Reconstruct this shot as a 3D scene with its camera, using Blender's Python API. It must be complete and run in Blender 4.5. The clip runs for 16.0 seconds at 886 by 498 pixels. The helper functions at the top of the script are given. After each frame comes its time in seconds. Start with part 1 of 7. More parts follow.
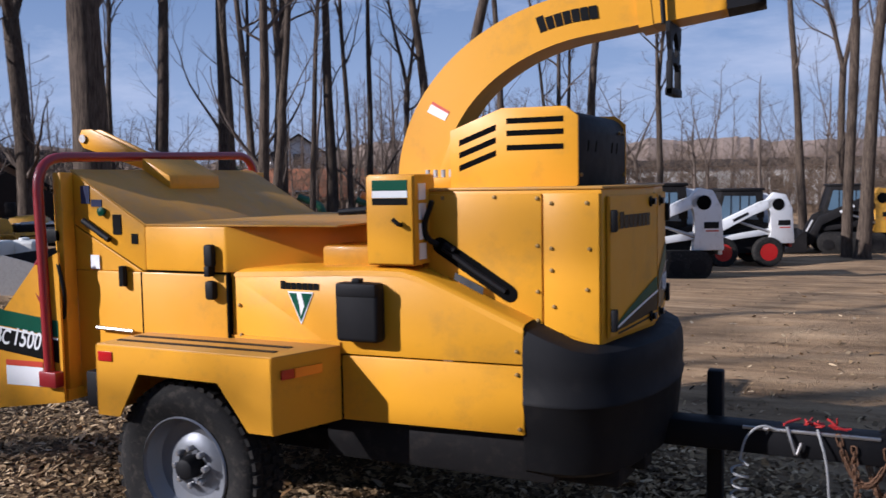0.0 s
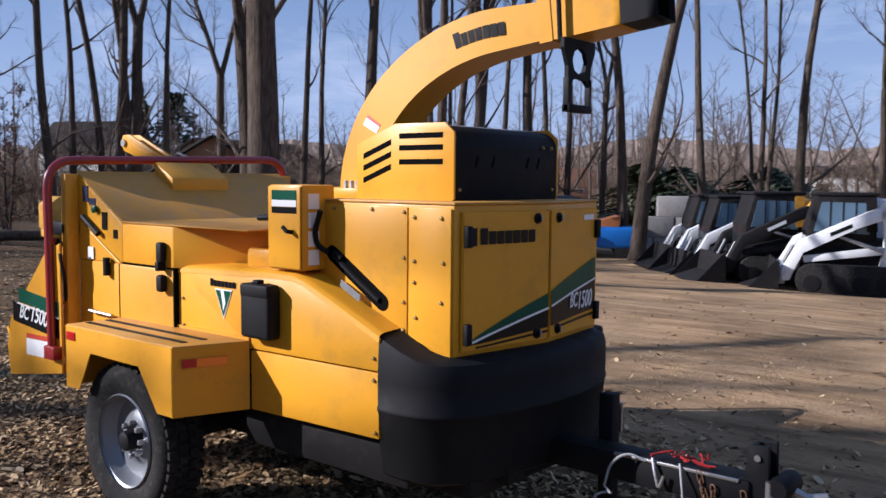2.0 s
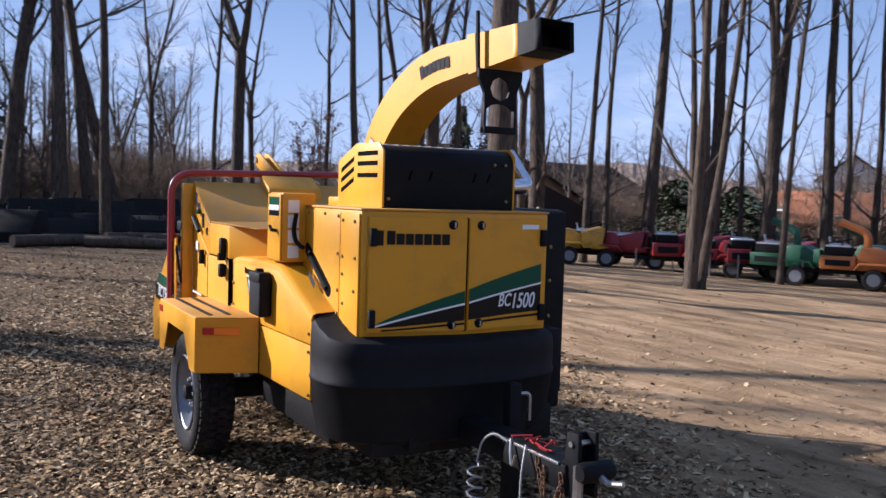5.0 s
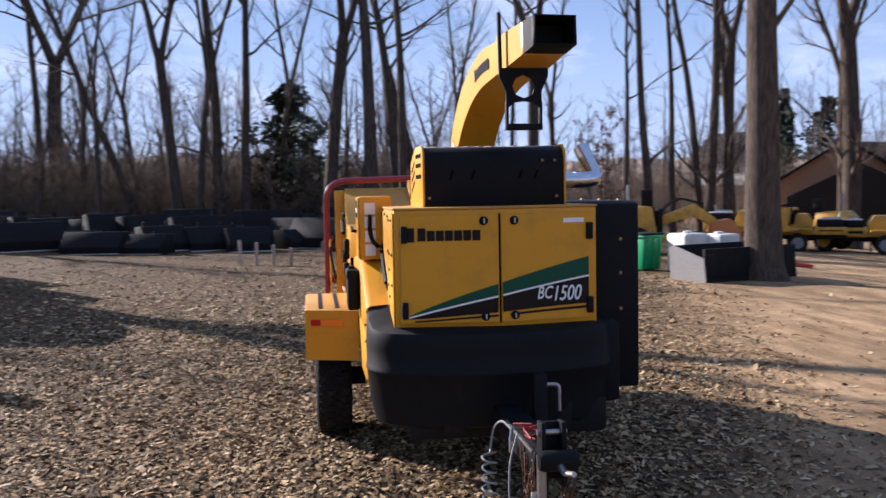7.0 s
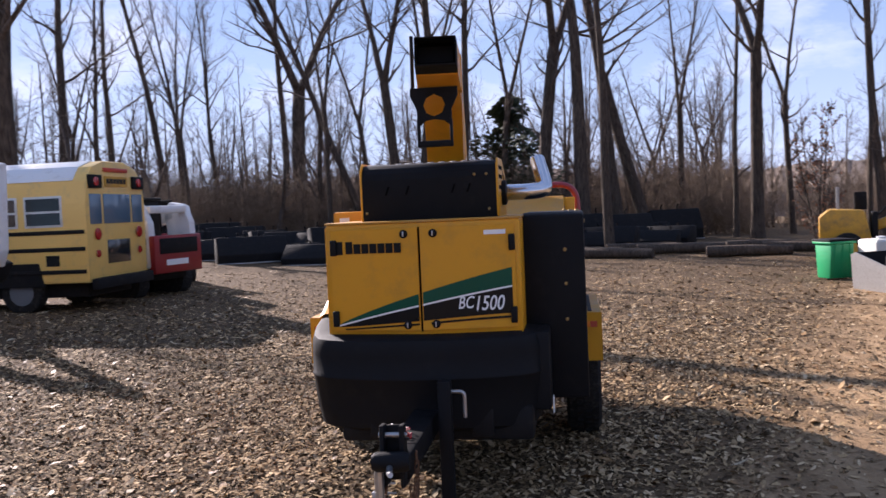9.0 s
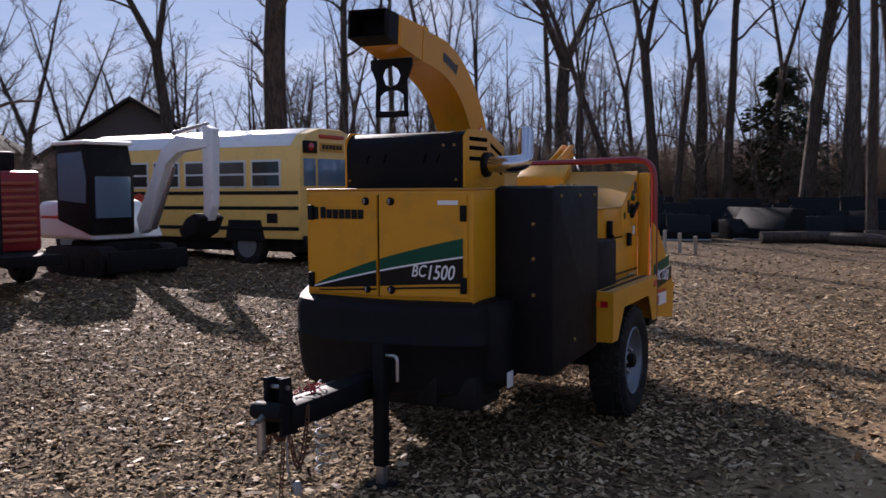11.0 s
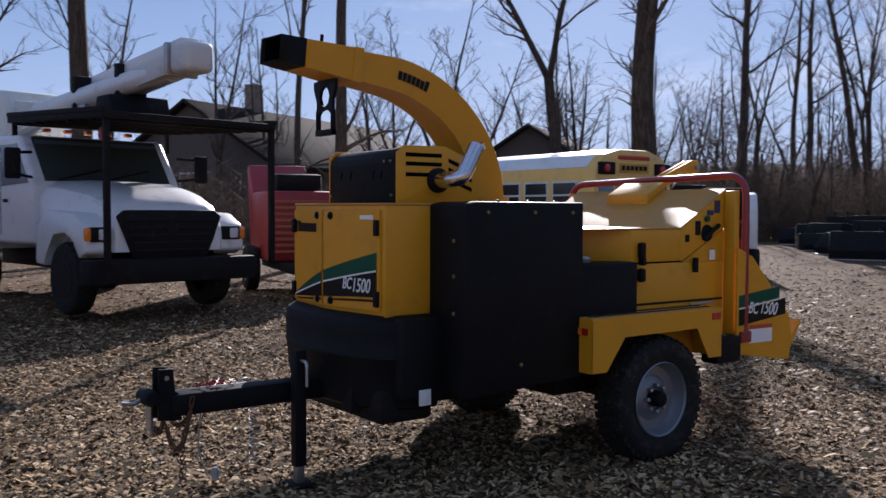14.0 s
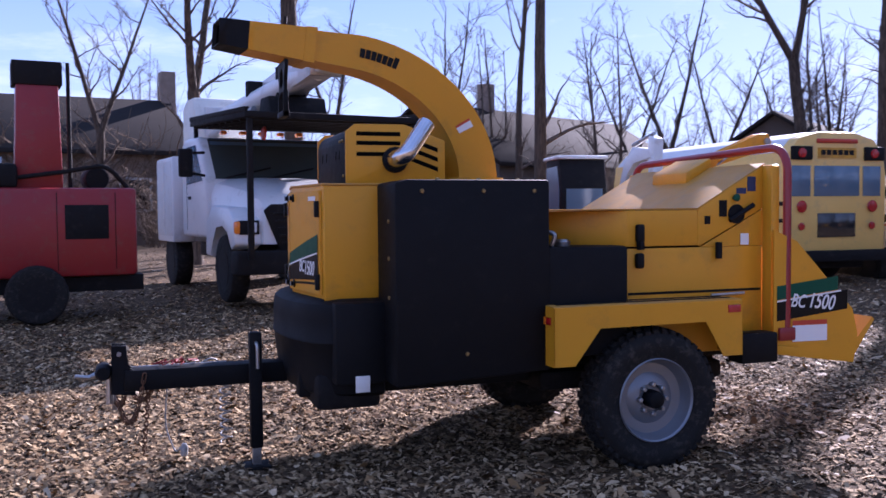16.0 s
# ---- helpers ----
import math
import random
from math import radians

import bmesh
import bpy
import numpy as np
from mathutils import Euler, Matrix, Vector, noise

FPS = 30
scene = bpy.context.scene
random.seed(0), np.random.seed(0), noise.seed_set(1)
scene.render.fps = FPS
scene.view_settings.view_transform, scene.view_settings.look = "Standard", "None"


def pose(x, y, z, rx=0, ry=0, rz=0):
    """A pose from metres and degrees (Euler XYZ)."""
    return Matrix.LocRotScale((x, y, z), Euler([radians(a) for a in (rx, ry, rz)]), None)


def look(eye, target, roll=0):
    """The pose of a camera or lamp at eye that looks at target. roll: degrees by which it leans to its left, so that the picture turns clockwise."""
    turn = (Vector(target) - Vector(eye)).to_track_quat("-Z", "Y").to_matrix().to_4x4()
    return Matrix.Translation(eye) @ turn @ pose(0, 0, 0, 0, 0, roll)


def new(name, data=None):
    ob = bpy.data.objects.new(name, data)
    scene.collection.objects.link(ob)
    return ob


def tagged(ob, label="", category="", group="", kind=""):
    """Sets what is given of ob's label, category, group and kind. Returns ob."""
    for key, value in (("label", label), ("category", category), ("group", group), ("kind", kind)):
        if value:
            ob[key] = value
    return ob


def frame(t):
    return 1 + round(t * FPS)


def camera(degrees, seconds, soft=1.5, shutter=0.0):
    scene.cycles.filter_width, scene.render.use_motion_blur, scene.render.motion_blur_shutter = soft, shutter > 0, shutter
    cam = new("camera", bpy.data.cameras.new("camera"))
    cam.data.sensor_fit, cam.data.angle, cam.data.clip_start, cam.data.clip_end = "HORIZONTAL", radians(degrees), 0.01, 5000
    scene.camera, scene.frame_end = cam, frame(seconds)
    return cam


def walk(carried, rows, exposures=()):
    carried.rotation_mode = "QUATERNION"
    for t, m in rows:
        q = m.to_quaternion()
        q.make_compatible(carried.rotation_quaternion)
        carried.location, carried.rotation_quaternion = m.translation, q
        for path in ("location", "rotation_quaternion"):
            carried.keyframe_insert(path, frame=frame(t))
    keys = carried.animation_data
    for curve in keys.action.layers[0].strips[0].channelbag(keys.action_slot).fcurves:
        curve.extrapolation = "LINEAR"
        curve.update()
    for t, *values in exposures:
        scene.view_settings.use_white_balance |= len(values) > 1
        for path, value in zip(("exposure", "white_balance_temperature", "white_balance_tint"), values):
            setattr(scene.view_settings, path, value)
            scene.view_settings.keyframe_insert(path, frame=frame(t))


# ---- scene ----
cam = camera(52.0, 16.0, 1.5, 0.4)
PATH = [
    (0, (2.293, -4.196, 1.682), (1.43, -2.397, 1.533), -1.0),
    (0.5, (2.677, -3.979, 1.715), (1.708, -2.236, 1.565), 0.1),
    (1, (2.884, -3.788, 1.71), (1.828, -2.095, 1.569), 0.5),
    (1.5, (3.33, -3.649, 1.712), (2.158, -2.035, 1.571), 0.6),
    (2, (3.648, -3.499, 1.743), (2.36, -1.977, 1.591), 0.5),
    (2.5, (3.978, -3.324, 1.754), (2.618, -1.871, 1.555), 0.5),
    (3, (4.412, -3.225, 1.79), (2.96, -1.867, 1.568), 0.8),
    (5.5, (5.677, -2.144, 1.718), (3.856, -1.324, 1.614), 0.9),
    (6, (5.989, -1.796, 1.731), (4.099, -1.152, 1.614), -0.5),
    (6.5, (6.069, -1.467, 1.718), (4.136, -0.964, 1.599), -0.6),
    (7, (6.117, -1.074, 1.738), (4.141, -0.794, 1.611), -1.1),
    (7.5, (6.293, -0.602, 1.73), (4.298, -0.519, 1.615), -2.0),
    (8, (6.238, -0.176, 1.687), (4.242, -0.156, 1.57), -1.6),
    (8.5, (6.248, 0.254, 1.696), (4.254, 0.146, 1.579), -2.1),
    (9, (6.37, 0.742, 1.713), (4.392, 0.461, 1.623), -2.5),
    (9.5, (6.204, 1.149, 1.665), (4.248, 0.742, 1.567), -1.2),
    (10, (6.136, 1.649, 1.645), (4.23, 1.056, 1.527), -0.6),
    (12.5, (5.201, 3.818, 1.673), (3.627, 2.591, 1.556), -0.2),
    (13, (4.881, 4.244, 1.664), (3.423, 2.879, 1.562), -0.0),
    (13.5, (4.397, 4.464, 1.626), (3.081, 2.96, 1.551), 0.0),
    (14, (4.028, 4.784, 1.603), (2.858, 3.165, 1.521), 0.2),
    (14.5, (3.633, 4.929, 1.593), (2.566, 3.239, 1.51), 0.1),
    (15, (3.202, 5.011, 1.596), (2.248, 3.255, 1.523), -0.8),
    (15.5, (2.752, 5.267, 1.54), (1.963, 3.431, 1.476), -0.9),
    (16, (2.314, 5.39, 1.492), (1.662, 3.501, 1.409), -0.5),
]
walk(cam, [(t, look(eye, target, roll)) for t, eye, target, roll in PATH],
     [(0.0, 0.02, 5150, 20), (3.0, 0.38, 5150, 20), (6.5, 0.68, 5300, 20), (7.5, 0.75, 5450, 23), (8.5, 0.75, 5550, 24), (9.0, 0.9, 5650, 25), (9.5, 0.8, 5650, 25), (10.0, 0.2, 5650, 25), (12.5, 0.35, 5450, 22), (14.0, 0.32, 5400, 21), (15.0, 0.1, 5500, 20), (15.5, 0.55, 5400, 22), (16.0, 1.1, 5050, 36)])

# ---------------------------------------------------------------- light
SUN_AZ = radians(225.0)       # compass of the sun, counter-clockwise from +x
SUN_EL = radians(25.0)
world = bpy.data.worlds.new("sky")
scene.world = world
world.use_nodes = True
wn, wl = world.node_tree.nodes, world.node_tree.links
bg = wn["Background"]
sky = wn.new("ShaderNodeTexSky")
sky.sky_type = "NISHITA"
sky.sun_disc = False
sky.sun_elevation = SUN_EL
sky.sun_rotation = radians(90.0) - SUN_AZ
sky.air_density = 1.0
sky.dust_density = 0.3
sky.ozone_density = 1.6
# thin drifting clouds over the blue
tc = wn.new("ShaderNodeTexCoord")
mp = wn.new("ShaderNodeMapping")
mp.inputs["Scale"].default_value = (1.3, 2.2, 5.5)
cn = wn.new("ShaderNodeTexNoise")
cn.inputs["Scale"].default_value = 1.7
cn.inputs["Detail"].default_value = 7.0
cn.inputs["Roughness"].default_value = 0.62
cr = wn.new("ShaderNodeValToRGB")
cr.color_ramp.elements[0].position, cr.color_ramp.elements[0].color = 0.52, (0, 0, 0, 1)
cr.color_ramp.elements[1].position, cr.color_ramp.elements[1].color = 0.70, (0.9, 0.9, 0.9, 1)
cm = wn.new("ShaderNodeMixRGB")
cm.inputs["Color2"].default_value = (13.5, 14.0, 14.6, 1)
wl.new(tc.outputs["Generated"], mp.inputs["Vector"])
wl.new(mp.outputs["Vector"], cn.inputs["Vector"])
wl.new(cn.outputs["Fac"], cr.inputs["Fac"])
wl.new(cr.outputs["Color"], cm.inputs["Fac"])
veil = wn.new("ShaderNodeMixRGB")
veil.inputs["Fac"].default_value = 0.45
veil.inputs["Color2"].default_value = (6.4, 9.2, 13.6, 1)
wl.new(sky.outputs["Color"], veil.inputs["Color1"])
up = wn.new("ShaderNodeSeparateXYZ")
low = wn.new("ShaderNodeMapRange")
low.interpolation_type = "SMOOTHSTEP"
low.inputs["From Min"].default_value, low.inputs["From Max"].default_value = -0.02, 0.30
low.inputs["To Min"].default_value, low.inputs["To Max"].default_value = 0.75, 0.0
hz = wn.new("ShaderNodeMixRGB")
hz.inputs["Color2"].default_value = (11.2, 12.6, 14.4, 1)
wl.new(tc.outputs["Generated"], up.inputs["Vector"])
wl.new(up.outputs["Z"], low.inputs["Value"])
wl.new(low.outputs["Result"], hz.inputs["Fac"])
wl.new(veil.outputs["Color"], hz.inputs["Color1"])
wl.new(hz.outputs["Color"], cm.inputs["Color1"])
wl.new(cm.outputs["Color"], bg.inputs["Color"])
bg.inputs["Strength"].default_value = 0.041

sun_data = bpy.data.lights.new("sun", "SUN")
sun_data.energy = 7.2
sun_data.angle = radians(0.55)
sun_data.color = (1.0, 0.875, 0.69)
sun = new("sun", sun_data)
sun_dir = Vector((math.cos(SUN_AZ) * math.cos(SUN_EL), math.sin(SUN_AZ) * math.cos(SUN_EL), math.sin(SUN_EL)))
sun.matrix_world = look(sun_dir * 60, (0, 0, 0))


# ---------------------------------------------------------------- materials
def material(name, colour, rough=0.5, metal=0.0, vary=0.12, scale=6.0, bump=0.0, bump_scale=40.0, fine=60.0,
             stretch=(1, 1, 1), dirt=None, dirt_amount=0.0, coat=0.0, island=0.0, obj=0.0):
    m = bpy.data.materials.new(name)
    m.use_nodes = True
    n, l = m.node_tree.nodes, m.node_tree.links
    b = n["Principled BSDF"]
    tex = n.new("ShaderNodeTexCoord")
    mapping = n.new("ShaderNodeMapping")
    mapping.inputs["Scale"].default_value = stretch
    l.new(tex.outputs["Object"], mapping.inputs["Vector"])

    def noise_at(s, detail=5.0, rough_n=0.6):
        t = n.new("ShaderNodeTexNoise")
        t.inputs["Scale"].default_value = s
        t.inputs["Detail"].default_value = detail
        t.inputs["Roughness"].default_value = rough_n
        l.new(mapping.outputs["Vector"], t.inputs["Vector"])
        return t.outputs["Fac"]

    def mix(fac, a, c, kind="MIX"):
        x = n.new("ShaderNodeMixRGB")
        x.blend_type = kind
        for sock, v in (("Fac", fac), ("Color1", a), ("Color2", c)):
            if isinstance(v, (int, float)):
                x.inputs[sock].default_value = v
            elif isinstance(v, tuple):
                x.inputs[sock].default_value = (*v, 1)
            else:
                l.new(v, x.inputs[sock])
        return x.outputs["Color"]

    lo = tuple(c * (1 - vary) for c in colour)
    hi = tuple(min(1, c * (1 + vary)) for c in colour)
    col = mix(noise_at(scale), lo, hi)
    if fine:
        f = noise_at(fine, 3.0)
        col = mix(0.25, col, mix(f, tuple(c * (1 - 2.2 * vary) if vary < 0.4 else c * 0.1 for c in colour), hi))
    if island or obj:
        src = n.new("ShaderNodeNewGeometry").outputs["Random Per Island"] if island else n.new("ShaderNodeObjectInfo").outputs["Random"]
        k = island or obj
        ramp = n.new("ShaderNodeMapRange")
        ramp.inputs["To Min"].default_value = 1 - k
        ramp.inputs["To Max"].default_value = 1 + k
        l.new(src, ramp.inputs["Value"])
        hs = n.new("ShaderNodeHueSaturation")
        l.new(ramp.outputs["Result"], hs.inputs["Value"])
        l.new(col, hs.inputs["Color"])
        col = hs.outputs["Color"]
    if dirt:
        r = n.new("ShaderNodeValToRGB")
        r.color_ramp.elements[0].position = 0.62 - 0.3 * dirt_amount
        r.color_ramp.elements[1].position = 0.78
        l.new(noise_at(scale * 1.7, 8.0, 0.7), r.inputs["Fac"])
        sc = n.new("ShaderNodeMath")
        sc.operation = "MULTIPLY"
        sc.inputs[1].default_value = min(1.0, 0.35 + dirt_amount)
        l.new(r.outputs["Color"], sc.inputs[0])
        col = mix(sc.outputs["Value"], col, dirt)
    l.new(col, b.inputs["Base Color"])
    b.inputs["Metallic"].default_value = metal
    rr = n.new("ShaderNodeMapRange")
    rr.inputs["To Min"].default_value = max(0.03, rough - 0.1)
    rr.inputs["To Max"].default_value = min(1.0, rough + 0.14)
    l.new(noise_at(scale * 2.3), rr.inputs["Value"])
    l.new(rr.outputs["Result"], b.inputs["Roughness"])
    if coat:
        b.inputs["Coat Weight"].default_value = coat
        b.inputs["Coat Roughness"].default_value = 0.15
    if bump:
        bp = n.new("ShaderNodeBump")
        bp.inputs["Strength"].default_value = bump
        bp.inputs["Distance"].default_value = 0.02
        l.new(noise_at(bump_scale, 6.0, 0.65), bp.inputs["Height"])
        l.new(bp.outputs["Normal"], b.inputs["Normal"])
    return m


def glassy(name, colour, rough=0.06):
    m = material(name, colour, rough, 0.0, 0.15, 2.0, fine=0)
    m.node_tree.nodes["Principled BSDF"].inputs["Specular IOR Level"].default_value = 0.8
    return m


def matt(m, level=0.22):
    m.node_tree.nodes["Principled BSDF"].inputs["Specular IOR Level"].default_value = level
    return m


YELLOW = matt(material("yellow_paint", (0.64, 0.295, 0.006), 0.42, vary=0.05, scale=2.5, bump=0.03, bump_scale=18, dirt=(0.34, 0.19, 0.035), dirt_amount=0.3, coat=0.05), 0.3)
YELLOW_TOP = matt(material("dusty_yellow_paint", (0.50, 0.25, 0.035), 0.5, vary=0.1, scale=3.0, bump=0.05, bump_scale=30, dirt=(0.30, 0.21, 0.11), dirt_amount=0.45), 0.3)
BLACK_PLASTIC = matt(material("black_plastic", (0.008, 0.008, 0.009), 0.62, vary=0.2, scale=4, bump=0.08, bump_scale=220, dirt=(0.025, 0.022, 0.019), dirt_amount=0.12), 0.16)
BLACK_STEEL = matt(material("black_steel", (0.007, 0.007, 0.008), 0.58, vary=0.25, scale=5, bump=0.05, bump_scale=60, dirt=(0.022, 0.019, 0.017), dirt_amount=0.18), 0.15)
FRAME = matt(material("frame_steel", (0.013, 0.012, 0.012), 0.65, vary=0.3, scale=8, bump=0.1, bump_scale=50, dirt=(0.045, 0.036, 0.028), dirt_amount=0.3), 0.15)
RED = material("red_paint", (0.24, 0.010, 0.013), 0.35, vary=0.1, scale=9, bump=0.03, bump_scale=30, coat=0.3)
RUBBER = matt(material("rubber", (0.016, 0.015, 0.014), 0.82, vary=0.3, scale=12, bump=0.25, bump_scale=90, dirt=(0.10, 0.085, 0.065), dirt_amount=0.35))
RIM = material("silver_rim", (0.22, 0.23, 0.25), 0.4, 0.5, vary=0.08, scale=9, dirt=(0.25, 0.21, 0.17), dirt_amount=0.2)
STEEL = material("bare_steel", (0.42, 0.41, 0.40), 0.38, 0.9, vary=0.2, scale=20, bump=0.06, dirt=(0.16, 0.1, 0.06), dirt_amount=0.25)
CHROME = material("exhaust_steel", (0.62, 0.62, 0.65), 0.2, 1.0, vary=0.15, scale=14)
RUST = material("rusty_chain", (0.16, 0.085, 0.045), 0.7, 0.5, vary=0.4, scale=40, bump=0.2)
BOLT = material("zinc_bolt", (0.30, 0.20, 0.07), 0.5, 0.6, vary=0.2, scale=60, fine=0)
DARK_HOLE = material("dark_inside", (0.004, 0.004, 0.004), 0.9, vary=0.3, scale=10, fine=0)
matt(DARK_HOLE, 0.03)
DECAL_GREEN = matt(material("green_decal", (0.010, 0.075, 0.042), 0.35, vary=0.08, scale=8), 0.15)
DECAL_BLACK = matt(material("black_decal", (0.008, 0.008, 0.008), 0.3, vary=0.15, scale=8), 0.15)
DECAL_WHITE = material("white_decal", (0.78, 0.78, 0.76), 0.4, vary=0.05, scale=8)
DECAL_RED = material("red_decal", (0.5, 0.05, 0.02), 0.4, vary=0.08, scale=8)
DECAL_BLUE = material("dark_blue_decal", (0.02, 0.03, 0.09), 0.4, vary=0.1, scale=8)
AMBER = glassy("amber_lens", (0.85, 0.22, 0.01), 0.15)
RED_LENS = glassy("red_lens", (0.4, 0.01, 0.01), 0.15)
WIRE_RED = material("red_wire", (0.32, 0.016, 0.012), 0.5, vary=0.1, fine=0)
WIRE_GREY = material("grey_cable", (0.30, 0.30, 0.29), 0.5, vary=0.2, fine=0)


# ---------------------------------------------------------------- building tools
def mesh_from(bm, name, mat, smooth=False, mats=()):
    bmesh.ops.recalc_face_normals(bm, faces=bm.faces[:])
    me = bpy.data.meshes.new(name)
    bm.to_mesh(me)
    bm.free()
    me.materials.append(mat)
    for x in mats:
        me.materials.append(x)
    if smooth:
        for p in me.polygons:
            p.use_smooth = True
        me.set_sharp_from_angle(angle=radians(38))
    return me


def part(name, bm, mat, parent=None, label="", smooth=True):
    ob = new(name, mesh_from(bm, name, mat, smooth))
    if parent is not None:
        ob.parent = parent
    if label:
        ob["label"] = label
    return ob


def thing(name, label, category, m=None, group="", kind=""):
    ob = new(name)
    ob.empty_display_size = 0.2
    if m is not None:
        ob.matrix_world = m
    return tagged(ob, label, category, group, kind)


def box(lo, hi, bev=0.0, bm=None, seg=2):
    bm = bm or bmesh.new()
    r = bmesh.ops.create_cube(bm, size=1.0)
    s = [b - a for a, b in zip(lo, hi)]
    c = [(a + b) / 2 for a, b in zip(lo, hi)]
    for v in r["verts"]:
        v.co = Vector((v.co.x * s[0] + c[0], v.co.y * s[1] + c[1], v.co.z * s[2] + c[2]))
    if bev:
        es = list({e for v in r["verts"] for e in v.link_edges})
        bmesh.ops.bevel(bm, geom=es, offset=bev, segments=seg, affect="EDGES", profile=0.5)
    return bm


def prism(poly, a, b, axis="y", bev=0.0, bm=None, seg=2):
    """An outline in the two other axes, drawn out along one axis from a to b."""
    bm = bm or bmesh.new()
    def at(p, k):
        return {"x": (k, p[0], p[1]), "y": (p[0], k, p[1]), "z": (p[0], p[1], k)}[axis]
    v0 = [bm.verts.new(at(p, a)) for p in poly]
    v1 = [bm.verts.new(at(p, b)) for p in poly]
    n = len(poly)
    fs = [bm.faces.new(v0), bm.faces.new(v1[::-1])]
    for i in range(n):
        fs.append(bm.faces.new((v0[i], v1[i], v1[(i + 1) % n], v0[(i + 1) % n])))
    if bev:
        es = list({e for f in fs for e in f.edges})
        bmesh.ops.bevel(bm, geom=es, offset=bev, segments=seg, affect="EDGES", profile=0.5)
    return bm


def tube(pts, r, n=10, bm=None, caps=True):
    """A round bar through the points; r a radius or one for each point."""
    bm = bm or bmesh.new()
    pts = [Vector(p) for p in pts]
    rs = r if isinstance(r, (list, tuple)) else [r] * len(pts)
    rings, up = [], None
    for i, p in enumerate(pts):
        d = (pts[min(i + 1, len(pts) - 1)] - pts[max(i - 1, 0)]).normalized()
        if up is None:
            up = Vector((0, 0, 1)) if abs(d.z) < 0.9 else Vector((1, 0, 0))
        u = (up - d * up.dot(d)).normalized()
        w = d.cross(u)
        up = u
        rings.append([bm.verts.new(p + (u * math.cos(2 * math.pi * k / n) + w * math.sin(2 * math.pi * k / n)) * rs[i]) for k in range(n)])
    for a, b in zip(rings, rings[1:]):
        for k in range(n):
            bm.faces.new((a[k], a[(k + 1) % n], b[(k + 1) % n], b[k]))
    if caps:
        bm.faces.new(rings[0][::-1])
        bm.faces.new(rings[-1])
    return bm


def lathe(profile, axis_at, axis="y", n=32, bm=None, caps=True):
    """Turns a profile of (radius, along) round an axis through axis_at."""
    bm = bm or bmesh.new()
    rings = []
    for r, k in profile:
        ring = []
        for i in range(n):
            a = 2 * math.pi * i / n
            o = {"y": (r * math.cos(a), k, r * math.sin(a)), "x": (k, r * math.cos(a), r * math.sin(a)), "z": (r * math.cos(a), r * math.sin(a), k)}[axis]
            ring.append(bm.verts.new(Vector(axis_at) + Vector(o)))
        rings.append(ring)
    for a, b in zip(rings, rings[1:]):
        for i in range(n):
            bm.faces.new((a[i], a[(i + 1) % n], b[(i + 1) % n], b[i]))
    for ring, rev in ((rings[0], True), (rings[-1], False)) if caps else ():
        bm.faces.new(ring[::-1] if rev else ring)
    return bm


def bend(pts, radius, seg=5):
    """Rounds the corners of a run of points."""
    pts = [Vector(p) for p in pts]
    out = [pts[0]]
    for a, b, c in zip(pts, pts[1:], pts[2:]):
        u, w = (a - b).normalized(), (c - b).normalized()
        k = min(radius, (a - b).length * 0.48, (c - b).length * 0.48)
        s, e = b + u * k, b + w * k
        for i in range(seg + 1):
            f = i / seg
            out.append(s * (1 - f) ** 2 + b * 2 * f * (1 - f) + e * f * f)
    out.append(pts[-1])
    return out


def sheet(fn_lo, fn_hi, s0, s1, steps, place, bm=None):
    """A flat marking between two curves, laid on a surface by place(s, z)."""
    bm = bm or bmesh.new()
    row = []
    for i in range(steps + 1):
        s = s0 + (s1 - s0) * i / steps
        row.append((bm.verts.new(place(s, fn_lo(s))), bm.verts.new(place(s, fn_hi(s)))))
    for a, b in zip(row, row[1:]):
        bm.faces.new((a[0], b[0], b[1], a[1]))
    return bm


def lettering(text, size, m, mat, parent, name="lettering", shear=0.0, extrude=0.001, squeeze=1.0):
    cu = bpy.data.curves.new("lettering", "FONT")
    cu.body = text
    cu.size = size
    cu.shear = shear
    cu.extrude = extrude
    cu.offset = size * 0.012
    cu.align_x, cu.align_y = "CENTER", "CENTER"
    tmp = bpy.data.objects.new("lettering_tmp", cu)
    scene.collection.objects.link(tmp)
    bpy.context.view_layer.update()
    me = bpy.data.meshes.new_from_object(tmp.evaluated_get(bpy.context.evaluated_depsgraph_get()))
    bpy.data.objects.remove(tmp)
    bpy.data.curves.remove(cu)
    me.transform(Matrix.Diagonal((squeeze, 1, 1, 1)))
    me.transform(m)
    me.materials.clear()
    me.materials.append(mat)
    ob = new(name, me)
    ob.parent = parent
    return ob


def word_bars(place, s0, s1, z0, z1, count, mat, parent, name="word_mark", first=1.25):
    """A brand word as a row of plain upright blocks."""
    step = (s1 - s0) / count
    for i in range(count):
        bm = bmesh.new()
        a, b = s0 + i * step + step * 0.06, s0 + (i + 1) * step - step * 0.06
        top = z1 if i else z0 + (z1 - z0) * first
        q = [bm.verts.new(place(a, z0)), bm.verts.new(place(b, z0)), bm.verts.new(place(b, top)), bm.verts.new(place(a, top))]
        bm.faces.new(q)
        part(name, bm, mat, parent, "", False)


# ---------------------------------------------------------------- the wood chipper on its trailer
def front_x(y):
    return 1.388 - 0.145 * abs(y + 0.1)


def on_front(y, z):
    return (front_x(y) + 0.016, y, z)


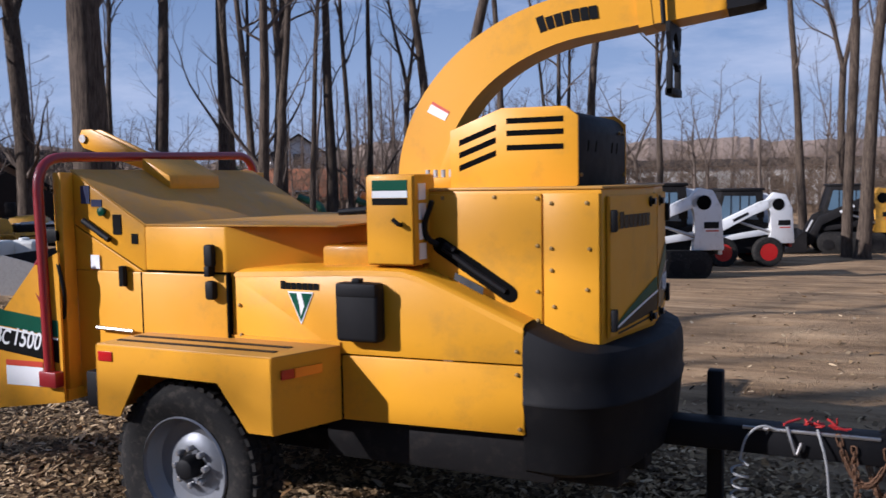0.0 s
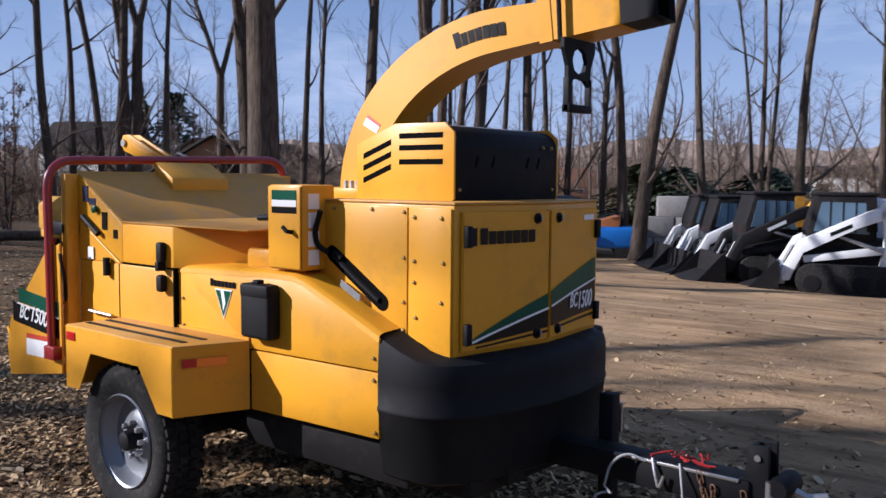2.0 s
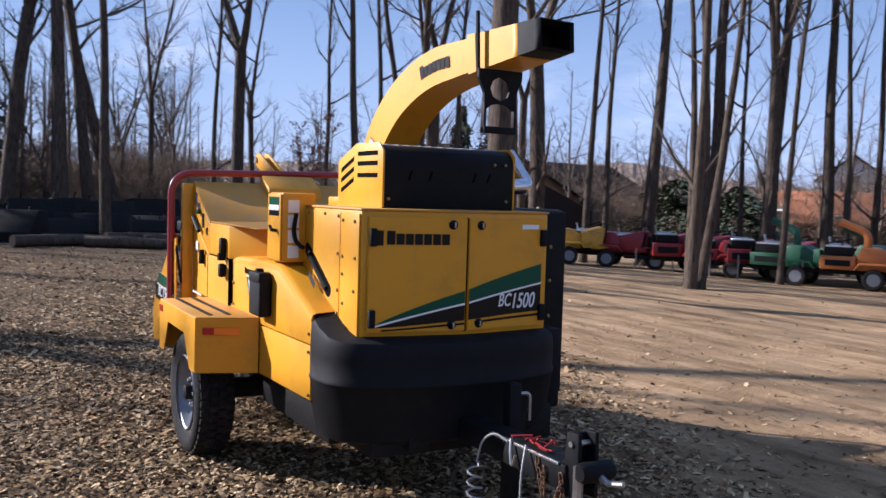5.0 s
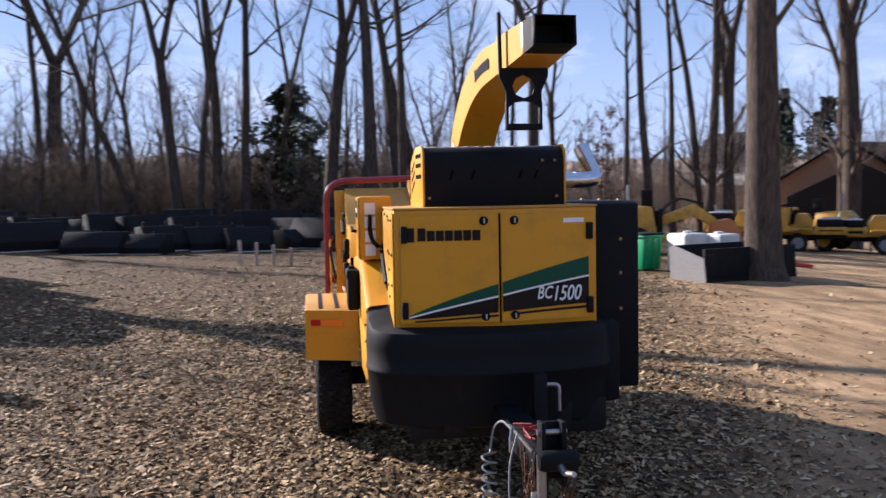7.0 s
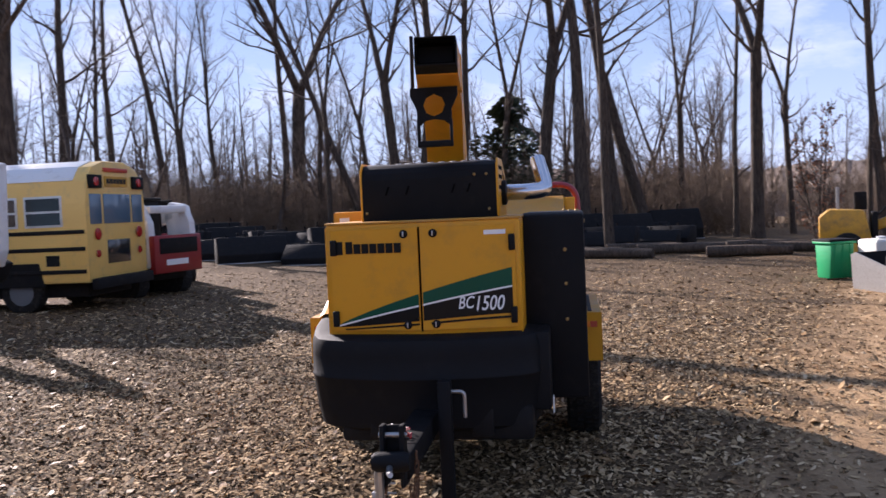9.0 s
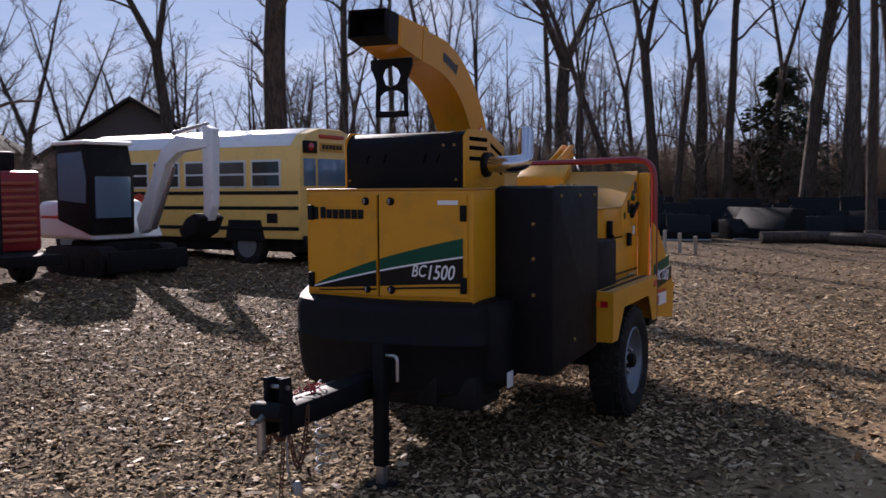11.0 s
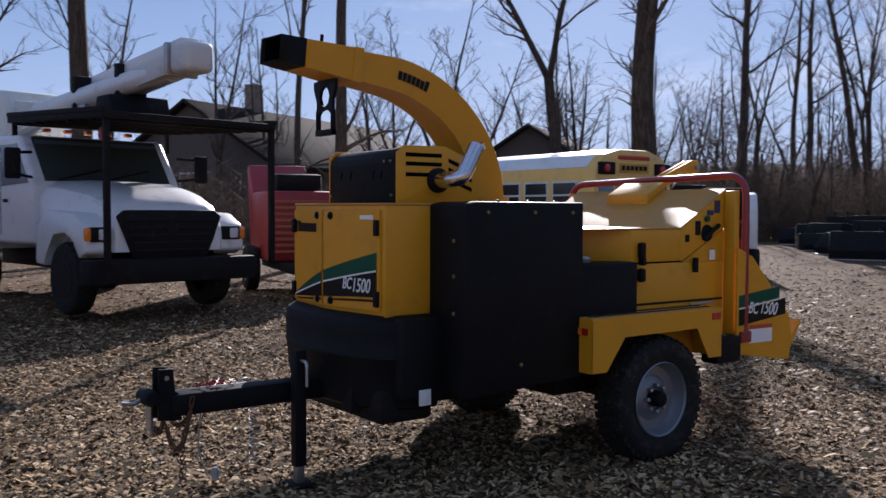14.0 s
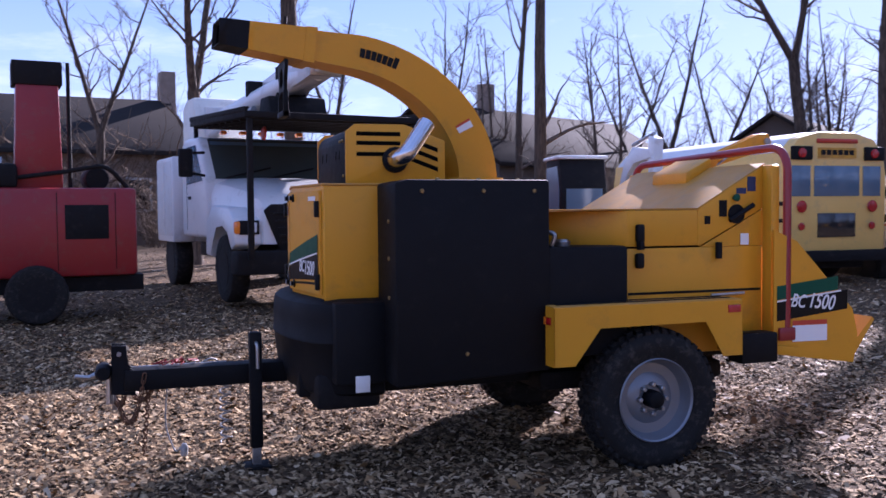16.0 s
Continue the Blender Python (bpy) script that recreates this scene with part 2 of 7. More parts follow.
def bolts(points, normal, parent, r=0.009):
    """Round bolt heads, each a part of its own, on one shared mesh."""
    me = None
    for p in points:
        if me is None:
            bm = lathe([(r * 0.2, 0.009), (r * 0.8, 0.008), (r, 0.003), (r, -0.002)], (0, 0, 0), "z", 8)
            me = mesh_from(bm, "bolt", BOLT, True)
        ob = new("bolt", me)
        ob.parent = parent
        ob.matrix_local = Matrix.Translation(p) @ Vector(normal).to_track_quat("Z", "Y").to_matrix().to_4x4()


def wheel(parent, x, y_out, side, r=0.4, w=0.25):
    """side -1: outer face towards -y."""
    c = (x, 0, r - 0.004)
    prof = [(0.235, 0.03), (0.30, 0.005), (0.35, 0.0), (0.382, 0.02), (r - 0.004, 0.05), (r, 0.09), (r, w - 0.09), (r - 0.004, w - 0.05), (0.35, w), (0.235, w - 0.03)]
    wh = part("wheel", lathe([(q, y_out - side * k) for q, k in [(0.05, 0.12), (0.228, 0.12), (0.228, w - 0.02), (0.05, w - 0.02)]], c, "y", 28), BLACK_STEEL, parent, "trailer wheel with dusty tyre")
    tyre = part("tyre", lathe([(q, y_out - side * k) for q, k in prof], c, "y", 48, caps=False), RUBBER, wh, "dusty black tyre with blocky tread")
    bm = bmesh.new()
    for i in range(44):
        for j, off in enumerate((0.045, 0.10, 0.155, 0.205)):
            a = 2 * math.pi * (i + 0.5 * (j % 2)) / 44
            cy = y_out - side * off
            rr = r + 0.006 - (0.014 if j in (0, 3) else 0)
            q = bmesh.ops.create_cube(bm, size=1.0)["verts"]
            rot = Matrix.Rotation(-a, 4, "Y")
            for v in q:
                v.co = rot @ Vector((rr + v.co.x * 0.022, 0, v.co.z * 0.036)) + Vector((c[0], cy + v.co.y * 0.044, c[2]))
    part("tread", bm, RUBBER, tyre, "worn tread blocks", False)
    rim = part("rim", lathe([(q, y_out - side * k) for q, k in [(0.238, 0.012), (0.245, 0.02), (0.232, 0.03), (0.222, 0.075), (0.205, 0.10), (0.15, 0.105), (0.12, 0.085), (0.085, 0.08), (0.08, 0.10), (0.02, 0.10)]], c, "y", 40, caps=False), RIM, wh, "silver steel rim")
    part("hub", lathe([(q, y_out - side * k) for q, k in [(0.052, 0.10), (0.052, 0.03), (0.046, 0.015), (0.0301, 0.008), (0.002, 0.008)]], c, "y", 18), BLACK_STEEL, wh, "greasy black hub")
    for i in range(8):
        a = 2 * math.pi * i / 8
        p = (c[0] + 0.085 * math.cos(a), y_out - side * 0.07, c[2] + 0.085 * math.sin(a))
        part("lug_nut", lathe([(0.015, y_out - side * 0.08), (0.015, y_out - side * 0.05), (0.010, y_out - side * 0.045)], (p[0], 0, p[2]), "y", 6), STEEL, rim)
    return wh


chipper = thing("wood_chipper", "yellow trailer wood chipper with tall curved discharge chute", "wood chipper", kind="")

# frame, axle and tongue
part("chassis", box((-1.35, -0.42, 0.44), (1.42, -0.30, 0.60), 0.008), FRAME, chipper, "black steel chassis rail")
part("chassis", box((-1.35, 0.16, 0.44), (1.42, 0.28, 0.60), 0.008), FRAME, chipper, "black steel chassis rail")
part("crossmember", box((-1.30, -0.70, 0.56), (1.05, 0.50, 0.64), 0.01), FRAME, chipper)
part("axle", box((-0.60, -0.85, 0.345), (-0.46, 0.70, 0.455), 0.012), FRAME, chipper, "square trailer axle")
part("tongue", box((1.25, -0.16, 0.485), (2.36, -0.02, 0.605), 0.01), BLACK_STEEL, chipper, "black box-section drawbar")
part("tool_tray", box((0.02, -0.73, 0.43), (1.12, -0.20, 0.64), 0.02), FRAME, chipper, "dark tray under the side guard")
part("belly_pan", box((-1.30, -0.60, 0.40), (0.0, 0.45, 0.52), 0.03), FRAME, chipper)
hitch = part("hitch", prism([(2.30, 0.46), (2.30, 0.60), (2.34, 0.62), (2.345, 0.745), (2.425, 0.75), (2.43, 0.47)], -0.145, -0.125, "y", 0.004), BLACK_STEEL, chipper, "black hitch plate with latch")
part("hitch_plate", prism([(2.30, 0.46), (2.30, 0.60), (2.34, 0.62), (2.345, 0.745), (2.425, 0.75), (2.43, 0.47)], -0.055, -0.035, "y", 0.004), BLACK_STEEL, hitch, "", False)
part("hitch_web", box((2.345, -0.125, 0.50), (2.365, -0.055, 0.74), 0.003), BLACK_STEEL, hitch)
part("hitch_pin", tube([(2.385, -0.155, 0.70), (2.385, -0.025, 0.70)], 0.013, 10), STEEL, hitch)
part("hanging_tag", box((2.40, -0.19, 0.36), (2.43, -0.16, 0.45), 0.004), STEEL, hitch)
part("hitch_jaw", lathe([(0.035, -0.17), (0.045, -0.15), (0.045, -0.02), (0.035, 0.0)], (2.47, 0, 0.60), "y", 14), BLACK_STEEL, hitch)
part("latch_lever", tube([(2.47, -0.09, 0.60), (2.55, -0.08, 0.57), (2.62, -0.06, 0.585)], [0.018, 0.013, 0.012], 8), STEEL, hitch, "bright latch lever")
part("latch_tube", tube([(2.44, -0.15, 0.40), (2.44, -0.15, 0.62)], 0.022, 8), STEEL, hitch)
jack = part("jack", box((1.60, 0.01, 0.12), (1.67, 0.08, 0.80), 0.008), BLACK_STEEL, chipper, "black square drop-leg jack")
part("jack_leg", box((1.61, 0.02, 0.02), (1.66, 0.07, 0.2), 0.004), STEEL, jack)
part("jack_foot", box((1.56, -0.03, 0.0), (1.71, 0.12, 0.025), 0.006), FRAME, jack)
part("jack_crank", tube(bend([(1.635, 0.08, 0.74), (1.635, 0.15, 0.74), (1.635, 0.15, 0.60)], 0.03), 0.010, 8), STEEL, jack)

# safety chains and the coiled lead on the drawbar
def chain(start, end, sag, n, parent, mat=RUST):
    a, b = Vector(start), Vector(end)
    base = None
    for i in range(n):
        f0, f1 = i / n, (i + 1) / n
        def at(f):
            p = a.lerp(b, f)
            p.z -= sag * 4 * f * (1 - f)
            return p
        p, q = at(f0), at(f1)
        d = q - p
        if base is None:
            L = d.length
            bm = tube(bend([(0, -0.010, -L * 0.7), (0, 0.010, -L * 0.7), (0, 0.010, L * 0.7), (0, -0.010, L * 0.7), (0, -0.010, -L * 0.69)], 0.01, 3), 0.0038, 5)
            base = mesh_from(bm, "chain_link", mat, True)
        ob = new("chain_link", base)
        ob.parent = parent
        ob.matrix_local = Matrix.Translation((p + q) / 2) @ d.to_track_quat("Z", "Y").to_matrix().to_4x4() @ Matrix.Rotation(radians(90 * (i % 2)), 4, "Z")


chain((2.16, -0.165, 0.60), (2.34, -0.17, 0.50), 0.14, 18, chipper)
chain((2.22, -0.17, 0.56), (2.26, -0.18, 0.08), 0.0, 20, chipper)
chain((2.34, -0.165, 0.56), (2.40, -0.16, 0.40), 0.07, 12, chipper)
chain((2.25, -0.01, 0.58), (2.40, -0.01, 0.46), 0.2, 20, chipper)
coil = [(1.93, -0.17, 0.60), (1.86, -0.20, 0.63), (1.80, -0.23, 0.58), (1.78, -0.24, 0.48)]
for i in range(60):
    a = i * 0.75
    coil.append((1.78 + 0.035 * math.cos(a), -0.25 + 0.035 * math.sin(a), 0.46 - 0.0062 * i))
part("light_cable", tube(bend(coil[:4], 0.05, 4) + coil[4:], 0.0055, 6), WIRE_GREY, chipper, "grey coiled trailer light lead")
part("breakaway_cable", tube(bend([(2.08, -0.17, 0.62), (2.12, -0.22, 0.50), (2.14, -0.23, 0.22), (2.08, -0.22, 0.06), (2.04, -0.24, 0.10)], 0.12, 6), 0.005, 6), WIRE_GREY, chipper, "thin grey breakaway cable")
part("plug", lathe([(0.012, 0.0), (0.022, 0.01), (0.024, 0.06), (0.012, 0.08)], (2.03, -0.24, 0.03), "z", 10), WIRE_GREY, chipper)
rw = random.Random(4)
for k in range(7):
    x0 = 1.98 + 0.03 * k
    pts = [(x0 + rw.uniform(-0.05, 0.05), -0.10 + rw.uniform(-0.07, 0.05), 0.615 + rw.uniform(0.0, 0.035)) for _ in range(5)]
    part("wire", tube(bend(pts, 0.05, 3), 0.004, 5), WIRE_RED, chipper, "tangled red wire on the drawbar")
part("shackle", tube(bend([(1.96, -0.17, 0.62), (1.98, -0.185, 0.56), (2.0, -0.19, 0.50), (2.02, -0.185, 0.56)], 0.02, 3), 0.007, 6), STEEL, chipper)
part("edge_strip", box((1.78, -0.168, 0.594), (2.32, -0.155, 0.607), 0.002), STEEL, chipper)

# wheels and mudguards
wheel(chipper, -0.53, -1.09, -1)
wheel(chipper, -0.53, 0.915, 1)


def mudguard(side, y_out, y_in, x0, x1, x1_in):
    y0 = y_out
    zb, zt = 0.63, 0.958
    a0, a1 = x0 + 0.13, x1 - 0.13
    outline = [(x0, zb), (x0, zt), (x1, zt), (x1, zb), (a1, zb), (a1 - 0.155, 0.835), (a0 + 0.12, 0.84), (a0, zb)]
    g = part("mudguard", prism(outline, y0, y0 - side * 0.006, "y", 0.002, seg=1), YELLOW, chipper, "yellow folded mudguard")
    top = [(x0, y0 - side * 0.004), (x1, y0 - side * 0.004), (x1_in, y_in), (x0, y_in)]
    part("mudguard_top", prism(top, zt - 0.004, zt + 0.006, "z", 0.004), YELLOW_TOP, g, "dusty yellow top plate")
    for k in (0.3, 0.62):
        yk = y0 + (y_in - y0) * k
        part("grip_strip", box((x0 + 0.04, yk - 0.014, zt + 0.006), (min(x1, x1_in) - 0.05, yk + 0.014, zt + 0.010)), BLACK_STEEL, g, "", False)
    bm = bmesh.new()
    v = [bm.verts.new(p) for p in ((x1, y0, zb), (x1, y0, zt), (x1_in, y_in, zt), (x1_in, y_in, zb), (x1 - 0.006, y0, zb), (x1 - 0.006, y0, zt), (x1_in - 0.006, y_in, zt), (x1_in - 0.006, y_in, zb))]
    for q in ((0, 1, 2, 3), (7, 6, 5, 4), (0, 4, 5, 1), (1, 5, 6, 2), (2, 6, 7, 3), (3, 7, 4, 0)):
        bm.faces.new([v[i] for i in q])
    part("mudguard_front", bm, YELLOW, g, "", False)
    part("mudguard_back", box((x0 - 0.002, min(y0, y_in), zb), (x0 + 0.004, max(y0, y_in), zt)), YELLOW, g)
    d = Vector((x1_in - x1, y_in - y0, 0))
    p = Vector((x1, y0, 0)) + d * 0.12
    q = Vector((x1, y0, 0)) + d * 0.70
    nrm = Vector((abs(d.y), 0, 0)) + Vector((0, side * abs(d.x), 0))
    nrm.normalize()
    for s0, s1, mt in ((p, p.lerp(q, 0.3), RED_LENS), (p.lerp(q, 0.32), q, AMBER)):
        bm = bmesh.new()
        vs = []
        for off in (0.004, 0.012):
            for e, z in ((s0, 0.862), (s1, 0.862), (s1, 0.902), (s0, 0.902)):
                w = e + nrm * off
                vs.append(bm.verts.new((w.x, w.y, z)))
        bm.faces.new(vs[4:])
        for i in range(4):
            bm.faces.new((vs[i], vs[(i + 1) % 4], vs[4 + (i + 1) % 4], vs[4 + i]))
        part("marker_light", bm, mt, g, "amber marker lamp", False)
    part("reflector", box((x0 + 0.015, y0 - 0.006, 0.885), (x0 + 0.10, y0 + 0.006, 0.93), 0.002), RED_LENS, g, "red side reflector")
    part("mudguard_lip", box((x0, y_in - 0.004 * 1, zt + 0.004), (x1_in, y_in + 0.004, zt + 0.02)), YELLOW, g)
    return g


mudguard(-1, -1.15, -0.80, -0.955, 0.03, 0.15)
mudguard(1, 0.925, 0.66, -1.09, 0.135, 0.135)
part("tail_flap", box((-1.30, -0.90, 0.58), (-1.12, -0.82, 0.76), 0.01), BLACK_STEEL, chipper)
part("tail_flap", box((-1.40, 0.72, 0.56), (-1.14, 0.86, 0.74), 0.01), BLACK_STEEL, chipper)

# engine housing
hull = [(0.49, -0.655), (1.300, -0.655), (1.384, -0.10), (1.304, 0.46), (0.49, 0.46)]
body = part("engine_housing", prism(hull, 1.0, 1.642, "z", 0.012), YELLOW, chipper, "yellow sheet-steel engine housing")
part("side_panel", prism([(0.50, 1.285), (0.50, 1.625), (1.048, 1.625), (1.048, 1.075)], -0.655, -0.663, "y", 0.003), YELLOW, body, "bolted yellow access panel")
part("side_panel", prism([(1.056, 1.07), (1.056, 1.625), (1.29, 1.625), (1.29, 1.012)], -0.655, -0.663, "y", 0.003), YELLOW, body)
bolts([(0.60, -0.663, 1.61), (0.84, -0.663, 1.612), (1.03, -0.663, 1.605), (1.03, -0.663, 1.41), (1.03, -0.663, 1.22), (1.03, -0.663, 1.10),
       (1.09, -0.663, 1.585), (1.24, -0.663, 1.585), (1.09, -0.663, 1.40), (1.25, -0.663, 1.40), (1.09, -0.663, 1.31), (1.10, -0.663, 1.16), (1.24, -0.663, 1.235)], (0, -1, 0), body)
part("top_plate", prism([(0.49, -0.66), (1.305, -0.66), (1.39, -0.10), (1.309, 0.465), (0.49, 0.465)], 1.640, 1.652, "z", 0.004), YELLOW_TOP, body, "dusty top plate")


def door(y0, y1):
    bm = bmesh.new()
    vs = []
    for off in (0.0, 0.012):
        for y, z in ((y0, 1.035), (y1, 1.035), (y1, 1.612), (y0, 1.612)):
            vs.append(bm.verts.new((front_x(y) + off, y, z)))
    bm.faces.new(vs[4:])
    for i in range(4):
        bm.faces.new((vs[i], vs[(i + 1) % 4], vs[4 + (i + 1) % 4], vs[4 + i]))
    bmesh.ops.bevel(bm, geom=[e for e in bm.edges if all(v in vs[4:] for v in e.verts)], offset=0.004, segments=2, affect="EDGES")
    return part("door", bm, YELLOW, body, "yellow engine access door with swoosh decal", False)


d1, d2 = door(-0.625, -0.106), door(-0.094, 0.43)
for y, z, dd in ((-0.185, 1.578, d1), (-0.02, 1.577, d2), (-0.18, 1.068, d1), (-0.02, 1.07, d2)):
    k = part("door_latch", lathe([(0.024, 0.0), (0.024, 0.008), (0.014, 0.010), (0.014, 0.022), (0.004, 0.024)], (front_x(y) + 0.010, y, z), "x", 14), BLACK_STEEL, dd, "black quarter-turn latch")
    part("latch_key", box((front_x(y) + 0.030, y - 0.004, z - 0.014), (front_x(y) + 0.038, y + 0.004, z + 0.014), 0.001), STEEL, k)
for y, dd in ((-0.605, d1), (0.412, d2)):
    for z in (1.51, 1.105):
        part("hinge", box((front_x(y) + 0.008, y - 0.018, z - 0.045), (front_x(y) + 0.034, y + 0.018, z + 0.045), 0.006), BLACK_STEEL, dd, "black rubber hinge block")
part("door_seam", box((front_x(-0.1) - 0.01, -0.106, 1.03), (front_x(-0.1) - 0.002, -0.094, 1.615)), DARK_HOLE, body)

# swoosh marking over both doors
def curve_w(s):
    f = (s + 0.593) / 1.0
    return 1.065 + 0.255 * f - 0.055 * f * f


def swoosh(y0, y1, dd):
    part("decal_green", sheet(lambda s: curve_w(s) + 0.004, lambda s: curve_w(s) + 0.004 + 0.115 * max(0.0, (s + 0.593)) ** 0.75 * (1 - 0.12 * (s + 0.593)), y0, y1, 14, on_front), DECAL_GREEN, dd, "dark green swoosh", False)
    part("decal_white", sheet(lambda s: curve_w(s) - 0.005, lambda s: curve_w(s) + 0.005, y0, y1, 14, lambda s, z: (front_x(s) + 0.019, s, z)), DECAL_WHITE, dd, "white pinstripe", False)
    part("decal_black", sheet(lambda s: curve_w(s) - 0.005 - 0.145 * max(0.0, (s + 0.593)) ** 0.8, lambda s: curve_w(s) - 0.004, y0, y1, 14, on_front), DECAL_BLACK, dd, "black swoosh", False)
    part("decal_line", sheet(lambda s: curve_w(s) - 0.022 - 0.155 * max(0.0, (s + 0.593)) ** 0.8, lambda s: curve_w(s) - 0.014 - 0.150 * max(0.0, (s + 0.593)) ** 0.8, y0 + 0.04, y1, 14, on_front), DECAL_BLACK, dd, "", False)


swoosh(-0.593, -0.112, d1)
swoosh(-0.088, 0.407, d2)
turn_front = Matrix(((0, 0, 1, 0), (1, 0, 0, 0), (0, 1, 0, 0), (0, 0, 0, 1)))
yaw_left = Matrix.Rotation(math.atan(0.145), 4, "Z")
lettering("BC", 0.096, Matrix.Translation((front_x(0.150) + 0.021, 0.146, 1.180)) @ yaw_left @ turn_front, DECAL_WHITE, d2, "lettering", 0.25, squeeze=0.72)
lettering("1500", 0.114, Matrix.Translation((front_x(0.275) + 0.021, 0.272, 1.172)) @ yaw_left @ turn_front, DECAL_WHITE, d2, "lettering", 0.25, squeeze=0.74)
word_bars(on_front, -0.535, -0.20, 1.475, 1.53, 7, DECAL_BLACK, d1)
part("badge", sheet(lambda s: 1.47, lambda s: 1.545, -0.588, -0.55, 2, on_front), DECAL_BLACK, d1, "small black badge", False)
part("number_bar", sheet(lambda s: 1.557, lambda s: 1.582, 0.26, 0.38, 2, on_front), DECAL_WHITE, d2, "pale unit number strip", False)

# crank slot and lever on the housing side
a, b = Vector((0.585, -0.667, 1.405)), Vector((0.905, -0.667, 1.205))
dv = (b - a).normalized()
nv = Vector((-dv.z, 0, dv.x))
ring = []
for c0, t0 in ((b, -math.pi / 2), (a, math.pi / 2)):
    for i in range(7):
        t = t0 + math.pi * i / 6
        ring.append(c0 + (dv * math.cos(t) + nv * math.sin(t)) * 0.036)
part("slot", prism([(p.x, p.z) for p in ring], -0.6655, -0.650, "y"), DARK_HOLE, body, "long dark slot", False)
bm = tube([(0.60, -0.669, 1.395), (0.75, -0.672, 1.30), (0.89, -0.669, 1.215)], 0.013, 6)
tube([(0.61, -0.672, 1.41), (0.66, -0.675, 1.385)], 0.012, 6, bm)
part("slot_bar", bm, BLACK_STEEL, body, "oily bar in the slot")
part("lever", tube(bend([(0.585, -0.69, 1.41), (0.545, -0.72, 1.44), (0.545, -0.735, 1.50), (0.585, -0.735, 1.60)], 0.05, 5), 0.013, 8), BLACK_STEEL, chipper, "black crank lever")

# side guard (right) with its sloping shoulder
top_line = [(-0.445, 1.285), (0.30, 1.312), (0.50, 1.305), (1.012, 1.095)]
guard = part("side_guard", prism([(-0.445, 0.93), (-0.445, 1.265)] + [(x, z - 0.02) for x, z in top_line[1:]] + [(1.012, 0.935), (0.155, 0.925), (0.155, 0.93)], -0.795, -0.775, "y", 0.006), YELLOW, chipper, "yellow side guard with sloping shoulder")
bm = bmesh.new()
prev = None
for x, z in [(-0.445, 1.285), (0.0, 1.302), (0.30, 1.312), (0.46, 1.31), (0.54, 1.29), (0.75, 1.205), (1.012, 1.095)]:
    ringv = [bm.verts.new((x, y, z + dz)) for y, dz in ((-0.797, -0.035), (-0.793, -0.012), (-0.780, -0.001), (-0.76, 0.004), (-0.64, 0.012), (-0.64, -0.04))]
    if prev:
        for i in range(6):
            bm.faces.new((prev[i], ringv[i], ringv[(i + 1) % 6], prev[(i + 1) % 6]))
    prev = ringv
part("shoulder", bm, YELLOW, guard, "rounded sloping shoulder")
low = part("lower_guard", prism([(0.155, 0.63), (0.155, 0.918), (1.010, 0.928), (1.013, 0.645)], -0.795, -0.775, "y", 0.004), YELLOW, chipper, "yellow lower guard panel")
bolts([(0.985, -0.797, 0.99), (0.985, -0.797, 0.895), (0.995, -0.797, 0.67), (-0.40, -0.797, 1.12), (-0.395, -0.797, 0.98)], (0, -1, 0), guard)
manual = part("manual_box", box((0.172, -0.875, 0.995), (0.385, -0.797, 1.245), 0.02, seg=3), BLACK_PLASTIC, chipper, "black plastic manual holder")
part("lid", box((0.178, -0.88, 1.19), (0.380, -0.80, 1.252), 0.012), BLACK_PLASTIC, manual)
part("clip", box((0.25, -0.86, 1.25), (0.29, -0.82, 1.27), 0.004), BLACK_STEEL, manual)
def on_guard(s, z):
    return (s, -0.7985, z)
word_bars(on_guard, -0.165, 0.045, 1.205, 1.235, 7, DECAL_BLACK, guard)
bm = bmesh.new()
bm.faces.new([bm.verts.new(on_guard(*p)) for p in ((-0.055, 1.045), (0.015, 1.195), (-0.125, 1.195))])
part("emblem_border", bm, DECAL_WHITE, guard, "", False)
bm = bmesh.new()
bm.faces.new([bm.verts.new((p[0], -0.800, p[1])) for p in ((-0.055, 1.058), (0.007, 1.188), (-0.117, 1.188))])
part("emblem", bm, DECAL_GREEN, guard, "green triangular emblem", False)
bm = bmesh.new()
bm.faces.new([bm.verts.new((p[0], -0.8015, p[1])) for p in ((-0.075, 1.188), (-0.05, 1.188), (-0.035, 1.13), (-0.055, 1.085), (-0.06, 1.13))])
part("emblem_stripe", bm, DECAL_WHITE, guard, "", False)
part("warning_block", sheet(lambda s: 1.226 - (s - 0.70) * 0.42, lambda s: 1.256 - (s - 0.70) * 0.42, 0.66, 0.80, 2, lambda s, z: (s, -0.70 + (z - 1.2) * 0.3, z + 0.018)), DECAL_BLACK, guard, "small black stencil", False)
part("deck", box((-0.45, -0.76, 1.20), (0.52, 0.45, 1.29), 0.012), YELLOW_TOP, chipper, "dusty yellow deck plate")
part("deck_box", box((0.0, -0.70, 1.29), (0.30, -0.30, 1.40), 0.02), YELLOW, chipper)

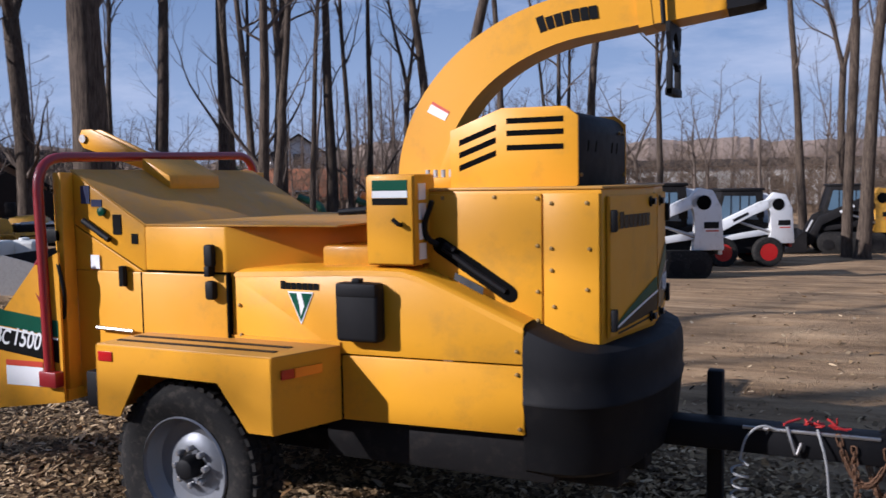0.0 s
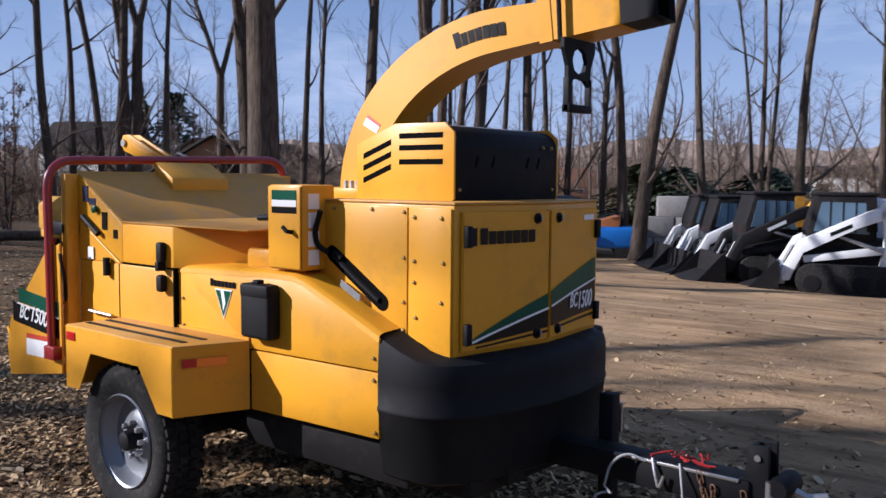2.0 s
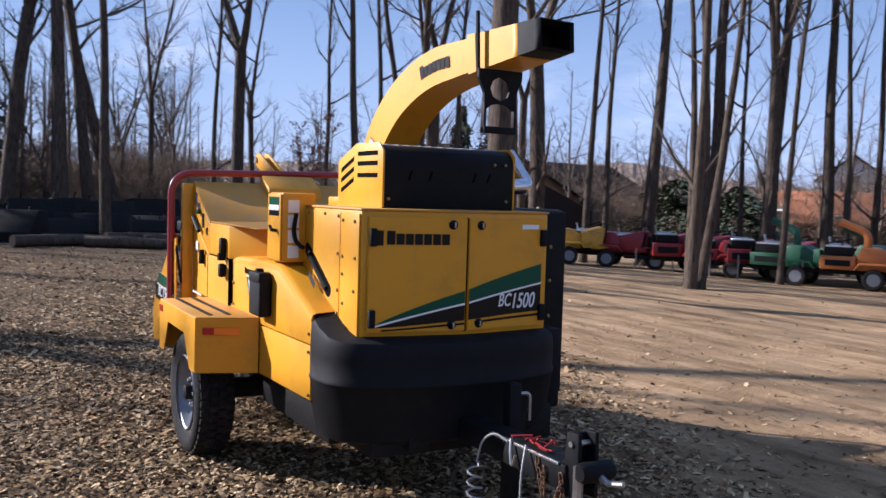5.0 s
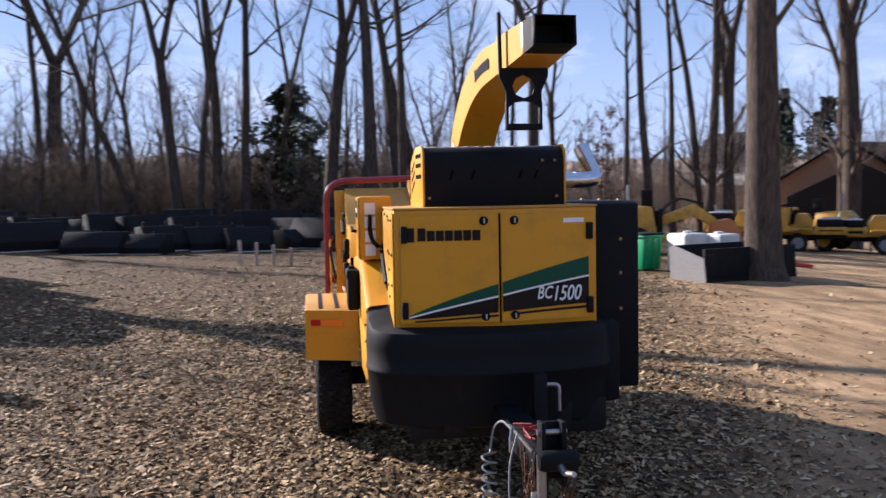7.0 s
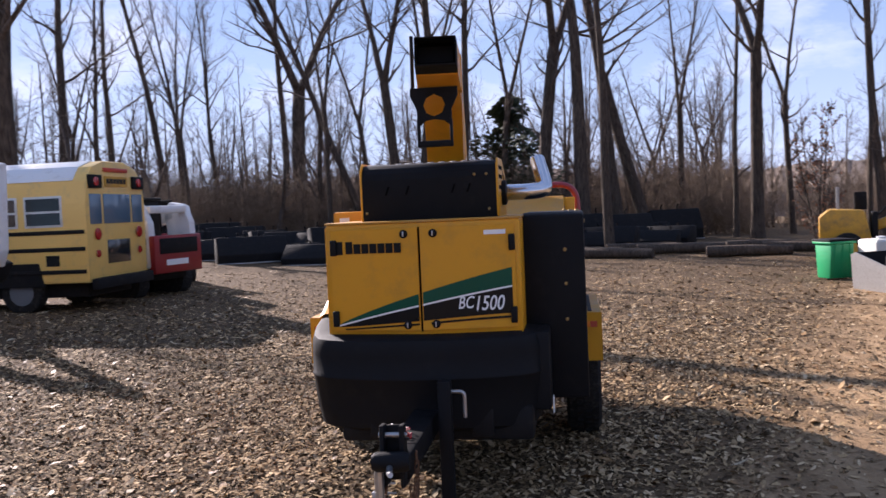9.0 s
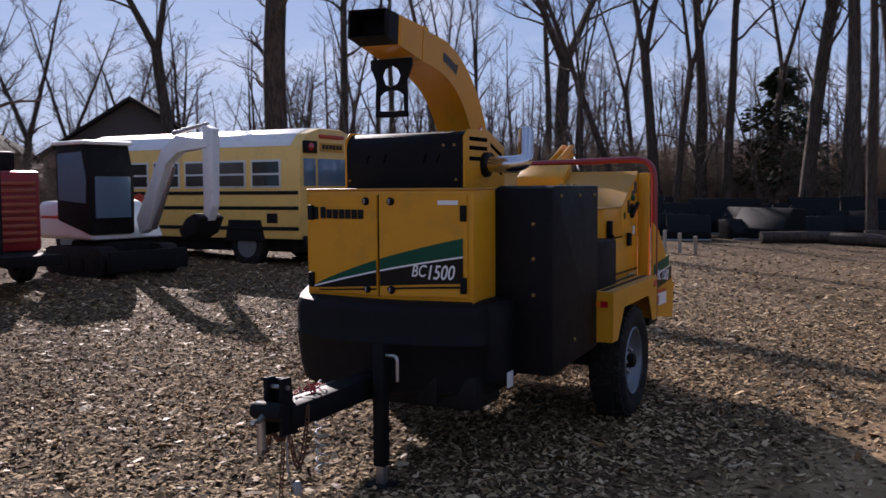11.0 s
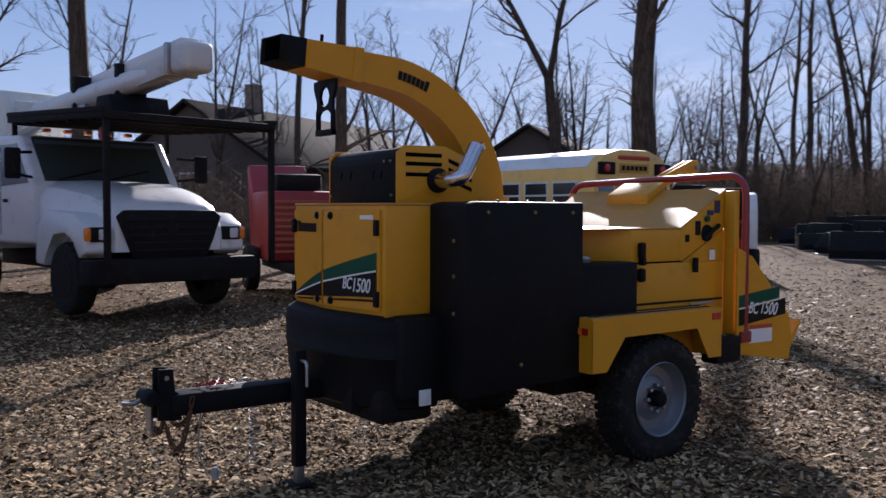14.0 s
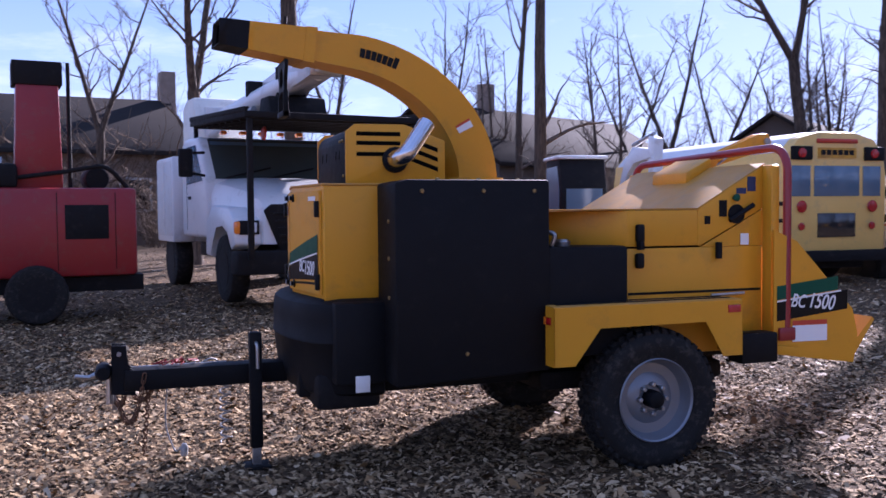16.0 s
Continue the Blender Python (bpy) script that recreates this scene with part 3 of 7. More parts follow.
# control box
cbox = part("control_box", box((0.30, -0.80, 1.325), (0.535, -0.60, 1.715), 0.012, seg=2), YELLOW, chipper, "yellow control cabinet")
part("door", box((0.304, -0.808, 1.332), (0.528, -0.799, 1.708), 0.006), YELLOW, cbox)
for z0, z1, mt in ((1.645, 1.69, DECAL_GREEN), (1.615, 1.645, DECAL_WHITE), (1.585, 1.613, DECAL_BLACK)):
    part("label_strip", box((0.335, -0.8105, z0), (0.505, -0.8085, z1)), mt, cbox, "", False)
part("latch", tube([(0.475, -0.812, 1.50), (0.475, -0.84, 1.505), (0.45, -0.842, 1.525)], 0.010, 8), BLACK_STEEL, cbox)
for i in range(4):
    part("instruction_label", box((0.5355, -0.765, 1.35 + i * 0.085), (0.5375, -0.70, 1.42 + i * 0.085)), DECAL_WHITE, cbox, "pale instruction sticker", False)
part("throttle", tube([(0.10, -0.70, 1.55), (0.25, -0.70, 1.56)], [0.014, 0.018], 8), BLACK_STEEL, chipper, "black grip")

# cooling hood above the housing
cheek = [(0.552, 1.648), (0.552, 1.905), (0.80, 1.995), (1.095, 1.992), (1.148, 1.948), (1.148, 1.66), (1.135, 1.648)]
SLOTS = []
for zc in (1.938, 1.885, 1.822):
    SLOTS.append(((0.825, zc - 0.012), (1.085, zc - 0.012), (1.085, zc + 0.012), (0.825, zc + 0.012)))
for zc in (1.850, 1.795, 1.738):
    SLOTS.append(((0.597, zc - 0.014), (0.775, zc + 0.050), (0.775, zc + 0.076), (0.597, zc + 0.012)))


def louvre_plate(y, side, parent, mat):
    pl = part("cheek_plate", prism(cheek, y, y - side * 0.012, "y", 0.003), mat, parent, "yellow louvred cheek plate")
    for s in SLOTS:
        part("louvre_slot", prism(s, y + side * 0.001, y - side * 0.004, "y"), DARK_HOLE, pl, "dark louvre slot", False)
    return pl


hood_side = [(0.56, 1.652), (0.56, 1.900), (0.80, 1.982), (1.04, 1.984), (1.085, 1.975), (1.118, 1.955), (1.138, 1.925), (1.145, 1.89), (1.145, 1.652)]
hood = part("cooling_hood", prism(hood_side, -0.47, 0.33, "y", 0.006), BLACK_STEEL, chipper, "black steel cooling hood with rounded front")
louvre_plate(-0.476, -1, hood, YELLOW)
louvre_plate(0.336, 1, hood, YELLOW)
for y in (-0.33, -0.21, 0.06, 0.15):
    part("vent_slot", prism([(y, 1.80), (y + 0.012, 1.80), (y + 0.03, 1.85), (y + 0.018, 1.85)], 1.143, 1.147, "x"), DARK_HOLE, hood, "", False)
# pale steel strips stand in for daylight through slanting slots in the top
for i in range(11):
    y = -0.43 + i * 0.066
    part("top_slat", prism([(0.96, y), (1.03, y + 0.03), (1.03, y + 0.05), (0.96, y + 0.02)], 1.983, 1.989, "z"), STEEL, hood, "pale slanting strip imitating daylight through a grille slot", False)
bolts([(1.148, -0.44, 1.70), (1.148, 0.28, 1.70), (1.148, 0.20, 1.90), (1.148, 0.27, 1.90)], (1, 0, 0), hood)
ex = part("exhaust", tube(bend([(0.86, 0.33, 1.79), (0.90, 0.52, 1.79), (0.87, 0.60, 1.80), (0.73, 0.55, 1.985)], 0.10, 6), 0.048, 16), CHROME, chipper, "bright curved exhaust pipe")
part("exhaust_collar", lathe([(0.075, 0.33), (0.075, 0.36), (0.05, 0.37)], (0.86, 0, 1.79), "y", 16), BLACK_STEEL, ex)

# discharge chute: a square tube that curves up and forward
def chute_frame(f):
    """Centre, upward normal and half depth at the fraction f of its length."""
    if f < 0.62:
        g = f / 0.62
        ang = radians(88 - 80 * g)
        cx = 0.245 + 1.02 * (1 - math.cos(radians(80 * g))) * 0.92
        cz = 1.68 + 0.752 * math.sin(radians(80 * g)) / math.sin(radians(80))
    else:
        g = (f - 0.62) / 0.38
        ang = radians(8 - 3.5 * g)
        cx = 0.245 + 1.02 * (1 - math.cos(radians(80))) * 0.92 + 0.81 * g
        cz = 2.432 + 0.07 * g
    half = 0.128 - 0.043 * f - 0.027 * max(0.0, (f - 0.62) / 0.38)
    return cx, cz, ang, half


def chute_ring(bm, f, grow=0.0, half_w=0.118):
    cx, cz, ang, half = chute_frame(f)
    n = Vector((-math.sin(ang), 0, math.cos(ang)))
    c = Vector((cx, -0.092 + 0.105 * cx, cz))
    side = Vector((0.1, -1, 0)).normalized() * -1
    half_w -= 0.026 * max(0.0, (f - 0.62) / 0.38)
    return [bm.verts.new(c + n * (half + grow) * s + side * (half_w + grow) * w) for s, w in ((1, -1), (1, 1), (-1, 1), (-1, -1))]


def chute_part(name, f0, f1, steps, grow, mat, parent, label, wall=0.01, tip_open=False):
    bm = bmesh.new()
    rings = [chute_ring(bm, f0 + (f1 - f0) * i / steps, grow) for i in range(steps + 1)]
    for a, b in zip(rings, rings[1:]):
        for i in range(4):
            bm.faces.new((a[i], a[(i + 1) % 4], b[(i + 1) % 4], b[i]))
    bm.faces.new(rings[0][::-1])
    if not tip_open:
        bm.faces.new(rings[-1])
    bmesh.ops.bevel(bm, geom=[e for e in bm.edges if len(e.link_faces) == 2 and e.calc_face_angle(0) > 1.2], offset=0.004, segments=1, affect="EDGES")
    ob = part(name, bm, mat, parent, label)
    if tip_open:
        md = ob.modifiers.new("thick", "SOLIDIFY")
        md.thickness = 0.006
        md.offset = 1
    return ob


chute = chute_part("discharge_chute", 0.0, 0.76, 30, 0.0, YELLOW, chipper, "yellow curved discharge chute")
chute_part("deflector", 0.76, 0.935, 6, 0.008, YELLOW, chute, "yellow hinged deflector", tip_open=True)
chute_part("deflector_throat", 0.80, 0.99, 4, -0.004, DARK_HOLE, chute, "dark chute mouth", tip_open=True)
chute_part("deflector_lip", 0.925, 1.0, 3, 0.009, BLACK_PLASTIC, chute, "black worn lip", tip_open=True)
chute_part("clamp_band", 0.745, 0.775, 2, 0.016, YELLOW, chute, "yellow clamp band")
part("clamp_rod", tube([(1.425, -0.09, 2.36), (1.405, -0.09, 2.66)], 0.011, 8), BLACK_STEEL, chute, "black adjusting rod")
part("lifting_eye", tube(bend([(1.10, 0.02, 2.48), (1.10, 0.02, 2.525), (1.16, 0.02, 2.535), (1.16, 0.02, 2.49)], 0.02, 4), 0.01, 6), YELLOW, chute)
# forked swivel bracket below the chute: side bars, a plate with a hole, a cross bar
yb = 0.028
cheek = [(-0.13, 2.37), (0.0, 2.37), (0.0, 2.335), (-0.045, 2.315), (-0.062, 2.275), (-0.045, 2.232), (0.0, 2.214), (0.0, 2.198), (-0.05, 2.192), (-0.082, 2.165), (-0.094, 2.165), (-0.094, 2.25), (-0.13, 2.325)]
br = part("swivel_bracket", prism([(yb + y, z) for y, z in cheek], 1.435, 1.455, "x", 0.001), BLACK_STEEL, chute, "black swivel bracket with a round hole", False)
part("bracket_cheek", prism([(yb - y, z) for y, z in cheek], 1.435, 1.455, "x", 0.001), BLACK_STEEL, br, "", False)
part("bracket_leg", box((1.43, yb - 0.097, 2.05), (1.46, yb - 0.082, 2.20), 0.003), BLACK_STEEL, br)
part("bracket_leg", box((1.43, yb + 0.082, 2.05), (1.46, yb + 0.097, 2.20), 0.003), BLACK_STEEL, br)
part("bracket_bar", box((1.425, yb - 0.097, 2.048), (1.465, yb + 0.097, 2.082), 0.004), BLACK_STEEL, br)
def chute_face(s, z):
    cx, cz, ang, half = chute_frame(s)
    n = Vector((-math.sin(ang), 0, math.cos(ang)))
    c = Vector((cx, -0.092 + 0.105 * cx, cz)) + n * z
    return c + Vector((0.1, -1, 0)).normalized() * 0.1205
def chute_face_left(s, z):
    return chute_face(s, z) - Vector((0.1, -1, 0)).normalized() * 0.241
word_bars(chute_face, 0.53, 0.665, -0.03, 0.03, 7, DECAL_BLACK, chute)
word_bars(chute_face_left, 0.50, 0.62, -0.028, 0.026, 7, DECAL_BLACK, chute)
for fn in (chute_face, chute_face_left):
    part("warning_label", sheet(lambda s: -0.05, lambda s: 0.055, 0.190, 0.212, 2, fn), DECAL_WHITE, chute, "white warning label", False)
    part("warning_head", sheet(lambda s: -0.05, lambda s: 0.055, 0.2125, 0.220, 2, fn), DECAL_RED, chute, "red label heading", False)
part("chute_base", lathe([(0.26, 1.29), (0.26, 1.62), (0.235, 1.64), (0.235, 1.70)], (0.27, -0.06, 0), "z", 24), YELLOW, chipper, "round yellow chute base")
part("gusset", prism([(0.33, 1.66), (0.55, 1.66), (0.44, 1.92)], -0.17, -0.19, "y", 0.003), YELLOW, chute, "triangular gusset")
part("chute_bracket", box((0.36, -0.46, 1.64), (0.55, -0.30, 1.70), 0.01), YELLOW, chipper)
for k in range(4):
    part("clamp_bolt", tube([(0.40 + 0.04 * k, -0.40, 1.69), (0.40 + 0.04 * k, -0.40, 1.735)], 0.012, 6), STEEL, chipper)

# feed housing at the back
low_plan = [(-1.42, -0.82), (-0.455, -0.82), (-0.455, 0.69), (-1.42, 0.69)]
feed = part("feed_housing", prism(low_plan, 0.62, 1.262, "z", 0.01), YELLOW, chipper, "yellow feed roller housing")
cover_plan = [(-0.945, -0.82), (-0.455, -0.82), (0.16, -0.42), (0.16, 0.29), (-0.455, 0.69), (-0.945, 0.69)]
cover = part("feed_cover", prism(cover_plan, 1.272, 1.487, "z", 0.008), YELLOW, chipper, "yellow hinged cover")
bm = bmesh.new()
prism([(-1.43, 1.50), (-1.43, 1.765), (-0.943, 1.489), (-0.943, 1.272), (-0.96, 1.266)], -0.82, 0.69, "y", 0.008, bm)
part("feed_cover_back", bm, YELLOW, cover, "sloping back of the cover")
part("cover_top", prism([(-1.435, 1.768), (-1.435, 1.776), (-0.945, 1.497), (0.16, 1.497), (0.16, 1.489), (-0.945, 1.489)], -0.815, 0.685, "y", 0.002), YELLOW_TOP, cover, "dusty sloping top plate")
# trim the front corners of the top plate to the cover's outline
tp = cover.children[-1].data
for v in tp.vertices:
    if v.co.x > 0.1:
        v.co.y = -0.415 if v.co.y < 0 else 0.285
bm = bmesh.new()
prism([(-1.43, 1.262), (-1.43, 1.495), (-0.97, 1.262)], -0.815, 0.685, "y", 0.004, bm)
part("feed_wedge", bm, YELLOW, feed, "", False)
part("seam", prism([(-1.42, 1.492), (-1.42, 1.502), (-0.955, 1.272), (-0.455, 1.272), (-0.455, 1.262), (-0.958, 1.262)], -0.812, 0.682, "y"), DARK_HOLE, feed, "", False)
part("panel_gap", box((-0.982, -0.8225, 0.95), (-0.976, -0.815, 1.26)), DARK_HOLE, feed, "", False)
part("panel_gap", box((-0.457, -0.82, 0.95), (-0.446, -0.79, 1.27)), DARK_HOLE, feed, "", False)
part("rear_flange", box((-1.47, -0.90, 0.60), (-1.41, -0.82, 1.76), 0.008), YELLOW, chipper, "upright yellow flange")
part("rear_flange", box((-1.47, 0.69, 0.60), (-1.41, 0.78, 1.76), 0.008), YELLOW, chipper, "upright yellow flange")
for side, y in ((-1, -0.822), (1, 0.692)):
    lt = part("cover_latch", box((-0.555, y + (-0.04 if side < 0 else 0), 1.30), (-0.505, y + (0 if side < 0 else 0.04), 1.405), 0.012), BLACK_PLASTIC, cover, "black rubber draw latch")
    part("latch_pull", box((-0.545, y + (-0.05 if side < 0 else 0), 1.255), (-0.515, y + (0 if side < 0 else 0.05), 1.305), 0.006), BLACK_PLASTIC, lt)
    part("latch_end", box((-0.55, y + (-0.045 if side < 0 else 0), 1.145), (-0.50, y + (0 if side < 0 else 0.045), 1.235), 0.014), BLACK_PLASTIC, lt)
    part("door_hinge", tube([(-1.08, y + side * 0.018, 1.19), (-1.08, y + side * 0.018, 1.29)], 0.02, 8), BLACK_STEEL, feed, "black pin hinge")
    part("gas_strut", tube([(-1.33, y + side * 0.02, 1.515), (-1.16, y + side * 0.02, 1.42)], 0.016, 8), BLACK_STEEL, cover)
    part("rod", tube([(-1.26, y + side * 0.025, 0.975), (-1.02, y + side * 0.025, 0.968)], 0.010, 8), STEEL, feed, "bright grease rod")
    for x0, z0, w, h, mt in ((-1.36, 1.60, 0.06, 0.09, DECAL_BLUE), (-1.29, 1.585, 0.07, 0.035, DECAL_BLUE), (-1.15, 1.445, 0.055, 0.10, DECAL_BLACK), (-1.03, 1.40, 0.04, 0.05, DECAL_BLACK), (-1.31, 1.27, 0.06, 0.07, DECAL_WHITE)):
        part("sticker", box((x0, y - 0.002, z0), (x0 + w, y + 0.002, z0 + h)), mt, feed, "small warning sticker", False)
    part("knob", lathe([(0.02, y), (0.024, y + side * 0.02), (0.004, y + side * 0.03)], (-1.21, 0, 1.56), "y", 12), DECAL_GREEN, cover, "round green knob")
part("side_hole", lathe([(0.06, 0.688), (0.06, 0.696), (0.002, 0.697)], (-1.22, 0, 1.46), "y", 18), BLACK_STEEL, cover)
# feed stripe along the left lower edge
part("decal_line", sheet(lambda s: 0.985, lambda s: 1.0, -1.40, -0.46, 2, lambda s, z: (s, 0.6925, z)), DECAL_BLACK, feed, "", False)
def wing_place(side):
    def f(s, z):
        return (s, side * (0.875 + 0.06 * (-1.45 - s)) - 0.065, z)
    return f
for side in (-1, 1):
    wp = wing_place(side)
    bm = bmesh.new()
    prof = [(-1.40, 0.60), (-1.40, 1.36), (-1.56, 1.29), (-1.97, 0.86), (-2.01, 0.70), (-1.98, 0.52)]
    inner = [bm.verts.new(wp(x, z)) for x, z in prof]
    outer = [bm.verts.new(Vector(wp(x, z)) + Vector((0, side * 0.012, 0))) for x, z in prof]
    bm.faces.new(inner)
    bm.faces.new(outer[::-1])
    for i in range(6):
        bm.faces.new((inner[i], inner[(i + 1) % 6], outer[(i + 1) % 6], outer[i]))
    wing = part("infeed_wing", bm, YELLOW, chipper, "flared yellow infeed side", False)
    def wo(s, z, wp=wp, side=side):
        return Vector(wp(s, z)) + Vector((0, side * 0.0145, 0))
    def wo2(s, z, wp=wp, side=side):
        return Vector(wp(s, z)) + Vector((0, side * 0.0165, 0))
    g0 = lambda s: 0.92 + 0.12 * (-1.42 - s)
    part("decal_green", sheet(lambda s: g0(s) + 0.01, lambda s: g0(s) + 0.095, -1.86, -1.42, 4, wo), DECAL_GREEN, wing, "dark green stripe", False)
    part("decal_white", sheet(lambda s: g0(s) - 0.004, lambda s: g0(s) + 0.006, -1.88, -1.42, 4, wo2), DECAL_WHITE, wing, "", False)
    part("decal_black", sheet(lambda s: g0(s) - 0.12, lambda s: g0(s), -1.93, -1.42, 4, wo), DECAL_BLACK, wing, "black stripe", False)
    part("label_plate", sheet(lambda s: 0.67, lambda s: 0.77, -1.78, -1.53, 2, wo2), DECAL_WHITE, wing, "white warning label", False)
    part("label_head", sheet(lambda s: 0.772, lambda s: 0.80, -1.78, -1.53, 2, wo2), DECAL_RED, wing, "", False)
    tm = Matrix(((-side, 0, 0, 0), (0, 0, side, 0), (0, 1, 0, 0), (0, 0, 0, 1)))
    tilt = Matrix.Rotation(radians(-3.43 * side), 4, "Z") @ Matrix.Rotation(radians(-7 * side), 4, "Y")
    lettering("BC", 0.115, Matrix.Translation(wo2(-1.57 if side > 0 else -1.80, g0(-1.7) - 0.035)) @ tilt @ tm, DECAL_WHITE, wing, "lettering", 0.25, squeeze=0.72)
    lettering("1500", 0.13, Matrix.Translation(wo2(-1.735 if side > 0 else -1.635, g0(-1.7) - 0.045)) @ tilt @ tm, DECAL_WHITE, wing, "lettering", 0.25, squeeze=0.74)
part("infeed_floor", prism([(-1.40, 0.60), (-1.40, 0.66), (-1.95, 0.58), (-2.15, 0.80), (-2.17, 0.78), (-1.98, 0.52)], -0.92, 0.83, "y", 0.004), YELLOW, chipper, "folded yellow infeed table")
part("infeed_throat", box((-1.44, -0.70, 0.72), (-1.425, 0.58, 1.45)), BLACK_PLASTIC, chipper, "black rubber infeed curtain")
# red feed control bar: an upside-down U over the infeed
bar = part("control_bar", tube(bend([(-1.47, -0.97, 0.72), (-1.50, -0.965, 1.835), (-1.51, 0.80, 1.875), (-1.50, 0.81, 0.72)], 0.17, 7), 0.026, 14), RED, chipper, "red tubular feed control bar")
part("bar_foot", box((-1.52, -1.0, 0.68), (-1.40, -0.94, 0.76), 0.008), RED, bar)
part("bar_foot", box((-1.55, 0.78, 0.68), (-1.43, 0.84, 0.76), 0.008), RED, bar)
part("hose", tube(bend([(-1.50, -0.93, 1.38), (-1.62, -0.94, 1.22), (-1.50, -0.95, 1.08), (-1.44, -0.92, 1.0)], 0.1, 6), 0.014, 8), RED, chipper, "red hose loop")
part("hose", tube(bend([(-1.47, -0.90, 1.36), (-1.40, -0.95, 1.30), (-1.38, -0.93, 1.15), (-1.43, -0.90, 1.02)], 0.1, 6), 0.010, 8), BLACK_PLASTIC, chipper, "black hose loop")
part("valve", box((-1.60, -0.90, 1.40), (-1.42, -0.80, 1.48), 0.015), BLACK_STEEL, chipper)
# top box and lift arm
part("roller_lift_box", prism([(-1.45, 1.765), (-1.445, 1.842), (-1.245, 1.738), (-1.24, 1.64)], -0.30, 0.12, "y", 0.012), YELLOW, chipper, "small yellow box on the cover")
arm = part("lift_arm", prism([(-1.44, 1.74), (-1.46, 1.82), (-1.98, 2.03), (-2.06, 2.03), (-2.09, 1.97), (-2.05, 1.92)], -0.15, -0.13, "y", 0.006), YELLOW, chipper, "yellow lift arm plate")
part("lift_arm", prism([(-1.46, 1.75), (-1.47, 1.83), (-1.98, 2.03), (-2.06, 2.03), (-2.09, 1.97), (-2.05, 1.92)], -0.08, -0.06, "y", 0.006), YELLOW, chipper, "yellow lift arm plate")
part("arm_pin", tube([(-2.04, -0.165, 1.975), (-2.04, -0.045, 1.975)], 0.025, 12), STEEL, arm)
part("strut_wire", tube([(-1.45, 0.18, 1.79), (-1.72, 0.05, 1.91)], 0.008, 6), STEEL, arm)

# big dark belt guard on the far side and the tank behind it
bm = prism([(0.105, 0.60), (0.105, 1.662), (0.93, 1.662), (1.0, 1.645), (1.0, 0.56)], 0.455, 0.815, "y", 0.014)
cv = part("belt_guard", bm, BLACK_STEEL, chipper, "large black sheet-steel belt guard")
bolts([(0.25, 0.70, 1.664), (0.50, 0.74, 1.664), (0.75, 0.78, 1.664)], (0, 0, 1), cv, 0.014)
bolts([(1.0, 0.70, 1.44), (1.0, 0.70, 1.24), (1.0, 0.70, 1.03)], (1, 0, 0), cv, 0.012)
bolts([(0.2, 0.815, 1.60), (0.5, 0.815, 1.60), (0.85, 0.815, 1.60), (0.6, 0.815, 0.72)], (0, 1, 0), cv, 0.012)
tank = part("hydraulic_tank", box((-0.40, 0.42, 0.66), (0.11, 0.80, 1.285), 0.02), BLACK_STEEL, chipper, "black hydraulic tank")
part("filler_cap", lathe([(0.04, 1.28), (0.045, 1.31), (0.03, 1.325)], (-0.05, 0.66, 0), "z", 14), STEEL, tank)
part("hose", tube(bend([(0.04, 0.70, 1.29), (0.02, 0.72, 1.36), (0.07, 0.66, 1.37)], 0.04, 4), 0.014, 8), STEEL, tank)

# moulded black nose: swept round the front below the housing
def nose():
    outline = [(1.008, -0.797), (1.12, -0.805), (1.22, -0.79), (1.30, -0.745), (1.365, -0.67), (1.415, -0.56), (1.455, -0.42), (1.48, -0.26), (1.49, -0.10), (1.48, 0.06), (1.455, 0.22), (1.41, 0.38), (1.36, 0.48), (1.27, 0.55), (1.12, 0.58), (1.0, 0.58)]
    inner = [(1.008, -0.66), (1.10, -0.66), (1.18, -0.66), (1.25, -0.655), (1.30, -0.645), (1.315, -0.55), (1.335, -0.42), (1.36, -0.26), (1.384, -0.10), (1.362, 0.06), (1.338, 0.22), (1.315, 0.38), (1.302, 0.45), (1.22, 0.46), (1.10, 0.46), (1.0, 0.46)]
    bm = bmesh.new()
    rows = []
    for i, (x, y) in enumerate(outline):
        top = 1.092 - 0.36 * min(max(x - 1.01, 0), 0.25) if y < 0 else 1.0
        c = Vector((0.9, -0.1, 0))
        d = (Vector((x, y, 0)) - c)
        d.normalize()
        row = []
        prof = [(0.47, -0.075), (0.49, -0.045), (0.60, -0.02), (0.765, -0.002), (0.772, 0.004), (0.785, 0.004), (0.792, -0.001), (0.90, 0.0), (top - 0.045, -0.004), (top - 0.015, -0.016), (top, -0.045)]
        for z, o in prof:
            row.append(bm.verts.new((x + d.x * o, y + d.y * o, z)))
        row.append(bm.verts.new((inner[i][0], inner[i][1], top + 0.012)))
        row.append(bm.verts.new((inner[i][0] - 0.05, inner[i][1] * 0.9, 0.47)))
        rows.append(row)
    for a, b in zip(rows, rows[1:]):
        for k in range(len(a)):
            bm.faces.new((a[k], b[k], b[(k + 1) % len(a)], a[(k + 1) % len(a)]))
    bm.faces.new(rows[0])
    bm.faces.new(rows[-1][::-1])
    return part("nose_moulding", bm, BLACK_PLASTIC, chipper, "moulded black plastic nose")


nose()
part("front_skirt", box((1.0, -0.60, 0.40), (1.36, 0.50, 0.60), 0.03), FRAME, chipper)
part("left_skirt", box((0.98, 0.44, 0.55), (1.28, 0.60, 1.0), 0.02), BLACK_PLASTIC, chipper)
part("tag_plate", box((1.09, 0.602, 0.51), (1.17, 0.610, 0.60), 0.002), DECAL_WHITE, chipper, "small white plate low on the skirt")


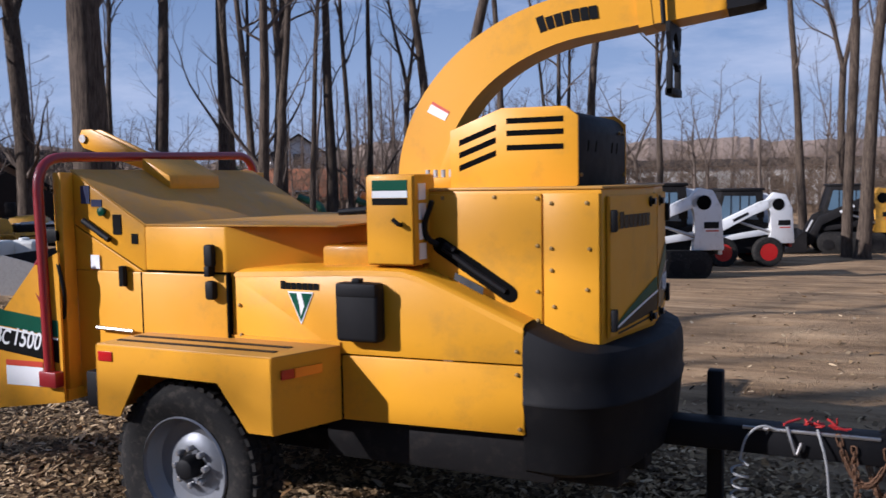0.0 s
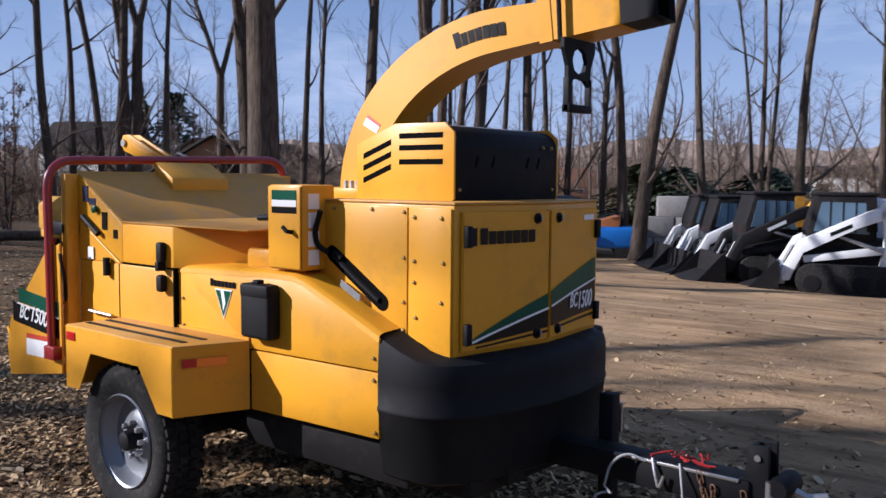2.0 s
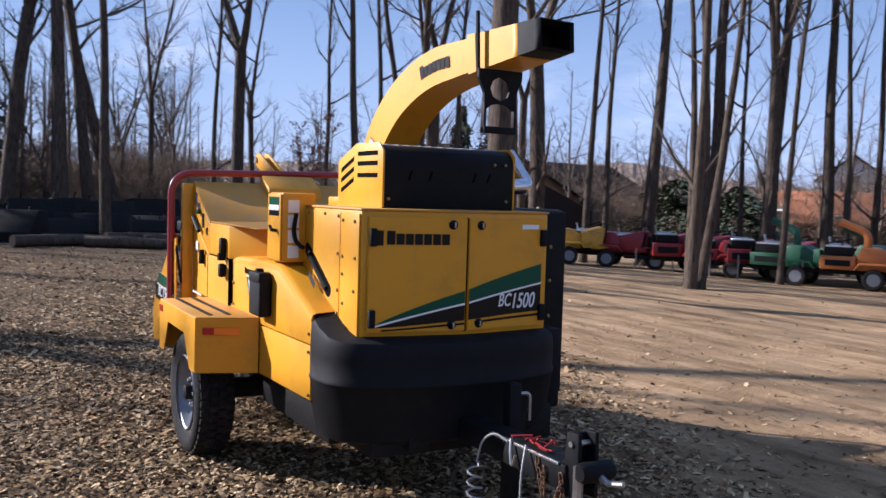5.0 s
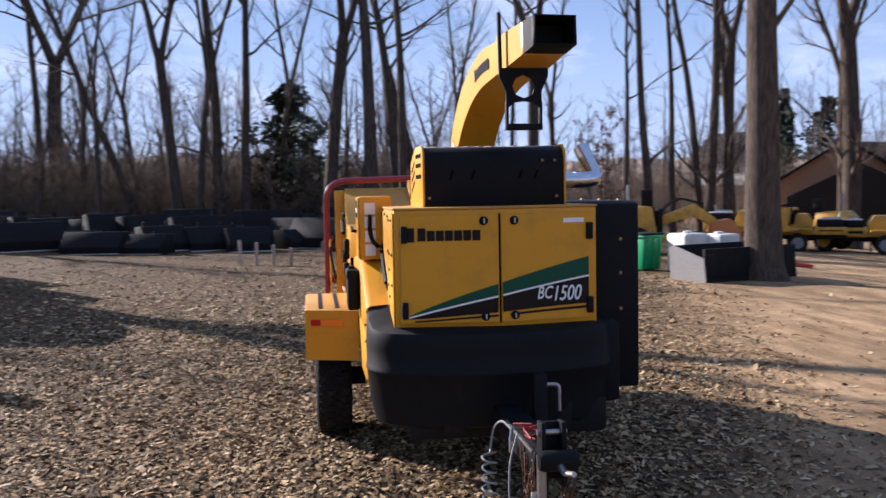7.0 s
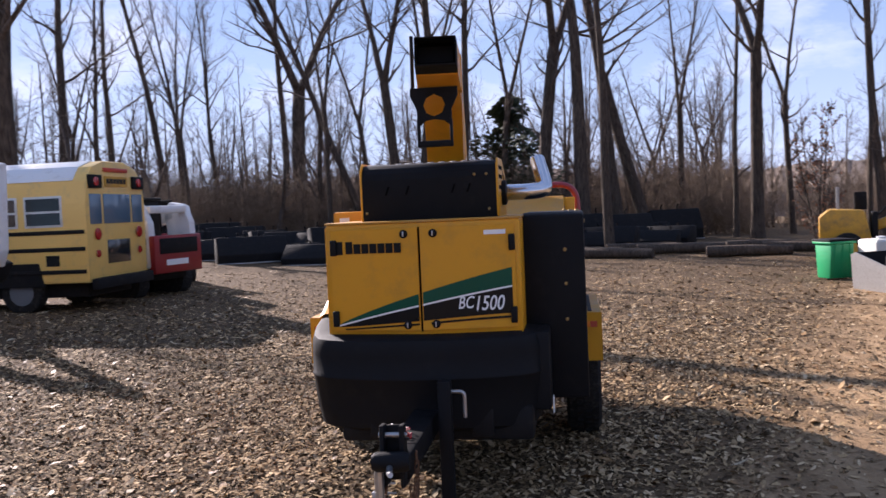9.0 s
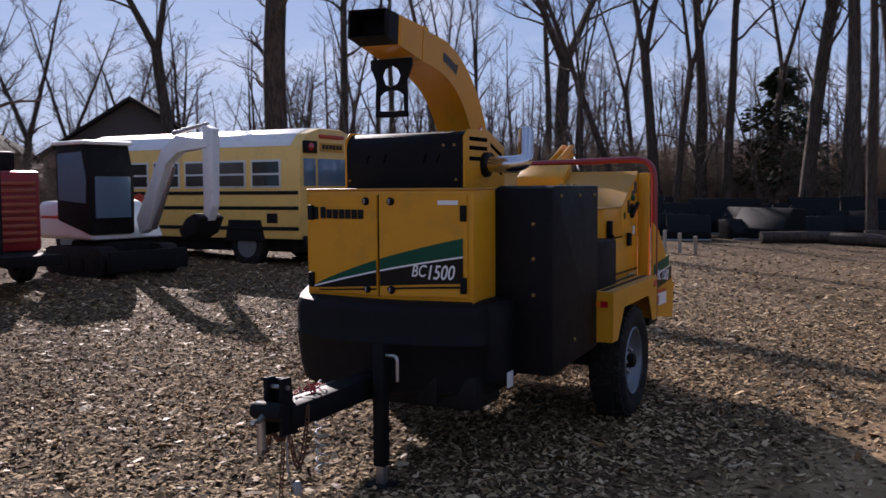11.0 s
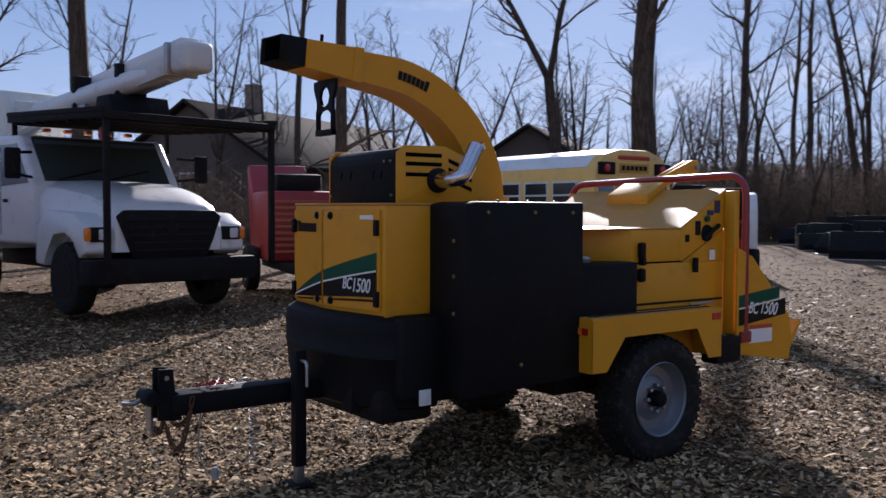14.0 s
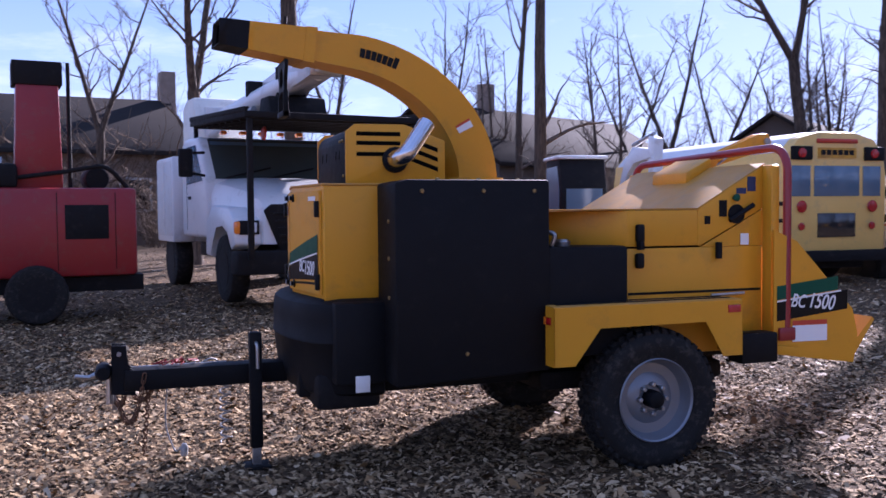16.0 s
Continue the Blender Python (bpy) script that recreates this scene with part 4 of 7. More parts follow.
# ---------------------------------------------------------------- ground
def ground_z(x, y):
    """Nearly flat yard, rising a little towards the road side and rolling gently far off."""
    z = 0.0
    if y < -3:
        z += 0.028 * min(-3 - y, 12)
    if y > 7:
        z -= 0.055 * (min(y, 20) - 7)
    r = math.hypot(x, y)
    if r > 24:
        z += 0.5 * noise.noise(Vector((x * 0.03, y * 0.03, 2.0))) * min(1.0, (r - 24) / 40)
    if r > 4:
        z += 0.035 * noise.noise(Vector((x * 0.35, y * 0.35, 7.0))) * min(1.0, (r - 4) / 4)
        if y > 2.5:
            z += 0.02 * math.sin(1.9 * (y + 0.12 * x) + 1.5 * noise.noise(Vector((x * 0.15, y * 0.15, 4.0)))) * min(1.0, (r - 4) / 4)
    return z


def ground_material():
    m = bpy.data.materials.new("yard_ground")
    m.use_nodes = True
    n, l = m.node_tree.nodes, m.node_tree.links
    b = n["Principled BSDF"]
    b.inputs["Roughness"].default_value = 0.92
    b.inputs["Specular IOR Level"].default_value = 0.08
    geo = n.new("ShaderNodeNewGeometry")

    def nz(scale, detail=6.0, rough=0.6, vec=None):
        t = n.new("ShaderNodeTexNoise")
        t.inputs["Scale"].default_value = scale
        t.inputs["Detail"].default_value = detail
        t.inputs["Roughness"].default_value = rough
        l.new(vec or geo.outputs["Position"], t.inputs["Vector"])
        return t.outputs["Fac"]

    def ramp(src, stops):
        r = n.new("ShaderNodeValToRGB")
        e = r.color_ramp.elements
        while len(e) < len(stops):
            e.new(0.5)
        for k, (p, c) in zip(e, stops):
            k.position = p
            k.color = (*c, 1)
        l.new(src, r.inputs["Fac"])
        return r.outputs["Color"]

    def mix(f, a, c):
        x = n.new("ShaderNodeMixRGB")
        for s, v in (("Fac", f), ("Color1", a), ("Color2", c)):
            if isinstance(v, float):
                x.inputs[s].default_value = v
            else:
                l.new(v, x.inputs[s])
        return x.outputs["Color"]

    chips = ramp(nz(26, 4, 0.75), [(0.28, (0.028, 0.018, 0.010)), (0.5, (0.105, 0.070, 0.038)), (0.66, (0.24, 0.165, 0.092)), (0.8, (0.38, 0.28, 0.165))])
    sandv = n.new("ShaderNodeMapping")
    sandv.inputs["Scale"].default_value = (0.35, 1.6, 1.0)
    sandv.inputs["Rotation"].default_value = (0, 0, radians(-6))
    l.new(geo.outputs["Position"], sandv.inputs["Vector"])
    sand = ramp(nz(1.5, 7, 0.62, sandv.outputs["Vector"]), [(0.30, (0.17, 0.105, 0.052)), (0.5, (0.42, 0.275, 0.145)), (0.68, (0.58, 0.40, 0.22))])
    sand = mix(ramp(nz(22, 5, 0.7), [(0.45, (0, 0, 0)), (0.72, (0.4, 0.4, 0.4))]), sand, ramp(nz(40, 3), [(0.35, (0.10, 0.064, 0.034)), (0.65, (0.28, 0.19, 0.105))]))
    sep = n.new("ShaderNodeSeparateXYZ")
    l.new(geo.outputs["Position"], sep.inputs["Vector"])
    lane = n.new("ShaderNodeMath")
    lane.operation = "MULTIPLY_ADD"
    lane.inputs[1].default_value = 0.30
    lane.inputs[2].default_value = -0.42
    fore = n.new("ShaderNodeMath")
    fore.operation = "MULTIPLY_ADD"
    fore.inputs[1].default_value = 0.42
    l.new(sep.outputs["X"], fore.inputs[0])
    l.new(sep.outputs["Y"], fore.inputs[2])
    l.new(fore.outputs["Value"], lane.inputs[0])
    wob = n.new("ShaderNodeMath")
    wob.operation = "MULTIPLY_ADD"
    wob.inputs[1].default_value = 1.5
    l.new(nz(0.28, 5, 0.65), wob.inputs[0])
    l.new(lane.outputs["Value"], wob.inputs[2])
    mask = ramp(wob.outputs["Value"], [(0.62, (0, 0, 0)), (1.0, (0.92, 0.92, 0.92))])
    col = mix(mask, chips, sand)
    # random dark soil patches, deepened to make up for weak tree-shadow bands
    dark = ramp(nz(0.5, 6, 0.7), [(0.40, (0, 0, 0)), (0.72, (0.68, 0.68, 0.68))])
    soil_shade = n.new("ShaderNodeRGB")
    soil_shade.outputs[0].default_value = (0.10, 0.07, 0.045, 1)
    col = mix(dark, col, soil_shade.outputs[0])
    l.new(col, b.inputs["Base Color"])
    bp = n.new("ShaderNodeBump")
    bp.inputs["Strength"].default_value = 0.9
    bp.inputs["Distance"].default_value = 0.03
    l.new(nz(18, 6, 0.75), bp.inputs["Height"])
    l.new(bp.outputs["Normal"], b.inputs["Normal"])
    return m


GROUND = ground_material()
side_axis = [0.0]
step = 0.35
while side_axis[-1] < 600:
    side_axis.append(side_axis[-1] + step)
    if side_axis[-1] > 14:
        step *= 1.13
axis_all = [-v for v in side_axis[:0:-1]] + side_axis
nx = len(axis_all)
verts = [(x, y, ground_z(x, y)) for x in axis_all for y in axis_all]
faces = [(i * nx + j, (i + 1) * nx + j, (i + 1) * nx + j + 1, i * nx + j + 1) for i in range(nx - 1) for j in range(nx - 1)]
me = bpy.data.meshes.new("ground")
me.from_pydata(verts, [], faces)
me.materials.append(GROUND)
for p in me.polygons:
    p.use_smooth = True
tagged(new("ground", me), "bare yard of sand, soil and scattered wood chips", "ground", kind="structure")


# loose chips and dead leaves lying on the yard
def litter(name, count, seed, spread, size, palette, label, keep):
    rnd = np.random.RandomState(seed)
    v, f, k = [], [], 0
    while k < count:
        x, y = rnd.normal(0, spread[0]) + spread[2], rnd.normal(0, spread[1]) + spread[3]
        if not keep(x, y, rnd):
            continue
        a, L, W = rnd.uniform(0, 2 * math.pi), size * rnd.uniform(0.45, 1.5), size * rnd.uniform(0.2, 0.7)
        ca, sa = math.cos(a), math.sin(a)
        z = ground_z(x, y) + rnd.uniform(0.001, 0.014)
        t1, t2, cup = rnd.normal(0, 0.28), rnd.normal(0, 0.28), rnd.uniform(-0.006, 0.012)
        i = len(v)
        for u, w, c in ((-1, -0.6, 0), (0, -1, cup), (1, -0.5, 0), (1, 0.5, 0), (0, 1, cup), (-1, 0.6, 0)):
            px, py = u * L / 2, w * W / 2
            v.append((x + ca * px - sa * py, y + sa * px + ca * py, max(z + px * t1 + py * t2 + c, ground_z(x, y) + 0.001)))
        f.append((i, i + 1, i + 4, i + 5))
        f.append((i + 1, i + 2, i + 3, i + 4))
        k += 1
    mesh = bpy.data.meshes.new(name)
    mesh.from_pydata(v, [], f)
    mesh.materials.append(palette)
    return tagged(new(name, mesh), label, "ground litter", kind="stuff")


def chip_material(name, stops, rough=0.85):
    m = bpy.data.materials.new(name)
    m.use_nodes = True
    n, l = m.node_tree.nodes, m.node_tree.links
    r = n.new("ShaderNodeValToRGB")
    e = r.color_ramp.elements
    while len(e) < len(stops):
        e.new(0.5)
    for k, (p, c) in zip(e, stops):
        k.position, k.color = p, (*c, 1)
    g = n.new("ShaderNodeNewGeometry")
    l.new(g.outputs["Random Per Island"], r.inputs["Fac"])
    t = n.new("ShaderNodeTexNoise")
    t.inputs["Scale"].default_value = 90
    l.new(g.outputs["Position"], t.inputs["Vector"])
    h = n.new("ShaderNodeHueSaturation")
    mr = n.new("ShaderNodeMapRange")
    mr.inputs["To Min"].default_value, mr.inputs["To Max"].default_value = 0.6, 1.4
    l.new(t.outputs["Fac"], mr.inputs["Value"])
    l.new(mr.outputs["Result"], h.inputs["Value"])
    l.new(r.outputs["Color"], h.inputs["Color"])
    l.new(h.outputs["Color"], n["Principled BSDF"].inputs["Base Color"])
    n["Principled BSDF"].inputs["Roughness"].default_value = rough
    n["Principled BSDF"].inputs["Specular IOR Level"].default_value = 0.1
    return m


CHIPS = chip_material("wood_chips", [(0.0, (0.045, 0.029, 0.015)), (0.3, (0.15, 0.098, 0.052)), (0.55, (0.29, 0.195, 0.098)), (0.8, (0.44, 0.305, 0.155)), (1.0, (0.62, 0.46, 0.27))])
LEAVES = chip_material("dead_leaves", [(0.0, (0.10, 0.05, 0.02)), (0.4, (0.26, 0.15, 0.06)), (0.75, (0.38, 0.25, 0.12)), (1.0, (0.5, 0.40, 0.26))], 0.6)


def off_lane(x, y, rnd):
    q = y + 0.42 * (x - 1.0)
    p = 1.0 if q < 0.6 else max(0.05, 1.0 - 0.5 * (q - 0.6))
    return rnd.uniform() < p


litter("wood_chip_litter", 95000, 11, (4.2, 3.6, 0.8, -0.6), 0.044, CHIPS, "pale weathered wood chips strewn on the yard", off_lane)
litter("wood_chip_litter", 42000, 12, (9.0, 8.0, -2.0, -1.5), 0.066, CHIPS, "pale weathered wood chips strewn further out", off_lane)
litter("dead_leaf_litter", 9000, 13, (9.0, 8.0, 0.0, -1.0), 0.085, LEAVES, "dry brown leaves lying between the chips", off_lane)


# ---------------------------------------------------------------- bare winter trees
def bark_material(name, lo, hi):
    m = bpy.data.materials.new(name)
    m.use_nodes = True
    n, l = m.node_tree.nodes, m.node_tree.links
    tc0 = n.new("ShaderNodeTexCoord")
    mp0 = n.new("ShaderNodeMapping")
    mp0.inputs["Scale"].default_value = (1, 1, 0.13)
    l.new(tc0.outputs["Object"], mp0.inputs["Vector"])
    def nz(s, d=6.0):
        t = n.new("ShaderNodeTexNoise")
        t.inputs["Scale"].default_value, t.inputs["Detail"].default_value, t.inputs["Roughness"].default_value = s, d, 0.68
        l.new(mp0.outputs["Vector"], t.inputs["Vector"])
        return t.outputs["Fac"]
    r = n.new("ShaderNodeValToRGB")
    r.color_ramp.elements[0].position, r.color_ramp.elements[0].color = 0.34, (*lo, 1)
    r.color_ramp.elements[1].position, r.color_ramp.elements[1].color = 0.68, (*hi, 1)
    l.new(nz(22), r.inputs["Fac"])
    big = n.new("ShaderNodeHueSaturation")
    mr = n.new("ShaderNodeMapRange")
    mr.inputs["To Min"].default_value, mr.inputs["To Max"].default_value = 0.65, 1.35
    l.new(nz(1.6, 3.0), mr.inputs["Value"])
    l.new(mr.outputs["Result"], big.inputs["Value"])
    l.new(r.outputs["Color"], big.inputs["Color"])
    l.new(big.outputs["Color"], n["Principled BSDF"].inputs["Base Color"])
    n["Principled BSDF"].inputs["Roughness"].default_value = 0.9
    n["Principled BSDF"].inputs["Specular IOR Level"].default_value = 0.15
    bp = n.new("ShaderNodeBump")
    bp.inputs["Strength"].default_value, bp.inputs["Distance"].default_value = 0.9, 0.03
    l.new(nz(26), bp.inputs["Height"])
    l.new(bp.outputs["Normal"], n["Principled BSDF"].inputs["Normal"])
    return m


BARK = bark_material("bark", (0.032, 0.024, 0.018), (0.135, 0.102, 0.075))
TWIG = bark_material("twig_bark", (0.06, 0.046, 0.037), (0.18, 0.14, 0.11))
BRUSH = bark_material("brush", (0.09, 0.064, 0.044), (0.27, 0.20, 0.14))


class Wood:
    """Collects tapered limbs into one mesh."""
    def __init__(self):
        self.v, self.f = [], []

    def limb(self, pts, rad, n):
        start, up = len(self.v), None
        for i, p in enumerate(pts):
            d = (pts[min(i + 1, len(pts) - 1)] - pts[max(i - 1, 0)]).normalized()
            if up is None:
                up = Vector((1, 0.3, 0)) if abs(d.z) > 0.7 else Vector((0, 0, 1))
            u = (up - d * up.dot(d)).normalized()
            w = d.cross(u)
            up = u
            for k in range(n):
                a = 2 * math.pi * k / n
                self.v.append(p + (u * math.cos(a) + w * math.sin(a)) * rad[i])
        for i in range(len(pts) - 1):
            for k in range(n):
                a, b = start + i * n + k, start + i * n + (k + 1) % n
                self.f.append((a, b, b + n, a + n))

    def mesh(self, name, mat):
        me = bpy.data.meshes.new(name)
        me.from_pydata(self.v, [], self.f)
        me.materials.append(mat)
        for p in me.polygons:
            p.use_smooth = True
        return me


def run(rnd, p, d, length, r0, r1, steps, wander, rise):
    pts, rad = [p.copy()], [r0]
    for i in range(steps):
        d = (d + Vector((rnd.uniform(-1, 1), rnd.uniform(-1, 1), rnd.uniform(-0.6, 0.6) + rise)) * wander).normalized()
        p = p + d * (length / steps)
        pts.append(p.copy())
        rad.append(r0 + (r1 - r0) * ((i + 1) / steps) ** 0.85)
    return pts, rad


def grow(seed, height, r, kind, low=0.3, twigs=1.0, sides=10):
    """One bare tree: a tall trunk (kind 0 straight, 1 forked, 2 a clump) with limbs, branches and twigs."""
    rnd = random.Random(seed)
    trunk, crown = Wood(), Wood()
    stems = []
    base = Vector((0, 0, -0.15))
    if kind == 0:
        stems.append(run(rnd, base, Vector((rnd.uniform(-0.03, 0.03), rnd.uniform(-0.03, 0.03), 1)), height, r, r * 0.16, 14, 0.045, 0.05))
    elif kind == 1:
        hf = height * rnd.uniform(0.28, 0.5)
        main = run(rnd, base, Vector((0, 0, 1)), hf, r, r * 0.82, 7, 0.03, 0.05)
        stems.append(main)
        a = rnd.uniform(0, 6.28)
        for s in (0, math.pi * rnd.uniform(0.8, 1.2)):
            d = Vector((math.cos(a + s) * 0.32, math.sin(a + s) * 0.32, 1)).normalized()
            stems.append(run(rnd, main[0][-1] - Vector((0, 0, 0.15)), d, (height - hf) * rnd.uniform(0.8, 1.0), r * 0.62, r * 0.1, 10, 0.05, 0.09))
    else:
        for k in range(3):
            a = k * 2.1 + rnd.uniform(-0.4, 0.4)
            stems.append(run(rnd, base + Vector((math.cos(a) * r * 0.8, math.sin(a) * r * 0.8, 0)), Vector((math.cos(a) * 0.13, math.sin(a) * 0.13, 1)).normalized(), height * rnd.uniform(0.75, 1), r * rnd.uniform(0.55, 0.8), r * 0.1, 12, 0.045, 0.06))
    for pts, rad in stems:
        if pts[0].z < 0.5:
            rad = rad[:]
            rad[0] *= 1.45
            pts = [pts[0], pts[0].lerp(pts[1], 0.3)] + pts[1:]
            rad = [rad[0], rad[1] * 1.12] + rad[1:]
        trunk.limb(pts, rad, sides)
    for pts, rad in stems:
        n = len(pts)
        for i in range(2, n):
            if pts[i].z < height * low and rnd.random() > 0.22:
                continue
            for _ in range(rnd.choice((1, 1, 2, 3))):
                a = rnd.uniform(0, 6.28)
                d = Vector((math.cos(a), math.sin(a), rnd.uniform(0.25, 1.7))).normalized()
                L = height * rnd.uniform(0.05, 0.24) * (1.2 - 0.65 * i / n)
                at = pts[i - 1].lerp(pts[i], rnd.random())
                bp_, br_ = run(rnd, at, d, L, min(rad[i] * rnd.uniform(0.35, 0.6), 0.085), 0.011, 8, 0.27, 0.16)
                crown.limb(bp_, br_, 5)
                for j in range(2, len(bp_)):
                    for _ in range(rnd.choice((0, 1, 2)) if twigs > 0.5 else 1):
                        a2 = rnd.uniform(0, 6.28)
                        d2 = ((bp_[j] - bp_[j - 1]).normalized() + Vector((math.cos(a2), math.sin(a2), rnd.uniform(-0.3, 0.7))) * rnd.uniform(0.5, 1.2)).normalized()
                        L2 = L * rnd.uniform(0.15, 0.5)
                        tp_, tr_ = run(rnd, bp_[j], d2, L2, br_[j] * 0.55, 0.006, 5, 0.32, 0.12)
                        crown.limb(tp_, tr_, 3)
                        for q in (1, 2, 3, 4):
                            if rnd.random() < twigs * 0.8:
                                a3 = rnd.uniform(0, 6.28)
                                d3 = ((tp_[q] - tp_[q - 1]).normalized() + Vector((math.cos(a3), math.sin(a3), rnd.uniform(-0.2, 0.6))) * 0.9).normalized()
                                crown.limb(*run(rnd, tp_[q], d3, L2 * rnd.uniform(0.2, 0.6), 0.006, 0.0035, 3, 0.3, 0.08), 3)
    return trunk, crown


TREE_LABEL = {0: "tall straight bare winter tree with dark bark", 1: "tall forked bare winter tree with dark bark", 2: "clump of bare winter stems from one root"}
masters = {}
for kd in (0, 1, 2):
    for s in range(4 if kd < 2 else 2):
        tw, cw = grow(31 + 17 * kd + 5 * s, (21, 20, 18)[kd], 0.25, kd, low=(0.56, 0.48, 0.34)[kd] - (0.2 if s > 1 else 0.0))
        masters[kd, s] = (tw.mesh("trunk", BARK), cw.mesh("crown", TWIG))
for s in range(2):
    tw, cw = grow(301 + s, 24, 0.43, 0, low=0.55)
    masters[3, s] = (tw.mesh("trunk", BARK), cw.mesh("crown", TWIG))
for s in range(3):
    tw, cw = grow(411 + 7 * s, 11, 0.16, (1, 2, 1)[s], low=0.12, twigs=1.0)
    masters[4, s] = (tw.mesh("trunk", BARK), cw.mesh("crown", TWIG))
TREE_LABEL[3] = "large straight trunk of a bare winter tree"
TREE_LABEL[4] = "small bare winter tree branching low"
pick = random.Random(8)


def plant(x, y, diameter, kd, lean, group, turn=None, branchy=False):
    s = pick.randrange(3 if kd == 4 else 2) + (2 if branchy and kd < 2 else 0)
    k = diameter / {3: 0.86, 4: 0.32}.get(kd, 0.5)
    t = thing("tree", TREE_LABEL[kd], "tree", group=group)
    hs = 0.55 + 0.45 * min(k, 1.3) if k < 1.0 else 1.0 + 0.15 * (k - 1)
    # leans across the line of sight from the chipper
    away = math.atan2(y, x - 2)
    m = Matrix.Translation((x, y, ground_z(x, y) - 0.05)) @ Matrix.Rotation(radians(lean), 4, Vector((math.cos(away), math.sin(away), 0)))
    m = m @ Matrix.Rotation(pick.uniform(0, 6.28) if turn is None else turn, 4, "Z") @ Matrix.Diagonal((k, k, hs, 1))
    t.matrix_world = m
    for nm, me_ in zip(("trunk", "crown"), masters[kd, s]):
        o = new(nm, me_)
        o.parent = t
    return t


STAND_A = [(-16.6, 19.5, 0.32, 0, -1), (-11.2, 13.8, 0.42, 2, 2), (-17.4, 23.3, 0.42, 1, 2), (-14.2, 20.4, 0.24, 0, 1), (-16.2, 27.6, 0.32, 0, -1), (-14.1, 26.8, 0.24, 1, 0), (-11.2, 23.4, 0.42, 0, 0), (-8.7, 24.0, 0.32, 0, -1), (-7.9, 26.3, 0.32, 2, 1), (-7.2, 28.2, 0.42, 0, 0), (0.1, 27.9, 0.32, 0, -1), (1.5, 24.4, 0.32, 1, -1), (1.9, 23.9, 0.42, 0, 1), (-5.2, 31.0, 0.26, 1, 0), (1.0, 33.0, 0.3, 1, 0), (3.2, 31.0, 0.28, 2, 0)]
STAND_B = [(-25.8, 13.1, 0.32, 0, -2), (-25.1, 13.1, 0.42, 0, 0), (-24.8, 13.7, 0.42, 1, 0), (-10.0, 22.0, 0.50, 0, 2), (-33.0, 23.2, 0.45, 1, 0), (-25.0, 18.6, 0.72, 1, 1), (-22.6, 19.2, 0.32, 0, 3), (-22.3, 20.0, 0.28, 0, 0), (-21.4, 21.2, 0.60, 3, 4), (-19.9, 23.1, 0.64, 3, 1), (-19.2, 23.9, 0.24, 0, 0), (-18.4, 24.4, 0.60, 3, 3), (-18.0, 24.2, 0.42, 0, 4), (-16.6, 25.5, 0.52, 3, 0), (-15.8, 25.6, 0.28, 0, 0)]
STAND_C = [(-31.0, -0.5, 0.55, 1, 2), (-29.7, 1.3, 0.66, 0, 1), (-33.7, 2.9, 0.55, 0, -4), (-24.2, 2.0, 0.36, 0, 0), (-35.0, 4.2, 0.58, 1, -12), (-31.7, 8.2, 0.55, 1, -2), (-33.2, 7.6, 0.26, 0, 0), (-25.3, 11.0, 0.36, 0, -5), (-26.2, 12.2, 0.28, 0, 0), (-27.6, 15.2, 0.36, 1, 0), (-22.5, 13.3, 0.24, 0, 0), (-38.0, 6.0, 0.3, 1, 2), (-40.0, 11.5, 0.32, 1, -3), (-36.5, 14.0, 0.3, 0, 1)]
STAND_D = [(-33.9, -6.7, 0.50, 1, -2), (-35.8, -8.6, 0.42, 0, -18), (-36.6, -5.3, 0.62, 0, 1), (-35.9, -4.1, 0.52, 0, 0), (-34.0, -6.0, 0.32, 1, 3), (-40.5, -13.4, 0.80, 1, 0), (-41.5, -14.4, 0.48, 0, 1), (-44.0, -10.2, 0.32, 1, -4), (-32.0, -9.6, 0.22, 1, 2), (-38.0, -2.6, 0.34, 1, 2), (-40.0, -17.6, 0.3, 1, -3), (-36.0, -11.2, 0.24, 1, 1)]
STAND_E = [(-24.7, -25.2, 0.55, 1, -9), (-20.2, -16.8, 0.88, 1, -5), (-34.6, -23.3, 0.62, 0, -1), (-45.2, -27.3, 0.45, 0, -1), (-47.0, -27.3, 0.55, 0, -2), (-43.5, -21.9, 0.50, 0, -5), (-41.0, -20.2, 0.32, 1, -2), (-38.0, -25.0, 0.26, 1, 1), (-37.0, -18.0, 0.24, 1, -3)]
STAND_F = [(0.9, -16.0, 0.34, 4, 2), (-1.7, -17.7, 0.58, 3, 0), (-7.9, -16.3, 0.40, 0, 0), (-12.0, -27.1, 0.34, 0, 0), (-20.5, -30.0, 0.40, 4, 0), (-16.8, -28.5, 0.34, 4, -2), (-26.5, -34.0, 0.36, 4, 0), (-4.6, -24.0, 0.26, 4, -8), (-10.6, -31.5, 0.32, 4, 3), (-13.6, -33.0, 0.34, 4, -3), (3.2, -25.0, 0.30, 4, 0), (-29.5, -30.0, 0.34, 4, 2), (-32.5, -36.0, 0.36, 4, 0), (-22.8, -37.0, 0.34, 4, 2)]
STANDS = (STAND_A, STAND_B, STAND_C, STAND_D, STAND_E, STAND_F)
for stand in STANDS:
    for x, y, dia, kd, lean in stand:
        plant(x, y, dia, kd, lean, "yard trees", branchy=stand in (STAND_C, STAND_D, STAND_E, STAND_F) or dia < 0.3)
plant(-9.7, 7.2, 0.70, 3, 0, "yard trees")

